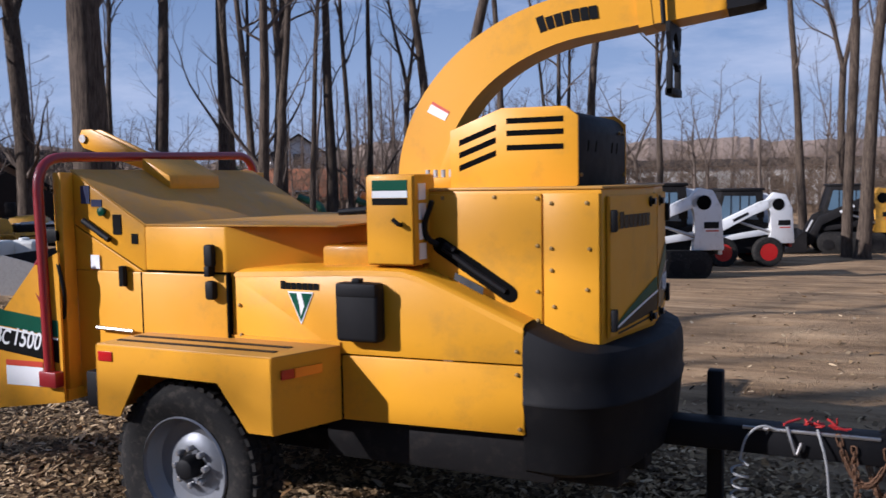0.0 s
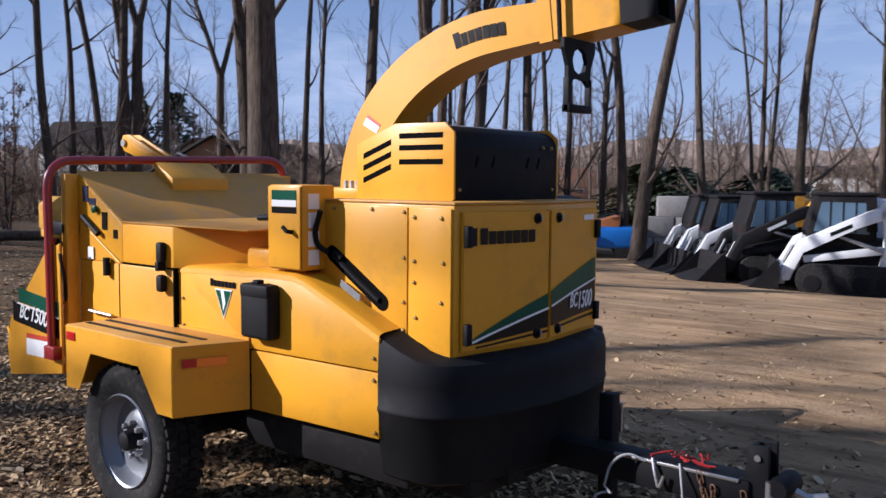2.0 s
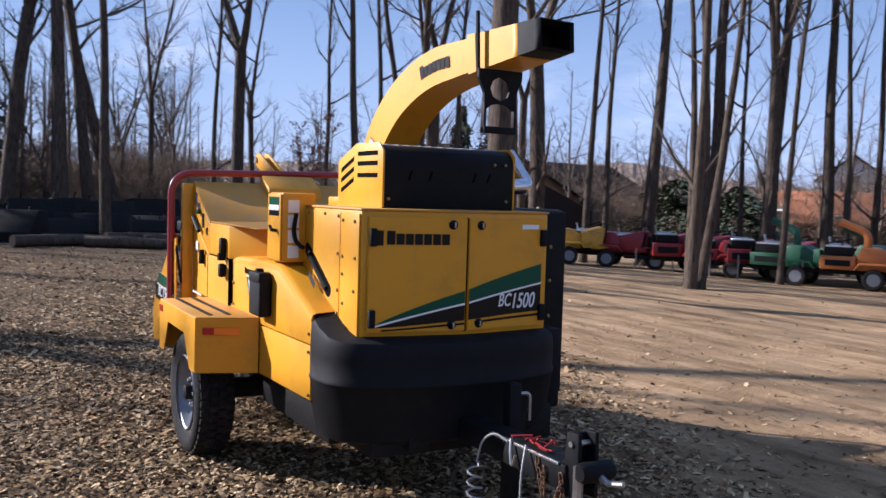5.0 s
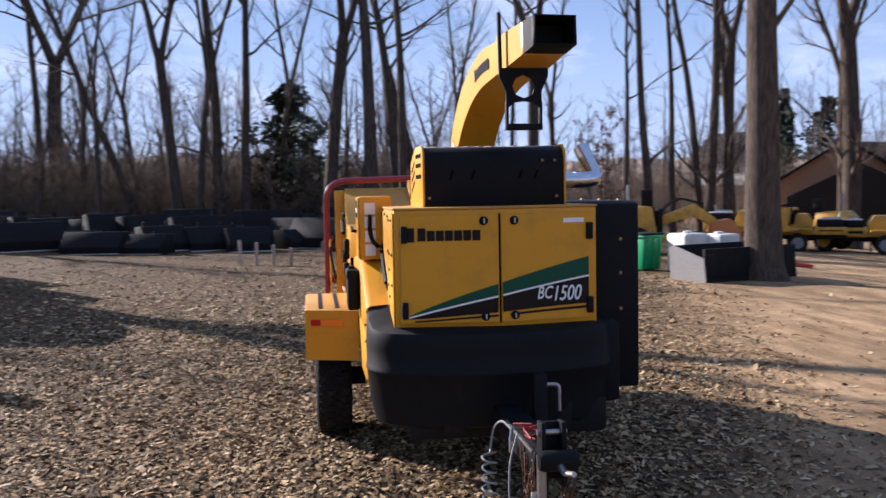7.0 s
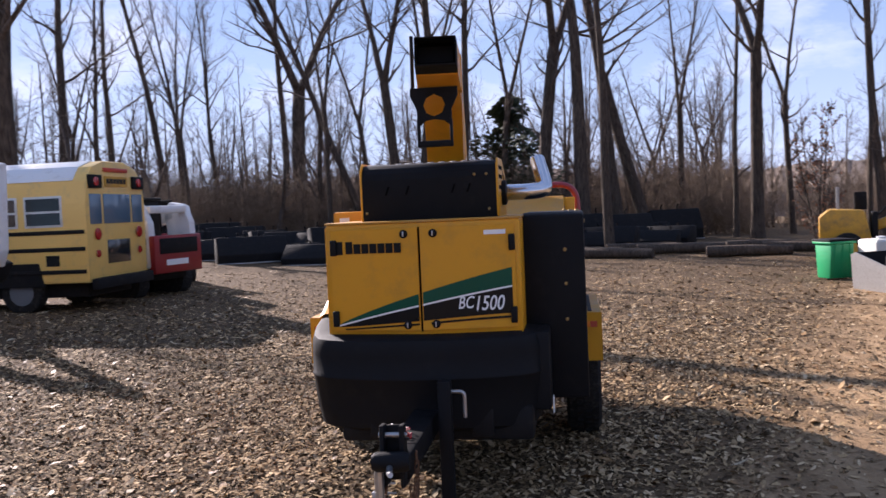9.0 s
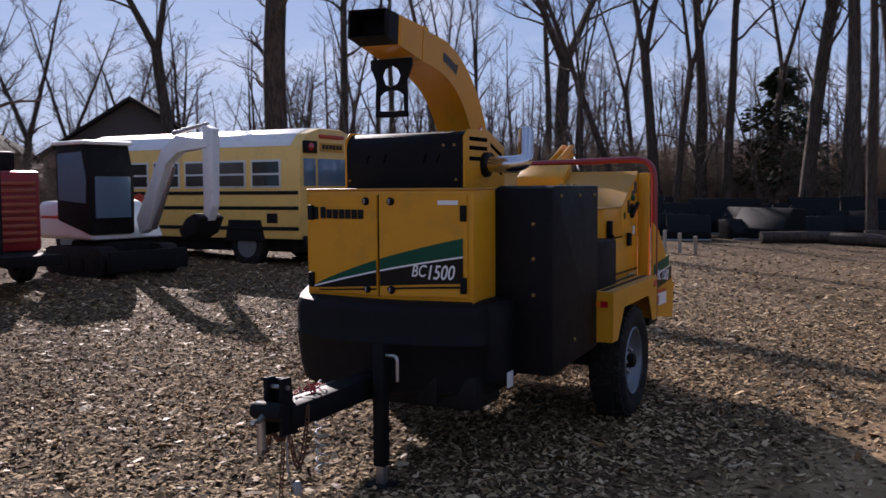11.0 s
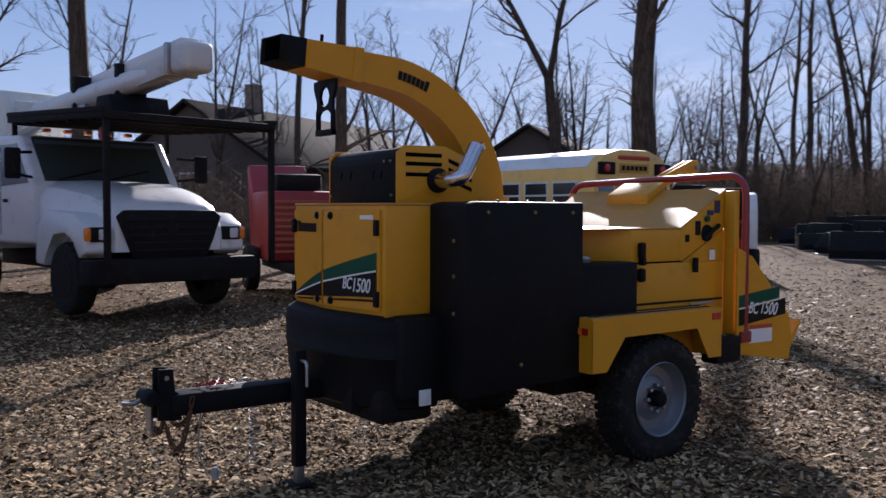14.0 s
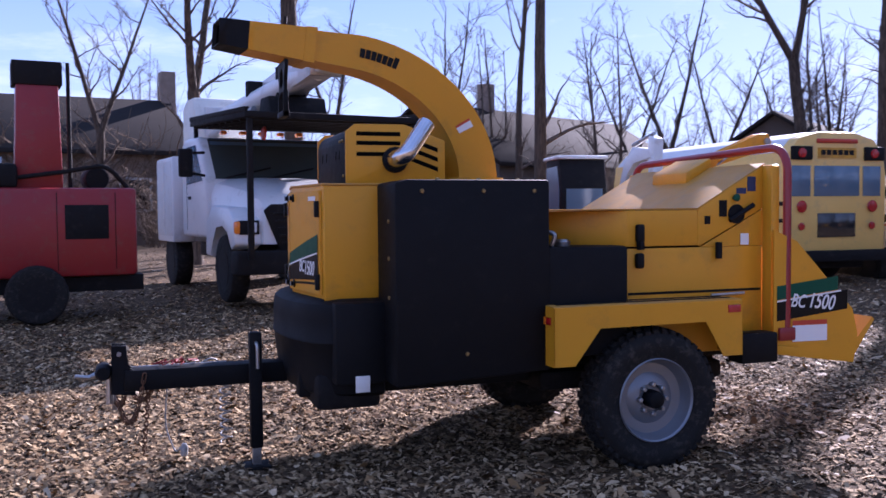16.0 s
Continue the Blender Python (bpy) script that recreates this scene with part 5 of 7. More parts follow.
# woods behind: many thinner trees joined into one mass, and undergrowth
def woods(name, spots, seed, label):
    rnd = random.Random(seed)
    tw, cw = Wood(), Wood()
    protos = []
    for s in range(6):
        a, b = grow(seed + s * 3, 15, 0.15, s % 2, low=0.2, twigs=0.35, sides=6)
        protos.append((np.array([tuple(q) for q in a.v + b.v]), a.f + [tuple(i + len(a.v) for i in q) for q in b.f]))
    vs, fs, off = [], [], 0
    for x, y in spots:
        v, f = rnd.choice(protos)
        an, k, h = rnd.uniform(0, 6.28), rnd.uniform(0.5, 1.0), rnd.uniform(0.3, 0.72)
        R = np.array([[math.cos(an) * k, -math.sin(an) * k, 0], [math.sin(an) * k, math.cos(an) * k, 0], [rnd.uniform(-0.06, 0.06), rnd.uniform(-0.06, 0.06), h]])
        vs.append(v @ R.T + np.array([x, y, ground_z(x, y)]))
        fs += [tuple(i + off for i in q) for q in f]
        off += len(v)
    me_ = bpy.data.meshes.new(name)
    me_.from_pydata(np.concatenate(vs).tolist(), [], fs)
    me_.materials.append(TWIG)
    for p in me_.polygons:
        p.use_smooth = True
    return tagged(new(name, me_), label, "woods", kind="stuff")


rw2 = random.Random(21)
spots = []
for count, b0, b1, d0, d1 in ((220, 78, 130, 36, 70), (70, 52, 78, 55, 88), (210, -32, 52, 42, 90), (130, 130, 210, 40, 80)):
    for _ in range(count):
        b, d = radians(rw2.uniform(b0, b1)), rw2.uniform(d0, d1)
        spots.append((-math.sin(b) * d, math.cos(b) * d))
woods("far_woods", spots, 77, "grey-brown leafless woods behind the yard")


def brush(name, n, sector, dist, height, seed, mat, label):
    rnd = random.Random(seed)
    w = Wood()
    for _ in range(n):
        b, d = radians(rnd.uniform(*sector)), rnd.uniform(*dist)
        x, y = -math.sin(b) * d, math.cos(b) * d
        h = height * rnd.uniform(0.4, 1.2)
        base = Vector((x, y, ground_z(x, y)))
        for _ in range(5):
            a = rnd.uniform(0, 6.28)
            dv_ = Vector((math.cos(a) * 0.5, math.sin(a) * 0.5, 1)).normalized()
            pts, rad = run(rnd, base + Vector((rnd.uniform(-0.4, 0.4), rnd.uniform(-0.4, 0.4), 0)), dv_, h, 0.02, 0.006, 4, 0.25, 0.0)
            w.limb(pts, rad, 3)
            for j in (1, 2, 3):
                for _ in range(2):
                    a = rnd.uniform(0, 6.28)
                    w.limb(*run(rnd, pts[j], Vector((math.cos(a), math.sin(a), 0.6)).normalized(), h * 0.4, 0.011, 0.005, 2, 0.3, 0.0), 3)
    return tagged(new(name, w.mesh(name, mat)), label, "undergrowth", kind="stuff")


brush("undergrowth", 1700, (76, 134), (36, 62), 3.8, 5, BRUSH, "tangled brown leafless undergrowth along the wood edge")
brush("undergrowth", 1500, (-32, 76), (50, 86), 4.6, 6, BRUSH, "tangled brown leafless undergrowth beyond the lane")
brush("undergrowth", 1000, (134, 205), (25, 60), 3.0, 9, BRUSH, "tangled brown leafless undergrowth by the houses")

# far wooded ridge all round
HILL = material("far_woods_ridge", (0.25, 0.185, 0.14), 0.95, vary=0.4, scale=0.12, fine=0.9, bump=0.0)
def ridge(radius, height, seed, name):
    v, f, n = [], [], 1440
    for i in range(n):
        a = 2 * math.pi * i / n
        h = height * (0.72 + 0.5 * noise.noise(Vector((math.cos(a) * 4, math.sin(a) * 4, seed)))) + 1.0 * noise.noise(Vector((math.cos(a) * 40, math.sin(a) * 40, seed))) + 0.5 * noise.noise(Vector((math.cos(a) * 170, math.sin(a) * 170, seed)))
        for k, (rr, z) in enumerate(((0, -3), (4, h * 0.45), (22, h), (60, h * 0.8))):
            v.append(((radius + rr) * math.cos(a), (radius + rr) * math.sin(a), z))
    for i in range(n):
        for k in range(3):
            a, b = i * 4 + k, ((i + 1) % n) * 4 + k
            f.append((a, b, b + 1, a + 1))
    me_ = bpy.data.meshes.new(name)
    me_.from_pydata(v, [], f)
    me_.materials.append(HILL)
    return tagged(new(name, me_), "low wooded ridge far beyond the yard", "hills", kind="structure")


ridge(98, 5.5, 3.0, "backdrop")
ridge(190, 13, 9.0, "backdrop")


# ---------------------------------------------------------------- machines parked round the yard
WHITE = material("white_paint", (0.72, 0.72, 0.70), 0.35, vary=0.06, scale=3, dirt=(0.30, 0.26, 0.20), dirt_amount=0.25, coat=0.2)
WHITE_DULL = material("dull_white_paint", (0.60, 0.60, 0.58), 0.5, vary=0.08, scale=3, dirt=(0.25, 0.22, 0.18), dirt_amount=0.3)
MACHINE_RED = material("machine_red", (0.25, 0.012, 0.014), 0.4, vary=0.12, scale=3, dirt=(0.16, 0.07, 0.05), dirt_amount=0.3)
MACHINE_YELLOW = material("machine_yellow", (0.62, 0.32, 0.02), 0.5, vary=0.15, scale=3, dirt=(0.16, 0.10, 0.045), dirt_amount=0.55)
MACHINE_ORANGE = material("machine_orange", (0.5, 0.16, 0.03), 0.45, vary=0.12, scale=3, dirt=(0.22, 0.12, 0.06), dirt_amount=0.35)
MACHINE_GREEN = material("machine_green", (0.012, 0.08, 0.035), 0.45, vary=0.12, scale=3, dirt=(0.10, 0.09, 0.05), dirt_amount=0.3)
SLAT_ORANGE = material("faded_orange", (0.34, 0.075, 0.03), 0.5, vary=0.15, scale=6, dirt=(0.12, 0.07, 0.05), dirt_amount=0.35)
BUS_YELLOW = material("bus_yellow", (0.78, 0.50, 0.13), 0.4, vary=0.06, scale=2, dirt=(0.35, 0.27, 0.15), dirt_amount=0.3)
MUD_BLACK = matt(material("muddy_black_steel", (0.012, 0.011, 0.011), 0.7, vary=0.3, scale=4, bump=0.1, dirt=(0.04, 0.033, 0.027), dirt_amount=0.25), 0.15)
BIN_GREEN = material("green_plastic", (0.01, 0.30, 0.10), 0.4, vary=0.1, scale=4)
TOTE = material("translucent_plastic", (0.70, 0.68, 0.60), 0.45, vary=0.1, scale=4, dirt=(0.35, 0.3, 0.22), dirt_amount=0.25)
TARP_BLUE = material("blue_tarp", (0.02, 0.16, 0.55), 0.4, vary=0.15, scale=6, bump=0.3, bump_scale=12)
CONCRETE = material("concrete", (0.32, 0.30, 0.27), 0.9, vary=0.2, scale=3, bump=0.2, bump_scale=40, dirt=(0.15, 0.13, 0.10), dirt_amount=0.3, obj=0.12)
WINDOW = glassy("dark_glass", (0.015, 0.018, 0.02), 0.05)
# glass with the blue of reflected or see-through sky put into its colour
WINDOW_BLUE = glassy("painted_sky_glass", (0.10, 0.16, 0.22), 0.05)
WINDSCREEN = glassy("windscreen_glass", (0.055, 0.065, 0.06), 0.05)
LAMP_GLASS = glassy("lamp_glass", (0.6, 0.6, 0.6), 0.08)


def heading(x, y, deg, z=None):
    return Matrix.Translation((x, y, ground_z(x, y) if z is None else z)) @ Matrix.Rotation(radians(deg), 4, "Z")


def plain_wheel(parent, x, y, r, w, rim_mat=RIM, name="wheel"):
    """Wheel about local y; y its outer face, sign of y its side."""
    s = 1 if y > 0 else -1
    prof = [(r * 0.56, 0.02), (r * 0.8, 0.0), (r * 0.95, 0.02), (r, 0.06), (r, w - 0.06), (r * 0.95, w - 0.02), (r * 0.8, w), (r * 0.56, w - 0.02)]
    t = part(name, lathe([(q, y - s * k) for q, k in prof], (x, 0, r), "y", 24, caps=False), RUBBER, parent, "black rubber tyre")
    part("rim", lathe([(q, y - s * k) for q, k in [(r * 0.58, 0.012), (r * 0.54, 0.02), (r * 0.5, 0.06), (r * 0.28, 0.07), (r * 0.22, 0.03), (r * 0.02, 0.025)]], (x, 0, r), "y", 20), rim_mat, t)
    return t


def track(parent, x0, x1, y0, y1, h):
    pts = []
    r = h / 2
    for i in range(9):
        a = math.pi / 2 + math.pi * i / 8
        pts.append((x0 + r * 0.8 + r * 0.8 * math.cos(a), r + r * math.sin(a)))
    for i in range(9):
        a = -math.pi / 2 + math.pi * i / 8
        pts.append((x1 - r + r * math.cos(a), r * 1.05 + r * 1.05 * math.sin(a)))
    t = part("track", prism(pts, y0, y1, "y", 0.01), RUBBER, parent, "muddy rubber track")
    yo = y0 if abs(y0) > abs(y1) else y1
    s = 1 if yo > 0 else -1
    for k in range(4):
        x = x0 + r + (x1 - x0 - 2 * r) * k / 3
        part("roller", lathe([(r * 0.55, yo), (r * 0.55, yo + s * 0.012), (r * 0.2, yo + s * 0.02), (0.01, yo + s * 0.02)], (x, 0, r * 0.85), "y", 14), MUD_BLACK, t)
    n = 26
    for k in range(n):
        x = x0 + 0.12 + (x1 - x0 - 0.24) * k / n
        part("track_lug", box((x, min(y0, y1) - 0.005, -0.012), (x + 0.05, max(y0, y1) + 0.005, 0.015)), RUBBER, t, smooth=False)
    return t


def skid_loader(m, paint, accent, tracked, label, boom_paint=None, tail=None, bucket=True, wide=False):
    t = thing("skid_steer_loader", label, "skid loader", m, "parked loaders")
    boom_paint, tail = boom_paint or paint, tail or paint
    if tracked:
        track(t, -1.15, 0.85, 0.55, 0.88, 0.62)
        track(t, -1.15, 0.85, -0.88, -0.55, 0.62)
    else:
        for x in (-0.72, 0.48):
            plain_wheel(t, x, 0.86, 0.40, 0.28, RED_LENS if accent is MACHINE_RED else RIM)
            plain_wheel(t, x, -0.86, 0.40, 0.28, RED_LENS if accent is MACHINE_RED else RIM)
    part("body", prism([(-1.25, 0.35), (-1.30, 1.10), (-0.75, 1.15), (0.70, 0.85), (0.80, 0.35)], -0.54, 0.54, "y", 0.03), MUD_BLACK, t, "dark chassis")
    cab = part("cab", prism([(-0.70, 1.05), (-0.66, 2.02), (0.42, 2.05), (0.62, 1.35), (0.62, 0.80)], -0.50, 0.50, "y", 0.03), MUD_BLACK, t, "black operator cab")
    for s in (-1, 1):
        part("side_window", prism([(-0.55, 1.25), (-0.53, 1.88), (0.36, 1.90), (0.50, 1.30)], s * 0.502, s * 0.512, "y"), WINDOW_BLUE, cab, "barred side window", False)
        part("cab_pillar", prism([(-0.70, 1.3), (-0.66, 2.0), (-0.46, 2.0), (-0.50, 1.3)], s * 0.503, s * 0.52, "y"), accent if accent is MACHINE_YELLOW else MUD_BLACK, cab, "", False)
        for k in range(3):
            part("window_bar", box((-0.30 + 0.24 * k, s * 0.514 - 0.006, 1.28), (-0.275 + 0.24 * k, s * 0.514 + 0.006, 1.90)), MUD_BLACK, cab, "", False)
    part("front_window", prism([(-0.42, 0.95), (0.42, 0.95), (0.42, 1.30), (-0.42, 1.30)], 0.622, 0.632, "x"), WINDOW, cab, "", False)
    part("roof", box((-0.72, -0.53, 2.02), (0.48, 0.53, 2.09), 0.03), MUD_BLACK, cab)
    for s in (-1, 1):
        y0, y1 = s * 0.58, s * 0.78
        up = part("tail_upright", prism([(-1.42, 0.62), (-1.36, 1.55), (-1.18, 1.92), (-0.86, 1.98), (-0.66, 1.75), (-0.80, 1.42), (-0.82, 1.0), (-0.72, 0.62)], y0, y1, "y", 0.025), tail, t, "rounded tail upright")
        part("link_hole", lathe([(0.16, s * 0.782), (0.16, s * 0.788), (0.01, s * 0.789)], (-0.98, 0, 1.66), "y", 18), DARK_HOLE, up)
        part("number_bar", box((-1.30, s * 0.781 - 0.003, 1.10), (-0.98, s * 0.781 + 0.003, 1.24)), DECAL_BLACK, up, "", False)
        part("number_line", box((-1.30, s * 0.781 - 0.003, 1.03), (-1.02, s * 0.781 + 0.003, 1.06)), DECAL_RED, up, "", False)
        part("lift_arm", prism([(-0.95, 1.62), (-0.92, 1.86), (-0.50, 1.72), (0.78, 1.12), (1.12, 0.50), (1.10, 0.28), (0.94, 0.30), (0.72, 0.88), (-0.30, 1.38)], y0, y1, "y", 0.02), boom_paint, t, "long lift arm")
        part("arm_bar", prism([(-0.20, 1.40), (-0.18, 1.47), (0.22, 1.28), (0.20, 1.21)], s * 0.7815, s * 0.785, "y"), DECAL_WHITE if boom_paint is MUD_BLACK else DECAL_BLACK, t, "plain maker strip", False)
        part("lower_link", prism([(-0.80, 0.86), (-0.78, 1.02), (0.70, 0.80), (0.68, 0.66)], y0, s * 0.70, "y", 0.015), boom_paint, t)
        part("lift_cylinder", tube([(-1.0, s * 0.68, 0.85), (0.25, s * 0.68, 1.28)], [0.045, 0.03], 10), STEEL, t)
    half = 0.78 if wide else 0.56
    door = part("tail_door", box((-1.50 if wide else -1.44, -half, 0.50), (-1.34, half, 1.28), 0.03), accent, t, "engine door")
    part("grille", box((-1.52 if wide else -1.46, 0.16 - half, 0.90 if wide else 0.85), (-1.435, half - 0.16, 1.22), 0.01), MUD_BLACK, t)
    if wide:
        part("maker_bar", box((-1.506, -0.30, 0.66), (-1.498, 0.42, 0.78)), DECAL_WHITE, door, "plain white maker strip", False)
        part("crossbar", box((-1.30, -0.60, 1.74), (-1.12, 0.60, 1.90), 0.03), tail, t, "white crossbar between the uprights")
    part("coupler", box((1.02, -0.62, 0.20), (1.16, 0.62, 0.62), 0.02), boom_paint, t, "quick coupler")
    for s in (-0.4, 0.4):
        part("tilt_cylinder", tube([(0.80, s, 0.95), (1.05, s, 0.45)], 0.035, 8), STEEL, t)
    if bucket:
        bk = part("bucket", prism([(1.16, 0.10), (1.16, 0.66), (1.24, 0.70), (1.30, 0.24), (1.86, 0.06), (1.84, 0.01), (1.25, 0.02)], -0.95, 0.95, "y", 0.006), MUD_BLACK, t, "worn black bucket")
        for s in (-0.95, 0.94):
            part("bucket_side", prism([(1.16, 0.05), (1.16, 0.66), (1.26, 0.68), (1.84, 0.05)], s, s + 0.012, "y"), MUD_BLACK, bk)
    return t


skid_loader(heading(-2.3, 16.2, 204), WHITE, WHITE, True, "white tracked skid loader with lowered bucket", tail=WHITE)
skid_loader(heading(-1.3, 21.6, 205), WHITE, MACHINE_RED, False, "white wheeled skid loader with red wheel rims")
skid_loader(heading(-4.2, 17.3, 219), MUD_BLACK, MACHINE_YELLOW, True, "black and yellow tracked skid loader", MUD_BLACK, MACHINE_YELLOW)
skid_loader(heading(-5.9, 19.2, 222), WHITE_DULL, WHITE_DULL, True, "dusty white tracked skid loader in the row")
skid_loader(heading(-7.2, 20.9, 222), WHITE_DULL, WHITE_DULL, False, "dusty white wheeled skid loader at the row's end")
skid_loader(heading(1.3, 26.5, 192), MUD_BLACK, MACHINE_YELLOW, True, "black and yellow loader beyond the lane", MUD_BLACK, MACHINE_YELLOW)


def pile_blocks():
    me_ = mesh_from(box((-0.6, -0.35, 0.0), (0.6, 0.35, 0.66), 0.03), "concrete_block", CONCRETE, True)
    for row, n in ((0, 5), (1, 4), (2, 3)):
        for i in range(n):
            x, y = -10.8 + 1.02 * (i + 0.55 * row), 23.2 + 0.68 * (i + 0.55 * row)
            ob = new("concrete_block", me_)
            ob.matrix_world = heading(x, y, 34 + 2 * ((i * 7 + row * 3) % 3 - 1), ground_z(-7.5, 25.6) + 0.665 * row)
            tagged(ob, "grey cast concrete retaining block in a stacked pile", "concrete block", "stacked blocks")


pile_blocks()


def small_chipper(m, paint, label, tall=1.0, chute=True):
    t = thing("small_chipper", label, "wood chipper", m, "row of chippers")
    plain_wheel(t, -0.3, 0.85, 0.32, 0.2, RIM)
    plain_wheel(t, -0.3, -0.85, 0.32, 0.2, RIM)
    part("chassis", box((-1.2, -0.35, 0.42), (1.2, 0.35, 0.56), 0.01), MUD_BLACK, t)
    part("drawbar", box((1.2, -0.07, 0.42), (2.1, 0.07, 0.54), 0.01), MUD_BLACK, t)
    part("engine_box", box((0.2, -0.55, 0.56), (1.2, 0.55, 1.02 * tall), 0.04), paint, t, "painted engine box")
    part("engine", box((0.3, -0.42, 1.0 * tall), (1.1, 0.42, 1.3 * tall), 0.04), MUD_BLACK, t, "black engine block")
    part("muffler", tube([(0.45, -0.25, 1.32 * tall), (0.95, -0.25, 1.34 * tall)], 0.07, 10), STEEL, t)
    part("stack", tube([(0.95, -0.25, 1.34 * tall), (1.0, -0.25, 1.6 * tall)], 0.035, 8), STEEL, t)
    for s in (-1, 1):
        part("side_louvre", box((0.35, s * 0.552 - 0.004, 0.68), (1.05, s * 0.552 + 0.004, 0.9 * tall)), MUD_BLACK, t, smooth=False)
        part("infeed_handle", tube(bend([(-1.55, s * 0.66, 0.8), (-1.6, s * 0.68, 1.5), (-1.1, s * 0.66, 1.35)], 0.1, 4), 0.022, 6), MUD_BLACK, t)
    part("drum_housing", prism([(-0.75, 0.56), (-0.75, 1.05), (-0.45, 1.25), (0.05, 1.25), (0.18, 1.0), (0.18, 0.56)], -0.5, 0.5, "y", 0.04), paint, t)
    part("infeed", prism([(-0.75, 0.62), (-0.75, 1.15), (-1.50, 1.34), (-1.62, 1.30), (-1.45, 0.75), (-1.75, 0.62), (-1.35, 0.55)], -0.62, 0.62, "y", 0.02), paint, t, "flared infeed")
    part("infeed_mouth", prism([(-1.50, 0.80), (-1.60, 1.25), (-1.61, 1.25), (-1.51, 0.80)], -0.5, 0.5, "y"), DARK_HOLE, t, "", False)
    for s in (-1, 1):
        part("mudguard", prism([(-0.85, 0.60), (-0.72, 0.80), (0.12, 0.80), (0.25, 0.60), (0.22, 0.58), (0.08, 0.76), (-0.68, 0.76), (-0.82, 0.58)], s * 0.64, s * 0.88, "y", 0.006), paint, t)
    part("grille", box((1.2, -0.4, 0.7), (1.215, 0.4, 1.2 * tall), 0.005), MUD_BLACK, t)
    if chute:
        part("chute", tube(bend([(-0.1, 0, 1.2), (-0.1, 0, 1.75 * tall), (0.7, 0, 2.1 * tall)], 0.35, 6), 0.12, 8), paint, t, "bent chute")
    part("top_cover", box((0.35, 0.0, 1.30 * tall), (1.05, 0.42, 1.35 * tall), 0.015), WHITE_DULL, t)
    part("jack", tube([(1.7, 0.12, 0.02), (1.7, 0.12, 0.8)], 0.03, 8), STEEL, t)
    return t


small_chipper(heading(-21.2, 17.0, 240), MACHINE_YELLOW, "yellow small wood chipper in a parked row", 0.85, False)
small_chipper(heading(-21.8, 15.0, 62), MACHINE_YELLOW, "yellow small wood chipper with a low engine box", 0.8, False)
def stump_grinder(m, label):
    t = thing("stump_grinder", label, "stump grinder", m)
    for s in (-1, 1):
        plain_wheel(t, -0.5, s * 0.75, 0.38, 0.22, MACHINE_YELLOW)
    part("frame", box((-1.1, -0.5, 0.35), (0.9, 0.5, 0.55), 0.02), MACHINE_YELLOW, t)
    part("engine_cover", prism([(-1.15, 0.55), (-1.15, 1.15), (-0.9, 1.35), (-0.1, 1.30), (0.05, 0.55)], -0.5, 0.5, "y", 0.06, seg=2), MACHINE_YELLOW, t, "yellow engine cover")
    part("radiator", box((0.06, -0.4, 0.6), (0.2, 0.4, 1.25), 0.02), MUD_BLACK, t)
    part("boom", prism([(0.1, 0.75), (0.1, 1.0), (1.1, 1.35), (1.9, 0.75), (1.8, 0.6), (1.05, 1.05)], -0.15, 0.15, "y", 0.02), MACHINE_YELLOW, t, "bent yellow cutter boom")
    part("cutter_guard", prism([(1.4, 0.25), (1.5, 0.85), (2.0, 0.95), (2.3, 0.6), (2.3, 0.25)], -0.25, 0.25, "y", 0.04), MACHINE_ORANGE, t, "orange cutter guard")
    part("cutter_wheel", lathe([(0.33, -0.08), (0.36, -0.05), (0.36, 0.05), (0.33, 0.08), (0.02, 0.08)], (1.85, 0, 0.37), "y", 20), STEEL, t)
    part("console", box((-0.3, 0.3, 1.3), (0.0, 0.5, 1.75), 0.03), MUD_BLACK, t)
    part("exhaust", tube([(-0.7, -0.2, 1.3), (-0.7, -0.2, 1.9)], 0.04, 8), STEEL, t)
    for s in (-0.1, 0.1):
        part("hose", tube(bend([(0.15, s, 1.1), (0.6, s, 1.55), (1.3, s, 1.35)], 0.3, 6), 0.025, 6), MUD_BLACK, t)
    return t


stump_grinder(heading(-17.6, 8.1, 76), "yellow stump grinder with orange cutter guard behind the bins")
stump_grinder(heading(-22.6, 15.9, 215), "yellow stump grinder parked beside small chippers")
small_chipper(heading(-22.2, 13.0, 232), MACHINE_YELLOW, "yellow small wood chipper beside a big trunk", 0.9, False)
for i, (x, y) in enumerate(((-20.6, 18.5), (-19.6, 19.7), (-18.3, 20.3), (-17.1, 21.0), (-15.9, 21.5))):
    small_chipper(heading(x, y, 222 + 9 * (i % 3)), MACHINE_RED, "red small wood chipper in a parked row", (0.95, 0.9, 1.0, 0.92, 1.0)[i], False)
small_chipper(heading(-14.4, 21.2, 205), MACHINE_GREEN, "dark green wood chipper at the row's end", 0.95)
small_chipper(heading(-13.6, 23.6, 200), MACHINE_GREEN, "dark green wood chipper beside an orange one", 0.85)
small_chipper(heading(-12.4, 21.9, 215), MACHINE_ORANGE, "orange wood chipper at the far end", 0.95)
tarp = part("tarp_cover", box((-0.8, -0.5, 0.3), (0.8, 0.5, 1.0), 0.12, seg=3), TARP_BLUE, thing("tarped_trailer", "small trailer under a blue tarpaulin", "trailer", heading(-10.9, 22.6, 30)))
part("wheel", lathe([(0.28, 0.52), (0.3, 0.55), (0.3, 0.68), (0.28, 0.7), (0.02, 0.7)], (0, 0, 0.3), "y", 18), RUBBER, tarp.parent)

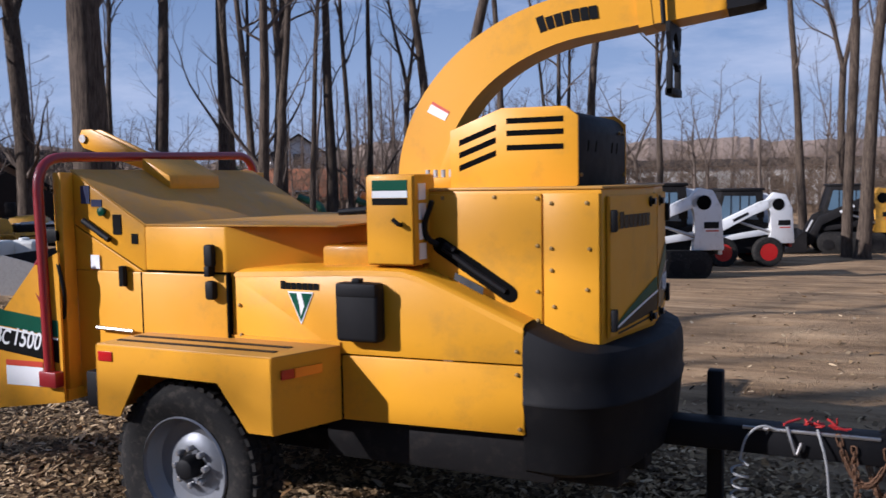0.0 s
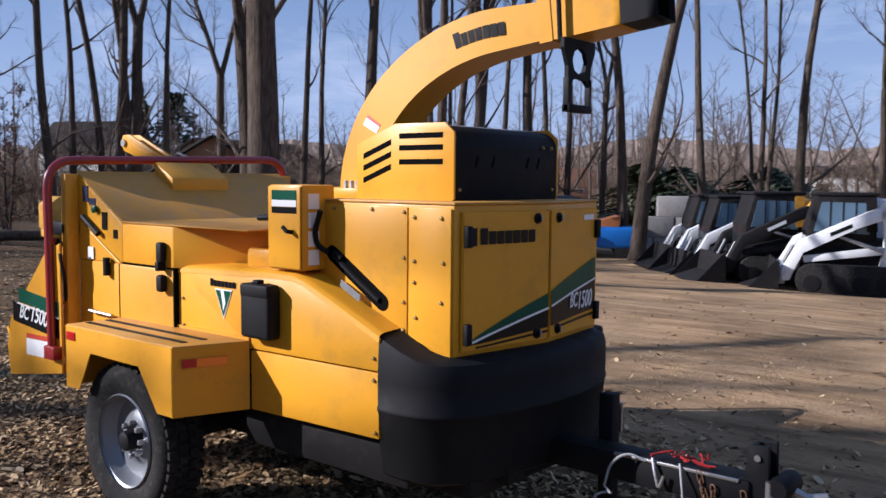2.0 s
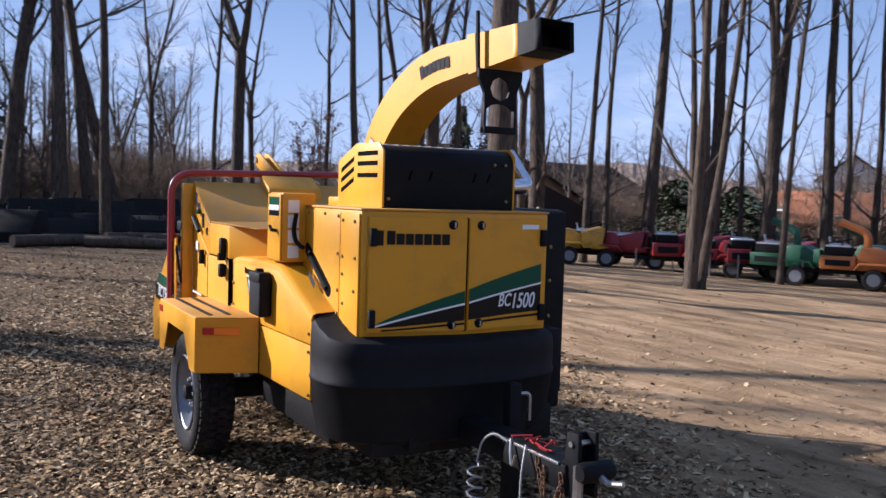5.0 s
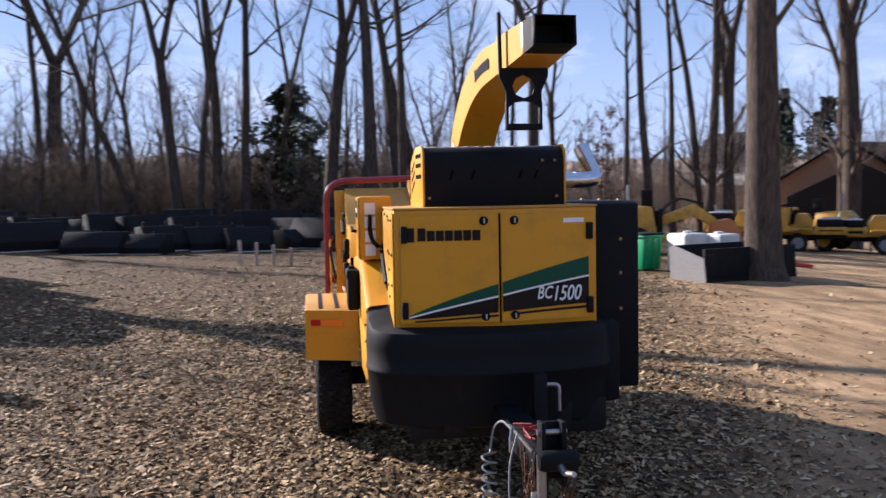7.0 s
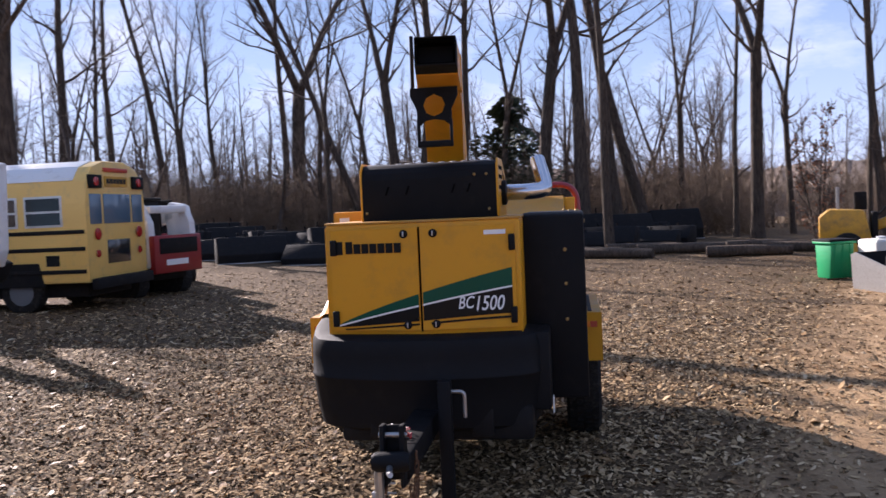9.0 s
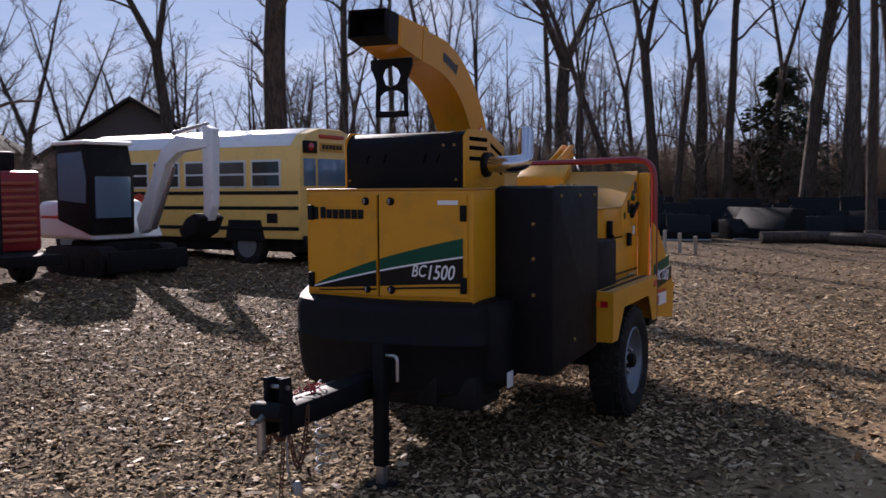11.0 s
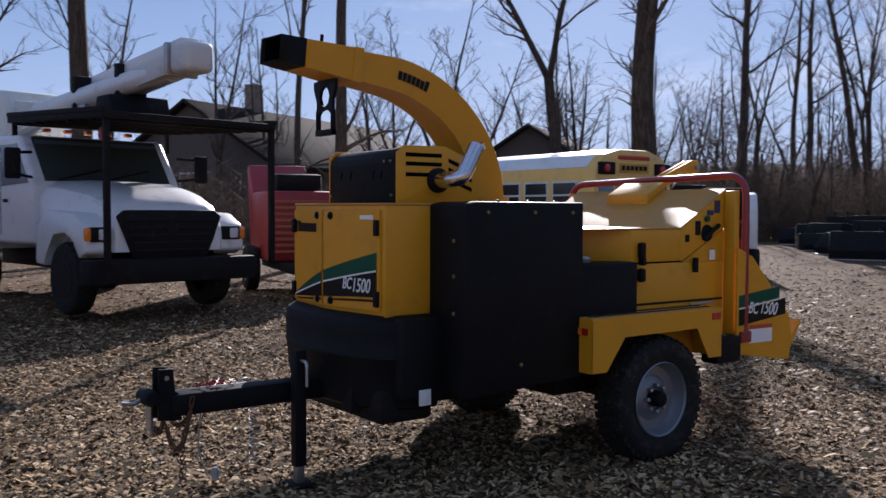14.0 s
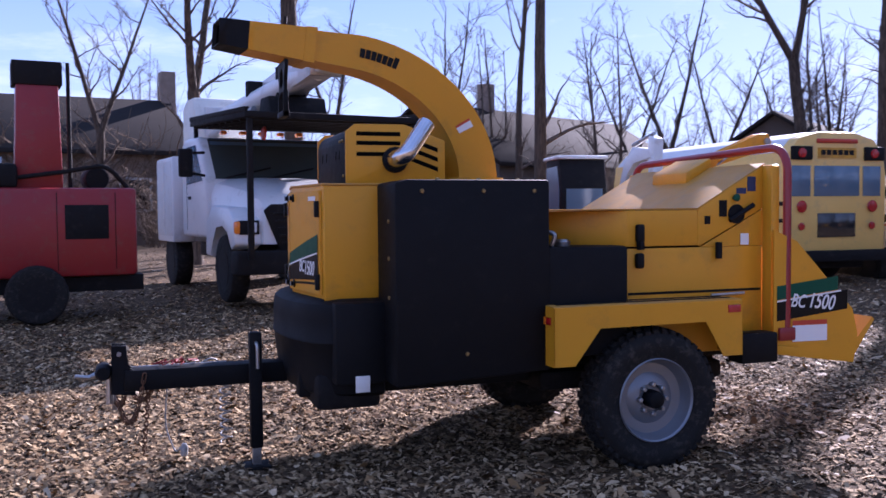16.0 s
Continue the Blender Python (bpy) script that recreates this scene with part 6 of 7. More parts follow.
# bins, totes and a loader bucket beside the big trunk
bin_ = thing("wheelie_bin", "bright green plastic bin by the bucket", "bin", heading(-12.0, 5.75, 20))
tub = part("tub", prism([(-0.20, 0.03), (0.20, 0.03), (0.26, 0.70), (-0.26, 0.70)], -0.25, 0.25, "y", 0.03), BIN_GREEN, bin_)
part("rim", box((-0.285, -0.285, 0.69), (0.285, 0.285, 0.74), 0.015), BIN_GREEN, bin_)
part("lid", box((-0.30, -0.30, 0.742), (0.28, 0.30, 0.785), 0.02), MUD_BLACK, bin_, "black lid")
for k in (-0.16, 0.0, 0.16):
    part("rib", prism([(0.195, 0.05), (0.212, 0.05), (0.268, 0.69), (0.25, 0.69)], k - 0.015, k + 0.015, "y"), BIN_GREEN, tub, "", False)
for i, (x, y) in enumerate(((-11.4, 6.42), (-11.3, 7.05))):
    tt = thing("plastic_tote", "dirty white plastic tank tote", "tote", heading(x, y, 18 + 8 * i), "totes")
    part("tank", box((-0.30, -0.30, 0.0), (0.30, 0.30, 0.80), 0.06, seg=3), TOTE, tt)
    part("cap", lathe([(0.09, 0.79), (0.09, 0.84), (0.02, 0.85)], (0, 0, 0), "z", 14), WHITE_DULL, tt)
bk = thing("loader_bucket", "large dark steel loader bucket on the ground", "bucket", heading(-10.0, 6.75, 20))
part("shell", prism([(0.45, 0.0), (-0.45, 0.0), (-0.50, 0.62), (-0.40, 0.66), (-0.34, 0.12), (0.45, 0.06)], -1.15, 1.15, "y", 0.01), MUD_BLACK, bk)
# the -y end plate is pale steel: sunlight on that end put into its colour
for s in (-1.16, 1.14):
    part("side_plate", prism([(0.45, 0.0), (-0.45, 0.0), (-0.50, 0.62), (-0.38, 0.66), (0.40, 0.45)], s, s + 0.02, "y"), STEEL if s < 0 else MUD_BLACK, bk)
part("back_plate", box((0.36, -1.15, 0.0), (0.42, 1.15, 0.62), 0.006), MUD_BLACK, bk)
saw = thing("orange_blower", "small orange hand machine lying by the trunk", "garden tool", heading(-12.6, 9.05, 60))
part("casing", box((-0.18, -0.12, 0.02), (0.18, 0.12, 0.26), 0.05), MACHINE_ORANGE, saw)
part("nozzle", tube([(0.15, 0, 0.12), (0.7, 0.05, 0.05)], [0.06, 0.045], 10), DECAL_RED, saw)


def attachment(x, y, deg, w, h, label="black steel loader attachment at the wood's edge"):
    a = thing("loader_attachment", label, "attachment", heading(x, y, deg), "row of attachments")
    part("shell", prism([(-0.4, 0.0), (0.5, 0.0), (0.55, h * 0.35), (0.1, h), (-0.4, h * 0.95)], -w / 2, w / 2, "y", 0.02), MUD_BLACK, a)
    part("lip", box((0.45, -w / 2, 0.0), (0.62, w / 2, 0.04), 0.006), STEEL, a)
    part("mount", box((-0.55, -0.5, 0.1), (-0.4, 0.5, h * 0.8), 0.02), MUD_BLACK, a)
    for s in (-0.35, 0.35):
        part("hook", tube([(-0.5, s, h * 0.7), (-0.55, s, h * 1.1), (-0.4, s, h * 1.15)], 0.03, 6), MUD_BLACK, a)
    return a


ra = random.Random(14)
for i in range(40):
    k = (i % 20) / 19
    back = 0.0 if i < 20 else 3.2
    x, y = -28.0 + 6.0 * math.sin(math.pi * k) - back + ra.uniform(-1.0, 1.0), -16.0 + 20.5 * k + ra.uniform(-0.5, 0.5)
    attachment(x, y, math.degrees(math.atan2(-y, 6 - x)) + ra.uniform(-40, 40), ra.uniform(1.2, 2.4), ra.uniform(0.55, 1.0) + 0.08 * back)
for i in range(4):
    po = thing("short_pipe", "short pale pipe standing by the attachments", "pipe", heading(-16.8 + 0.25 * i, -2.9 + 0.42 * i, 0), "pipes")
    part("pipe", tube([(0, 0, 0), (0.02 * i, 0, 0.62 - 0.06 * i)], 0.045, 10), STEEL, po)
for i in range(9):
    rl = random.Random(40 + i)
    x, y = -21.5 + rl.uniform(-2, 2), 3.2 + i * 0.9 - 3
    lg = thing("log", "cut grey log lying at the wood's edge", "log", heading(x, y, rl.uniform(60, 120)), "logs")
    part("bark", tube([(-1.1, 0, 0.16), (0, 0.04, 0.17), (1.2, 0, 0.15)], [0.17, 0.16, 0.14], 10), BARK, lg)

# ------------------------------------------------ short school bus
bus = thing("school_bus", "short yellow school bus with white roof, seen from behind", "bus", heading(-9.62, -11.0, -90, 0.12))
L0, L1, HW = -3.35, 2.6, 1.10
sec = [(-HW, 0.55), (-HW, 1.95), (-HW * 0.96, 2.35), (-HW * 0.75, 2.60), (-0.4, 2.72), (0.4, 2.72), (HW * 0.75, 2.60), (HW * 0.96, 2.35), (HW, 1.95), (HW, 0.55)]
bb = part("body", prism(sec, L0, L1, "x", 0.03), BUS_YELLOW, bus, "yellow panelled coach body")
part("roof", prism([(y * 1.005, z + 0.012) for y, z in sec[2:8]], L0 + 0.25, L1 - 0.1, "x", 0.004), WHITE, bb, "white roof skin")
part("hood", prism([(L1, 0.55), (L1, 1.45), (L1 + 1.2, 1.25), (L1 + 1.3, 0.6)], -0.9, 0.9, "y", 0.06), BUS_YELLOW, bus)
for s in (-1, 1):
    for z in (0.72, 1.12, 1.42):
        part("rub_rail", box((L0 + 0.05, s * HW - 0.02, z), (L1 - 0.1, s * HW + 0.02, z + 0.07), 0.008), MUD_BLACK, bb, "black rub rail")
    for i in range(6):
        x0 = L0 + 0.45 + i * 0.85
        w = part("window", box((x0, s * HW - 0.01, 1.55), (x0 + 0.72, s * HW + 0.012, 2.10), 0.006), WHITE_DULL, bb, "split sash window")
        part("pane", box((x0 + 0.04, s * HW - 0.012, 1.59), (x0 + 0.68, s * HW + 0.016, 1.80)), WINDOW, w, smooth=False)
        part("pane", box((x0 + 0.04, s * HW - 0.012, 1.84), (x0 + 0.68, s * HW + 0.016, 2.06)), WINDOW, w, smooth=False)
    plain_wheel(bus, L0 + 1.35, s * 1.06, 0.40, 0.26)
    plain_wheel(bus, L1 + 0.5, s * 1.0, 0.40, 0.26)
    part("wheel_arch", prism([(L0 + 0.85, 0.5), (L0 + 0.95, 0.92), (L0 + 1.75, 0.92), (L0 + 1.85, 0.5)], s * (HW - 0.02), s * (HW + 0.006), "y"), MUD_BLACK, bb, smooth=False)
    part("battery_door", box((L0 + 0.55, s * HW - 0.01, 0.86), (L0 + 0.8, s * HW + 0.012, 1.05)), MUD_BLACK, bb, smooth=False)
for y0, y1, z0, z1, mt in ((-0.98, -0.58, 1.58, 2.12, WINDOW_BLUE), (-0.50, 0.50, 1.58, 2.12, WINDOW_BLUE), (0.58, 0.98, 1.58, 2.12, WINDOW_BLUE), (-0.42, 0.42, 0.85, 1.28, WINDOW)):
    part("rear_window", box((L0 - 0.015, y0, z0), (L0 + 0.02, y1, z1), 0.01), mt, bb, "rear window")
for s in (-1, 1):
    part("tail_lamp", lathe([(0.11, L0 - 0.03), (0.10, L0 - 0.045), (0.01, L0 - 0.05)], (0, s * 0.78, 1.40), "x", 16), RED_LENS, bb, "round tail lamp")
    part("flasher_box", box((L0 - 0.05, s * 0.80 - 0.24, 2.22), (L0 + 0.02, s * 0.80 + 0.20, 2.46), 0.02), MUD_BLACK, bb, "black flasher surround")
    part("flasher", lathe([(0.085, L0 - 0.05), (0.08, L0 - 0.07), (0.01, L0 - 0.075)], (0, s * 0.80, 2.34), "x", 14), RED_LENS, bb)
    part("brake_lamp", lathe([(0.07, L0 - 0.02), (0.065, L0 - 0.035), (0.01, L0 - 0.04)], (0, s * 0.78, 1.05), "x", 14), RED_LENS, bb)
part("roof_lamp", box((L0 - 0.03, -0.45, 2.52), (L0 + 0.05, 0.45, 2.60), 0.02), DECAL_RED, bb, "red roof-edge lamp strip")
part("sign_board", box((L0 - 0.02, -0.42, 2.26), (L0 + 0.01, 0.42, 2.44)), MACHINE_YELLOW, bb, "yellow board with dark bars", False)
for k in range(6):
    part("sign_bar", box((L0 - 0.024, -0.36 + 0.125 * k, 2.31), (L0 - 0.018, -0.26 + 0.125 * k, 2.40)), DECAL_BLACK, bb, smooth=False)
part("bumper", box((L0 - 0.14, -1.08, 0.42), (L0 - 0.02, 1.08, 0.62), 0.02), MUD_BLACK, bus)
part("stop_arm", lathe([(0.24, HW + 0.03), (0.24, HW + 0.045), (0.01, HW + 0.046)], (L1 - 1.85, 0, 1.22), "y", 8), DECAL_RED, bus, "folded red octagonal arm")
lettering("STOP", 0.15, Matrix.Translation((L1 - 1.85, HW + 0.05, 1.22)) @ Matrix(((-1, 0, 0, 0), (0, 0, 1, 0), (0, 1, 0, 0), (0, 0, 0, 1))), DECAL_WHITE, bus.children[-1], "lettering")
part("undercarriage", box((L0 + 0.2, -0.8, 0.28), (L1, 0.8, 0.58), 0.02), FRAME, bus)

# compact loader by the bus tail
skid_loader(heading(-12.1, -8.9, 257, 0.12), WHITE, MACHINE_RED, True, "white and red compact track loader beside a bus", tail=WHITE, bucket=False, wide=True)
skid_loader(heading(-15.2, -9.9, 224, 0.12), WHITE_DULL, MACHINE_RED, True, "white and red compact track loader behind a bus", tail=WHITE, bucket=False)


# ------------------------------------------------ mini excavator
def excavator(m, label):
    t = thing("mini_excavator", label, "excavator", m)
    track(t, -0.9, 0.9, 0.45, 0.78, 0.5)
    track(t, -0.9, 0.9, -0.78, -0.45, 0.5)
    part("undercarriage", box((-0.5, -0.5, 0.25), (0.5, 0.5, 0.58), 0.03), MUD_BLACK, t)
    part("counterweight", prism([(-1.15, 0.62), (-1.22, 1.0), (-1.05, 1.28), (-0.2, 1.30), (0.25, 0.95), (0.55, 0.62)], -0.75, 0.75, "y", 0.09, seg=3), WHITE, t, "white rounded counterweight with red stripe")
    part("stripe", box((-1.0, -0.757, 0.98), (-0.1, 0.757, 1.03), 0.004), DECAL_RED, t)
    cab = part("cab", prism([(-0.45, 0.95), (-0.45, 2.26), (0.42, 2.28), (0.58, 1.7), (0.55, 0.7)], -0.78, 0.10, "y", 0.05), MUD_BLACK, t, "black glazed cab")
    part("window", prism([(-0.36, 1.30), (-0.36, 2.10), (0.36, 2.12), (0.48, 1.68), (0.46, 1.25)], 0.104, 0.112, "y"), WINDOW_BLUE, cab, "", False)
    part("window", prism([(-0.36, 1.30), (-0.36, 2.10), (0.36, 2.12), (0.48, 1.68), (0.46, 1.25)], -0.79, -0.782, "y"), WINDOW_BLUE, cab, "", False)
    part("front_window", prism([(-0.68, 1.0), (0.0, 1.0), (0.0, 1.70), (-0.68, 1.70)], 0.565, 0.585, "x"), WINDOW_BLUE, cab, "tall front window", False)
    part("roof", box((-0.5, -0.82, 2.24), (0.5, 0.14, 2.31), 0.03), WHITE, cab, "white cab roof")
    part("boom", prism([(0.55, 0.70), (0.45, 0.95), (1.20, 2.15), (1.60, 2.38), (2.35, 2.30), (2.42, 2.14), (1.65, 2.12), (1.32, 1.92), (0.78, 0.78)], 0.18, 0.36, "y", 0.02), WHITE, t, "white bent boom")
    part("stick", prism([(2.28, 2.52), (2.55, 2.45), (2.50, 1.2), (2.40, 0.95), (2.28, 1.0)], 0.19, 0.35, "y", 0.02), WHITE, t, "white dipper stick")
    part("boom_cylinder", tube([(0.85, 0.27, 0.80), (1.45, 0.27, 1.85)], [0.05, 0.03], 10), STEEL, t)
    part("stick_cylinder", tube([(1.45, 0.27, 2.42), (2.35, 0.27, 2.55)], [0.045, 0.03], 10), STEEL, t)
    part("bucket", prism([(2.40, 1.0), (2.25, 0.75), (1.95, 0.62), (1.85, 0.80), (2.05, 1.0), (2.25, 1.08)], 0.02, 0.52, "y", 0.01), MUD_BLACK, t)
    part("blade", box((1.0, -0.78, 0.1), (1.1, 0.78, 0.45), 0.02), MUD_BLACK, t)
    return t


excavator(heading(-5.95, -9.9, 80), "white mini excavator with raised boom and glazed cab")

# ------------------------------------------------ red machine behind the white truck, red chipper beyond it
rm = thing("red_tractor_chipper", "red engine-driven chipper with slatted radiator", "wood chipper", heading(-3.3, -9.9, 75))
part("body", box((-0.9, -0.6, 0.55), (0.85, 0.6, 1.75), 0.06), MACHINE_RED, rm)
part("infeed", prism([(-0.9, 0.7), (-0.9, 1.6), (-1.6, 2.3), (-1.75, 2.2), (-1.4, 0.8)], -0.55, 0.55, "y", 0.03), MACHINE_RED, rm)
for k in range(9):
    part("slat", box((0.85, -0.5, 0.70 + 0.105 * k), (0.90, 0.5, 0.75 + 0.105 * k), 0.006), SLAT_ORANGE, rm, "orange radiator slat")
plain_wheel(rm, -0.2, 0.85, 0.40, 0.24)
plain_wheel(rm, -0.2, -0.85, 0.40, 0.24)
part("engine_top", box((-0.4, -0.4, 1.75), (0.5, 0.4, 2.05), 0.06), MUD_BLACK, rm)
part("chassis", box((-1.0, -0.4, 0.4), (1.9, 0.4, 0.55), 0.01), MUD_BLACK, rm)
rc = thing("red_chipper", "large red wood chipper with upright red chute", "wood chipper", heading(3.42, -7.6, 8) @ Matrix.Scale(0.88, 4))
part("body", box((-1.3, -0.6, 0.65), (1.35, 0.6, 1.95), 0.06), MACHINE_RED, rc)
for k in range(3):
    part("panel_seam", box((-1.0 + 0.8 * k, 0.598, 0.75), (-0.99 + 0.8 * k, 0.604, 1.88)), MUD_BLACK, rc, smooth=False)
part("side_grille", box((-0.9, 0.598, 1.2), (-0.3, 0.606, 1.7), 0.003), MUD_BLACK, rc)
part("warning_label", box((0.95, 0.599, 1.45), (1.15, 0.604, 1.65)), DECAL_WHITE, rc, smooth=False)
part("hose", tube(bend([(-1.2, 0.4, 1.95), (-0.9, 0.5, 2.3), (-0.4, 0.3, 2.2), (0.3, 0.35, 2.1)], 0.2, 5), 0.035, 8), MUD_BLACK, rc)
part("tank", lathe([(0.16, -0.5), (0.18, -0.46), (0.18, 0.1), (0.16, 0.14)], (-0.8, 0, 2.1), "y", 16), MUD_BLACK, rc)
part("chute", prism([(-0.32, 1.9), (-0.28, 3.55), (0.28, 3.60), (0.34, 1.9)], -0.25, 0.25, "y", 0.02), MACHINE_RED, rc, "upright red chute")
part("chute_cap", box((-0.34, -0.28, 3.45), (0.34, 0.28, 3.80), 0.02), MUD_BLACK, rc)
part("engine_top", box((0.3, -0.45, 1.95), (1.1, 0.45, 2.3), 0.06), MUD_BLACK, rc)
part("muffler", tube([(0.5, 0.2, 2.3), (1.0, 0.2, 2.35)], 0.1, 12), STEEL, rc)
part("pipe", tube([(-0.42, 0.2, 1.9), (-0.42, 0.2, 3.8)], 0.03, 8), MUD_BLACK, rc)
plain_wheel(rc, 0.1, 0.85, 0.42, 0.26, FRAME)
plain_wheel(rc, 0.1, -0.85, 0.42, 0.26, FRAME)
part("chassis", box((-1.4, -0.45, 0.42), (2.2, 0.45, 0.65), 0.01), MUD_BLACK, rc)

# ------------------------------------------------ white bucket truck
tk = thing("bucket_truck", "white bucket truck with boom laid over a dark overhead rack", "truck", heading(-0.2, -7.4, 99, 0.20) @ Matrix.Scale(1.07, 4))
bm = bmesh.new()
rows = []
for x, hw, top in ((-1.76, 0.99, 1.73), (-1.2, 0.93, 1.69), (-0.6, 0.84, 1.60), (-0.18, 0.77, 1.47), (-0.04, 0.74, 1.38), (0.0, 0.72, 1.30)):
    rows.append([bm.verts.new((x, k * hw, z)) for k, z in ((-1, 0.80), (-1, top - 0.24), (-0.93, top - 0.10), (-0.72, top - 0.02), (-0.3, top), (0.3, top), (0.72, top - 0.02), (0.93, top - 0.10), (1, top - 0.24), (1, 0.80))])
for a, b in zip(rows, rows[1:]):
    for k in range(10):
        bm.faces.new((a[k], a[(k + 1) % 10], b[(k + 1) % 10], b[k]))
bm.faces.new(rows[0][::-1])
bm.faces.new(rows[-1])
part("hood", bm, WHITE, tk, "long white rounded bonnet")
for s in (-1, 1):
    fd = part("fender", prism([(-1.55, 0.62), (-1.5, 1.10), (-1.2, 1.32), (-0.35, 1.28), (-0.06, 1.12), (-0.02, 0.80), (-0.22, 0.72), (-0.32, 0.98), (-0.60, 1.08), (-0.95, 1.05), (-1.15, 0.85), (-1.22, 0.60)], s * 0.74, s * 1.10, "y", 0.04), WHITE, tk, "white front wing")
    part("headlamp", box((-0.06, s * 0.90 - 0.03, 0.95), (0.0, s * 0.90 + 0.10, 1.09), 0.02), LAMP_GLASS, fd, "rectangular headlamp")
    part("lamp_surround", box((-0.08, s * 0.90 - 0.13, 0.93), (-0.008, s * 0.90 + 0.13, 1.11), 0.01), MUD_BLACK, fd)
    part("turn_lamp", box((-0.20, s * 1.04 - 0.05, 0.94), (-0.01, s * 1.04 + 0.07, 1.10), 0.02), AMBER, fd, "amber turn lamp")
    plain_wheel(tk, -0.72, s * 1.08, 0.46, 0.28, FRAME)
    plain_wheel(tk, -4.0, s * 1.10, 0.46, 0.30, FRAME)
    mr_ = part("mirror", box((-1.62, s * 1.35 - 0.10, 1.72), (-1.54, s * 1.35 + 0.10, 2.12), 0.03), MUD_BLACK, tk, "tall black mirror")
    part("mirror_arm", tube([(-1.75, s * 1.05, 1.75), (-1.58, s * 1.30, 1.78)], 0.02, 8), MUD_BLACK, mr_)
    part("mirror_arm", tube([(-1.75, s * 1.05, 2.08), (-1.58, s * 1.30, 2.06)], 0.02, 8), MUD_BLACK, mr_)
grille_ = part("grille", prism([(-0.50, 0.70), (-0.62, 1.0), (-0.72, 1.24), (-0.62, 1.32), (0.62, 1.32), (0.72, 1.24), (0.62, 1.0), (0.50, 0.70)], -0.02, 0.035, "x", 0.02), MUD_BLACK, tk, "wide dark grille")
for k in range(5):
    part("grille_bar", box((0.03, -0.48 - 0.03 * k, 0.80 + 0.095 * k), (0.05, 0.48 + 0.03 * k, 0.83 + 0.095 * k), 0.005), FRAME, grille_)
part("emblem", lathe([(0.09, 0.045), (0.08, 0.055), (0.01, 0.056)], (0, 0, 1.10), "x", 16), FRAME, grille_, "oval badge shape")
part("bumper", box((-0.15, -1.12, 0.42), (0.22, 1.12, 0.72), 0.03), MUD_BLACK, tk, "black front bumper")
cab = part("cab", prism([(-3.25, 0.85), (-3.25, 2.26), (-3.0, 2.36), (-2.2, 2.34), (-1.68, 1.70), (-1.66, 0.85)], -1.05, 1.05, "y", 0.06, seg=3), WHITE, tk, "white crew cab")
part("windscreen", prism([(-2.17, 2.30), (-1.70, 1.70), (-1.685, 1.71), (-2.155, 2.31)], -0.90, 0.90, "y"), WINDSCREEN, cab, "grey-green windscreen", False)
part("wiper", tube([(-1.67, -0.1, 1.72), (-1.80, 0.62, 1.88)], 0.012, 6), MUD_BLACK, cab)
part("wiper", tube([(-1.67, -0.75, 1.72), (-1.80, -0.05, 1.88)], 0.012, 6), MUD_BLACK, cab)
part("sun_visor_strip", prism([(-2.185, 2.32), (-2.10, 2.22), (-2.085, 2.225), (-2.17, 2.325)], -0.88, 0.88, "y"), WINDOW_BLUE, cab, "tinted band", False)
for s in (-1, 1):
    part("side_window", prism([(-2.85, 1.65), (-2.85, 2.22), (-2.25, 2.22), (-1.86, 1.68)], s * 1.052, s * 1.06, "y"), WINDOW_BLUE, cab, "side window", False)
    part("door_seam", box((-2.9, s * 1.05 - 0.004, 0.95), (-2.885, s * 1.05 + 0.006, 2.2)), MUD_BLACK, cab, smooth=False)
    part("door_handle", box((-2.8, s * 1.05 - 0.01, 1.42), (-2.62, s * 1.05 + 0.03, 1.47), 0.008), MUD_BLACK, cab)
for k in range(5):
    part("roof_marker", box((-2.45, -0.6 + 0.3 * k - 0.05, 2.40), (-2.33, -0.6 + 0.3 * k + 0.05, 2.46), 0.02), AMBER, cab)
for s in (-1, 1):
    bx = part("utility_box", box((-4.65, s * 1.15 - 0.35 if s > 0 else -1.17, 0.75), (-3.4, 1.17 if s > 0 else -0.82, 2.12), 0.03), WHITE, tk, "white side lockers")
    for k in range(2):
        part("locker_door", box((-4.6 + k * 0.6, s * 1.172 - 0.006, 0.85), (-4.04 + k * 0.6, s * 1.172 + 0.006, 2.05), 0.004), WHITE_DULL, bx)
part("bed", box((-4.65, -0.82, 0.75), (-3.4, 0.82, 1.15), 0.02), WHITE_DULL, tk)
part("chassis", box((-4.65, -0.45, 0.48), (-0.3, 0.45, 0.75), 0.02), FRAME, tk)
rack = part("overhead_rack", prism([(-2.6, 2.52), (-2.6, 2.62), (0.40, 2.47), (0.40, 2.39)], -1.05, 1.34, "y", 0.01), MUD_BLACK, tk, "dark expanded-metal overhead rack")
for y in (-0.98, 1.30):
    part("rack_post", box((0.30, y - 0.035, 0.62), (0.37, y + 0.035, 2.44), 0.006), MUD_BLACK, rack, "upright rack post")
    part("rack_post", box((-2.55, y - 0.03, 2.2), (-2.49, y + 0.03, 2.54), 0.006), MUD_BLACK, rack)
for k in range(9):
    part("rack_rib", box((-2.45 + 0.34 * k, -1.0, 2.42 - 0.043 * 0.34 * k + 0.06), (-2.40 + 0.34 * k, 1.30, 2.475 - 0.043 * 0.34 * k + 0.06)), FRAME, rack, smooth=False)
part("rack_rail", prism([(-2.6, 2.60), (-2.6, 2.66), (0.40, 2.52), (0.40, 2.46)], -1.06, -1.01, "y", 0.005), MUD_BLACK, rack)
part("rack_rail", prism([(-2.6, 2.60), (-2.6, 2.66), (0.40, 2.52), (0.40, 2.46)], 1.30, 1.35, "y", 0.005), MUD_BLACK, rack)
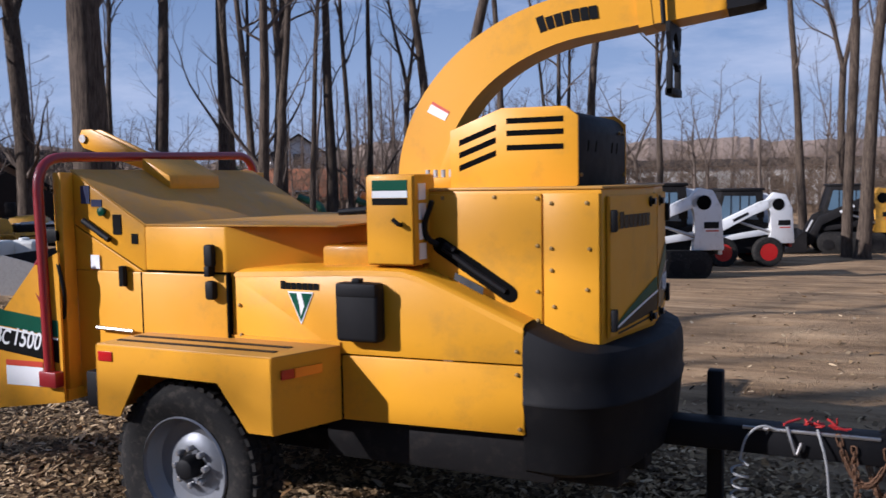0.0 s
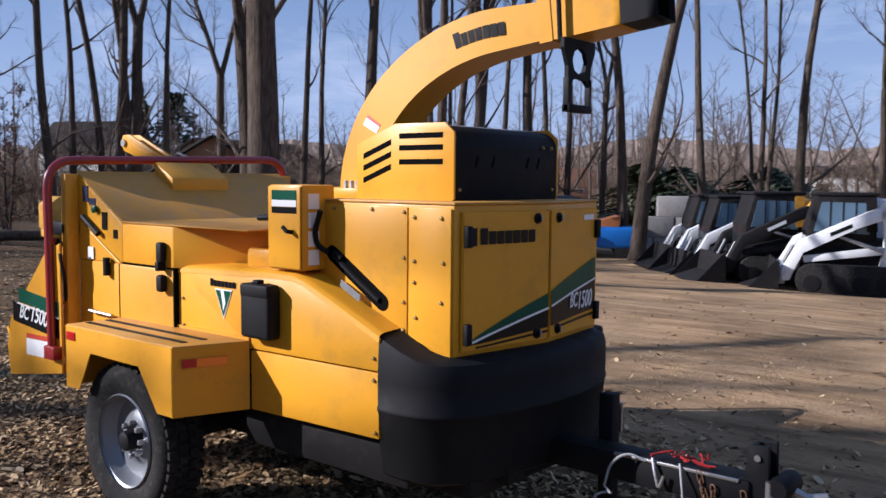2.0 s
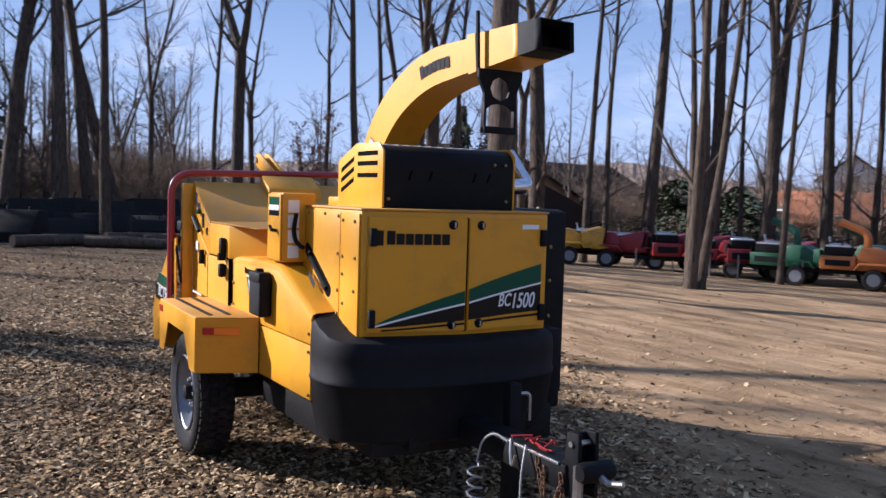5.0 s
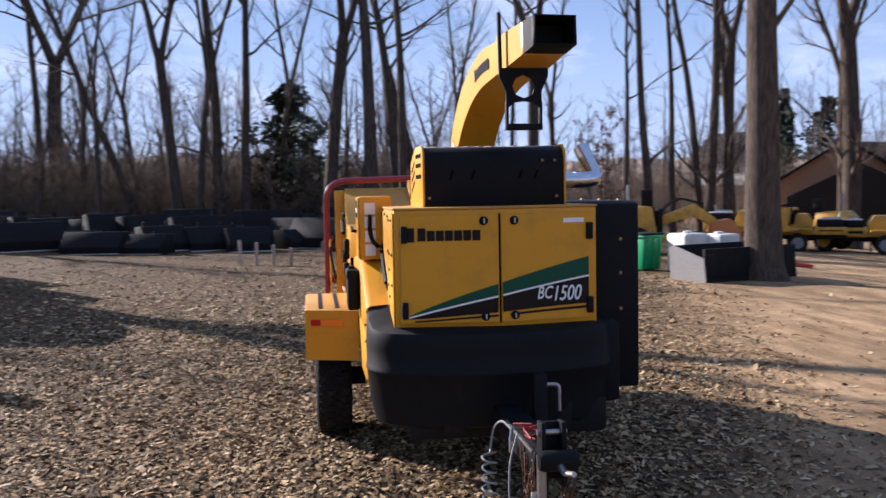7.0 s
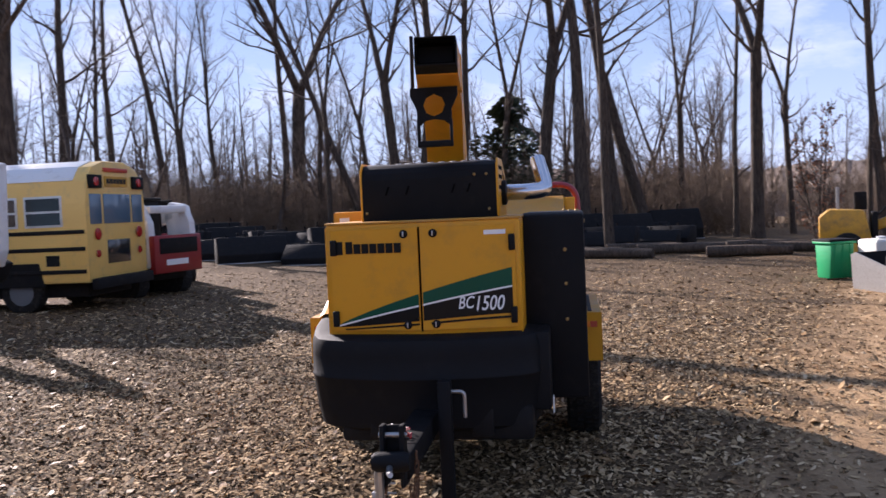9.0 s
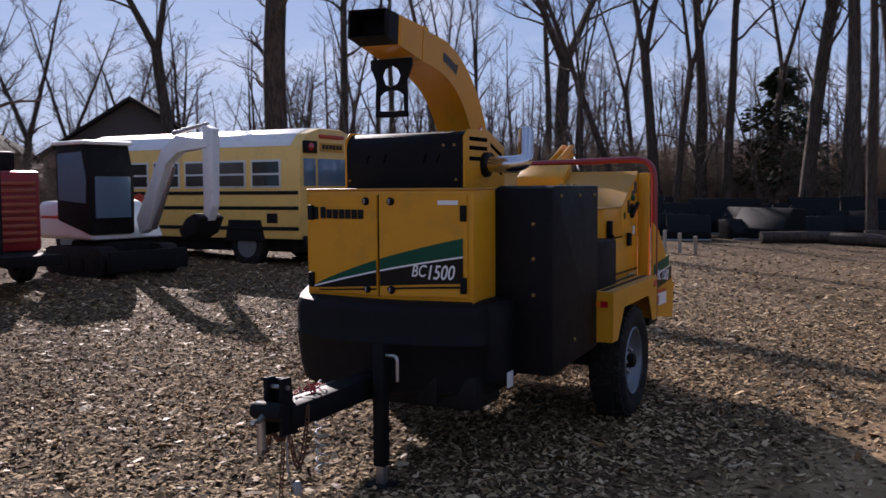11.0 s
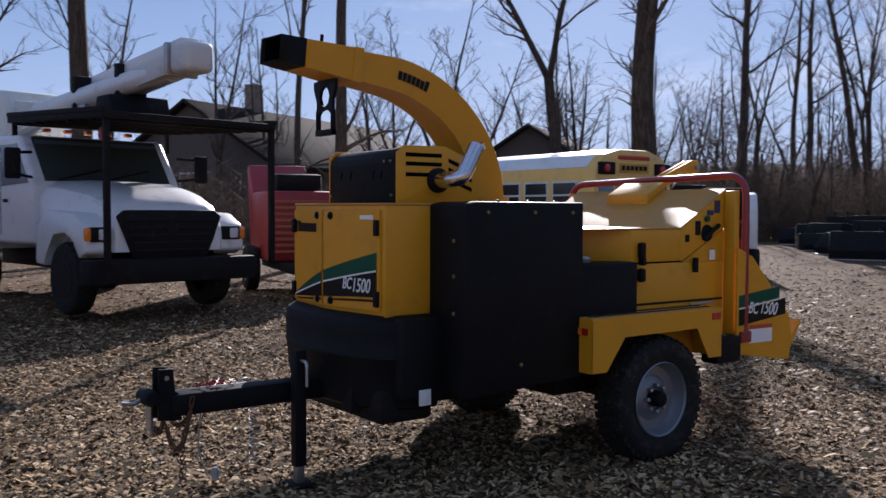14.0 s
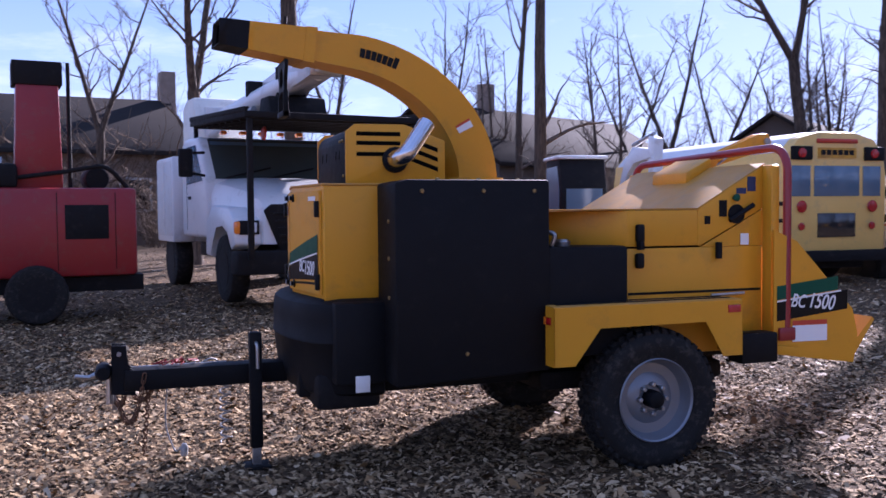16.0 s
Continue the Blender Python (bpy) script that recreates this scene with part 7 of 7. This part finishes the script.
part("boom_rest", prism([(-1.55, 2.55), (-1.45, 2.86), (-1.05, 2.86), (-0.95, 2.55)], -0.30, 0.55, "y", 0.03), MUD_BLACK, rack, "dark boom saddle")
part("saddle_lamp", lathe([(0.09, -0.33), (0.10, -0.30), (0.02, -0.29)], (-1.25, 0, 2.34), "y", 12), DECAL_RED, rack, "red marker disc")
turret = part("turret", prism([(-4.5, 1.15), (-4.5, 3.0), (-4.25, 3.12), (-3.75, 3.12), (-3.55, 2.7), (-3.55, 1.15)], -0.75, 0.15, "y", 0.06), TOTE, tk, "cream boom turret")
part("turret_plate", box((-3.56, -0.60, 2.45), (-3.50, 0.02, 2.95), 0.02), WHITE_DULL, turret)
boom = part("boom", tube([(-3.9, -0.30, 2.72), (-1.6, -0.05, 2.98), (-0.2, 0.12, 3.12)], [0.17, 0.155, 0.15], 10), WHITE, tk, "long white insulated boom")
part("boom_sleeve", prism([(-1.9, 2.83), (-1.9, 3.10), (0.05, 3.30), (0.05, 3.02)], -0.06, 0.28, "y", 0.03), WHITE_DULL, boom, "grey boom sleeve")
part("upper_boom", prism([(-2.9, 3.02), (-2.9, 3.18), (0.35, 3.46), (0.35, 3.26)], -0.02, 0.24, "y", 0.03), WHITE, boom, "folded upper boom")
part("boom_head", box((0.10, -0.06, 3.02), (0.55, 0.34, 3.40), 0.08, seg=3), WHITE_DULL, boom, "boom head casting")
part("boom_collar", box((0.02, -0.09, 3.00), (0.10, 0.36, 3.42), 0.02), STEEL, boom)
part("boom_clamp", box((-2.35, -0.26, 2.76), (-2.22, 0.20, 3.22), 0.02), MUD_BLACK, boom, "black boom clamp")
part("boom_clamp", box((-1.30, -0.12, 2.84), (-1.17, 0.30, 3.30), 0.02), MUD_BLACK, boom, "black boom clamp")
part("boom_cylinder", tube([(-3.4, -0.5, 2.45), (-1.6, -0.35, 2.72)], [0.08, 0.05], 12), STEEL, boom)


# ---------------------------------------------------------------- buildings beyond the yard
BRICK = material("orange_brick", (0.46, 0.235, 0.12), 0.85, vary=0.12, scale=3, bump=0.2, bump_scale=30)
ROOF_DARK = matt(material("dark_shingles", (0.028, 0.023, 0.02), 0.9, vary=0.2, scale=2, bump=0.3, bump_scale=20), 0.03)
ROOF_GREY = matt(material("grey_shingles", (0.034, 0.03, 0.028), 0.9, vary=0.2, scale=2, bump=0.3, bump_scale=20), 0.03)
SIDING = matt(material("beige_siding", (0.13, 0.11, 0.095), 0.8, vary=0.1, scale=2, stretch=(1, 1, 8)), 0.03)
ROOF_ORANGE = matt(material("orange_tiles", (0.40, 0.17, 0.09), 0.9, vary=0.2, scale=2, bump=0.3, bump_scale=20), 0.03)
VINES = matt(material("vine_brown_stone", (0.27, 0.21, 0.165), 0.9, vary=0.4, scale=3, bump=0.6, bump_scale=12), 0.03)
SHED_WHITE = material("white_metal_siding", (0.68, 0.67, 0.64), 0.6, vary=0.06, scale=1)


def house(x, y, deg, w, d, eave, ridge_h, wall, roof, label, chimney=None, windows=3, z=0.0, vines=False):
    """Gabled house: w along its ridge, d across."""
    h = thing("house", label, "house", Matrix.Translation((x, y, z)) @ Matrix.Rotation(radians(deg), 4, "Z"))
    part("wall", prism([(-d / 2, 0), (d / 2, 0), (d / 2, eave), (0, ridge_h - 0.12), (-d / 2, eave)], -w / 2, w / 2, "x"), wall, h, "", False)
    o = 0.45
    k = (ridge_h - eave) / (d / 2)
    for s in (-1, 1):
        rp = part("roof", prism([(0, ridge_h), (s * (d / 2 + o), eave - k * o), (s * (d / 2 + o), eave - k * o - 0.18), (0, ridge_h - 0.18)], -w / 2 - o, w / 2 + o, "x", 0.02), roof, h, "shingled roof slope")
        if chimney is not None and s > 0:
            part("chimney", box((chimney, -0.35, 0.0 if abs(chimney) > w / 2 else ridge_h - 1.2), (chimney + 0.6, 0.3, ridge_h + 1.2), 0.03), VINES, rp)
    for s in (-1, 1):
        for i in range(windows):
            cx = -w / 2 + w * (i + 0.5) / windows
            wn_ = part("window", box((cx - 0.6, s * d / 2 - 0.05, eave * 0.35), (cx + 0.6, s * d / 2 + 0.06, eave * 0.35 + 1.3), 0.02), WHITE_DULL, h, "white-framed window")
            part("pane", box((cx - 0.5, s * d / 2 - 0.06, eave * 0.35 + 0.1), (cx + 0.5, s * d / 2 + 0.075, eave * 0.35 + 1.2)), WINDOW, wn_, smooth=False)
        if wall is BRICK:
            continue
        wn_ = part("window", box((s * w / 2 - 0.06, -0.6, eave * 0.5), (s * w / 2 + 0.06, 0.6, eave * 0.5 + 1.3), 0.02), WHITE_DULL, h)
        part("pane", box((s * w / 2 - 0.075, -0.5, eave * 0.5 + 0.1), (s * w / 2 + 0.075, 0.5, eave * 0.5 + 1.2)), WINDOW, wn_, smooth=False)
    if vines:
        rv, wv = random.Random(61), Wood()
        for _ in range(420):
            xx = rv.uniform(-w / 2, w / 2)
            pts, rad = run(rv, Vector((xx, d / 2 + rv.uniform(0.05, 0.35), rv.uniform(0.0, eave))), Vector((rv.uniform(-0.7, 0.7), 0, rv.uniform(-0.6, 1))).normalized(), rv.uniform(0.8, 2.4), 0.028, 0.008, 7, 0.35, 0.0)
            for p in pts:
                p.y = max(p.y, d / 2 + 0.03)
            wv.limb(pts, rad, 3)
        o = new("vines", wv.mesh("vines", BRUSH))
        o.parent = h
    return h


brick_house = house(-44.0, 30.0, 150, 9, 7.4, 2.7, 5.0, BRICK, ROOF_DARK, "orange-brick gabled house with a dark porch roof", windows=3, z=-0.8)
part("porch_roof", prism([(-3.9, 0.0), (-3.9, 1.9), (-0.6, 3.6), (2.9, 1.9), (2.9, 0.0)], -8.2, -4.6, "x", 0.03), ROOF_DARK, brick_house, "dark porch roof")
house(-59.6, 45.3, 108, 14, 9.0, 3.3, 5.7, BRICK, ROOF_DARK, "orange-brick house with dark gabled roof", windows=3, z=-0.8)
house(-32.5, 48.0, 60, 9, 6.0, 1.6, 3.3, SIDING, ROOF_ORANGE, "small cream house with an orange tiled roof", windows=2, z=-0.6)
house(5.8, -34.5, 8, 9.6, 8.4, 3.9, 6.1, VINES, ROOF_GREY, "old gabled house overgrown with bare vines", -5.5, 3, z=0.2, vines=True)
house(-17.5, -38.0, 28, 16, 9, 3.6, 6.3, SIDING, ROOF_DARK, "beige house with long dark roof", 3.2, 4, z=0.2)
house(-31.0, -33.0, 35, 12, 8, 3.2, 5.8, SIDING, ROOF_GREY, "pale house with grey roof behind trees", None, 3, z=0.2)
house(-11.0, 78.0, 10, 26, 7, 3.4, 3.9, SHED_WHITE, ROOF_GREY, "long low white shed beyond the trees", None, 5, z=-0.7)
house(-69, 36, 25, 6, 5, 2.4, 4.6, SHED_WHITE, ROOF_GREY, "small white house on the far slope", None, 2, z=1.8)
house(-47, 67, 130, 6, 5, 2.4, 4.2, SHED_WHITE, ROOF_DARK, "small white house on the far slope", None, 2, z=2.0)
EVERGREEN = material("evergreen_needles", (0.040, 0.052, 0.022), 0.8, vary=0.35, scale=4, fine=30, island=0.3)


def evergreen(x, y, h, w, seed, label, cat="tree", bushy=False):
    t = thing("evergreen", label, cat, Matrix.Translation((x, y, ground_z(x, y))), "evergreens")
    rnd = random.Random(seed)
    part("trunk", tube([(0, 0, -0.1), (0, 0, h * 0.9)], [0.02 * h, 0.004 * h], 8), BARK, t)
    v, f = [], []
    for i in range(2600):
        z = h * (0.06 + 0.94 * rnd.random() ** 1.2)
        r = w * (math.sin(math.pi * min(0.97, 0.18 + 0.8 * z / h)) ** 0.8 if bushy else (1 - z / h) ** 0.7) * (0.3 + 0.7 * rnd.random() ** 0.7) * (0.8 + 0.3 * math.sin(z * 4.1 + seed) + 0.2 * math.sin(3 * z + 5 * seed))
        a = rnd.uniform(0, 6.28)
        r *= 0.75 + 0.3 * math.sin(2 * a + seed) + 0.2 * math.sin(5 * a + z)
        c = Vector((r * math.cos(a), r * math.sin(a), z - 0.12 * r))
        d = Vector((math.cos(a + rnd.uniform(-0.7, 0.7)), math.sin(a + rnd.uniform(-0.7, 0.7)), rnd.uniform(-0.5, 0.2))).normalized()
        s = d.cross(Vector((0, 0, 1))).normalized()
        L, W = rnd.uniform(0.16, 0.4), rnd.uniform(0.04, 0.1)
        k = len(v)
        v += [c - d * L * 0.3 - s * W, c + d * L * 0.3 - s * W * 1.2 + Vector((0, 0, 0.02 * h)), c + d * L, c + d * L * 0.3 + s * W * 1.2, c - d * L * 0.3 + s * W]
        f.append((k, k + 1, k + 2, k + 3, k + 4))
    me_ = bpy.data.meshes.new("crown")
    me_.from_pydata(v, [], f)
    me_.materials.append(EVERGREEN)
    o = new("crown", me_)
    o.parent = t
    return t


for i, (x, y, h, w) in enumerate(((-38.7, -2.1, 7.0, 3.4), (-58, 34, 9.5, 3.0), (-30, 31, 3.6, 4.2), (-25, 30, 3.2, 4.0), (-12.0, 29, 3.0, 3.4), (-9.5, 31.5, 3.0, 3.6), (-62, 40, 9.5, 3.4), (-15.5, 33, 3.2, 3.6))):
    evergreen(x, y, h, w * 0.8, i, "dark green evergreen among bare trees", bushy=i != 1)
LEAF_BROWN = material("beech_leaves", (0.24, 0.10, 0.04), 0.7, vary=0.3, scale=6, fine=30, island=0.35)
oak = thing("beech_sapling", "young beech still holding rusty brown leaves", "tree", Matrix.Translation((-22.5, 8.2, 0)))
tw_, cw_ = grow(5, 4.5, 0.06, 2, low=0.05, twigs=0.6, sides=6)
o = new("trunk", tw_.mesh("trunk", BARK)); o.parent = oak
o = new("crown", cw_.mesh("crown", TWIG)); o.parent = oak
rnl = random.Random(3)
bm = bmesh.new()
for i in range(900):
    p = Vector(cw_.v[rnl.randrange(len(cw_.v))]) + Vector((rnl.uniform(-0.1, 0.1), rnl.uniform(-0.1, 0.1), rnl.uniform(-0.1, 0.1)))
    u = Vector((rnl.uniform(-1, 1), rnl.uniform(-1, 1), rnl.uniform(-1, 1))).normalized()
    w = u.cross(Vector((0.3, 0.2, 1))).normalized()
    bm.faces.new([bm.verts.new(p + u * 0.07), bm.verts.new(p + w * 0.035), bm.verts.new(p - u * 0.05), bm.verts.new(p - w * 0.035)])
part("leaves", bm, LEAF_BROWN, oak, "rusty brown leaves", False)
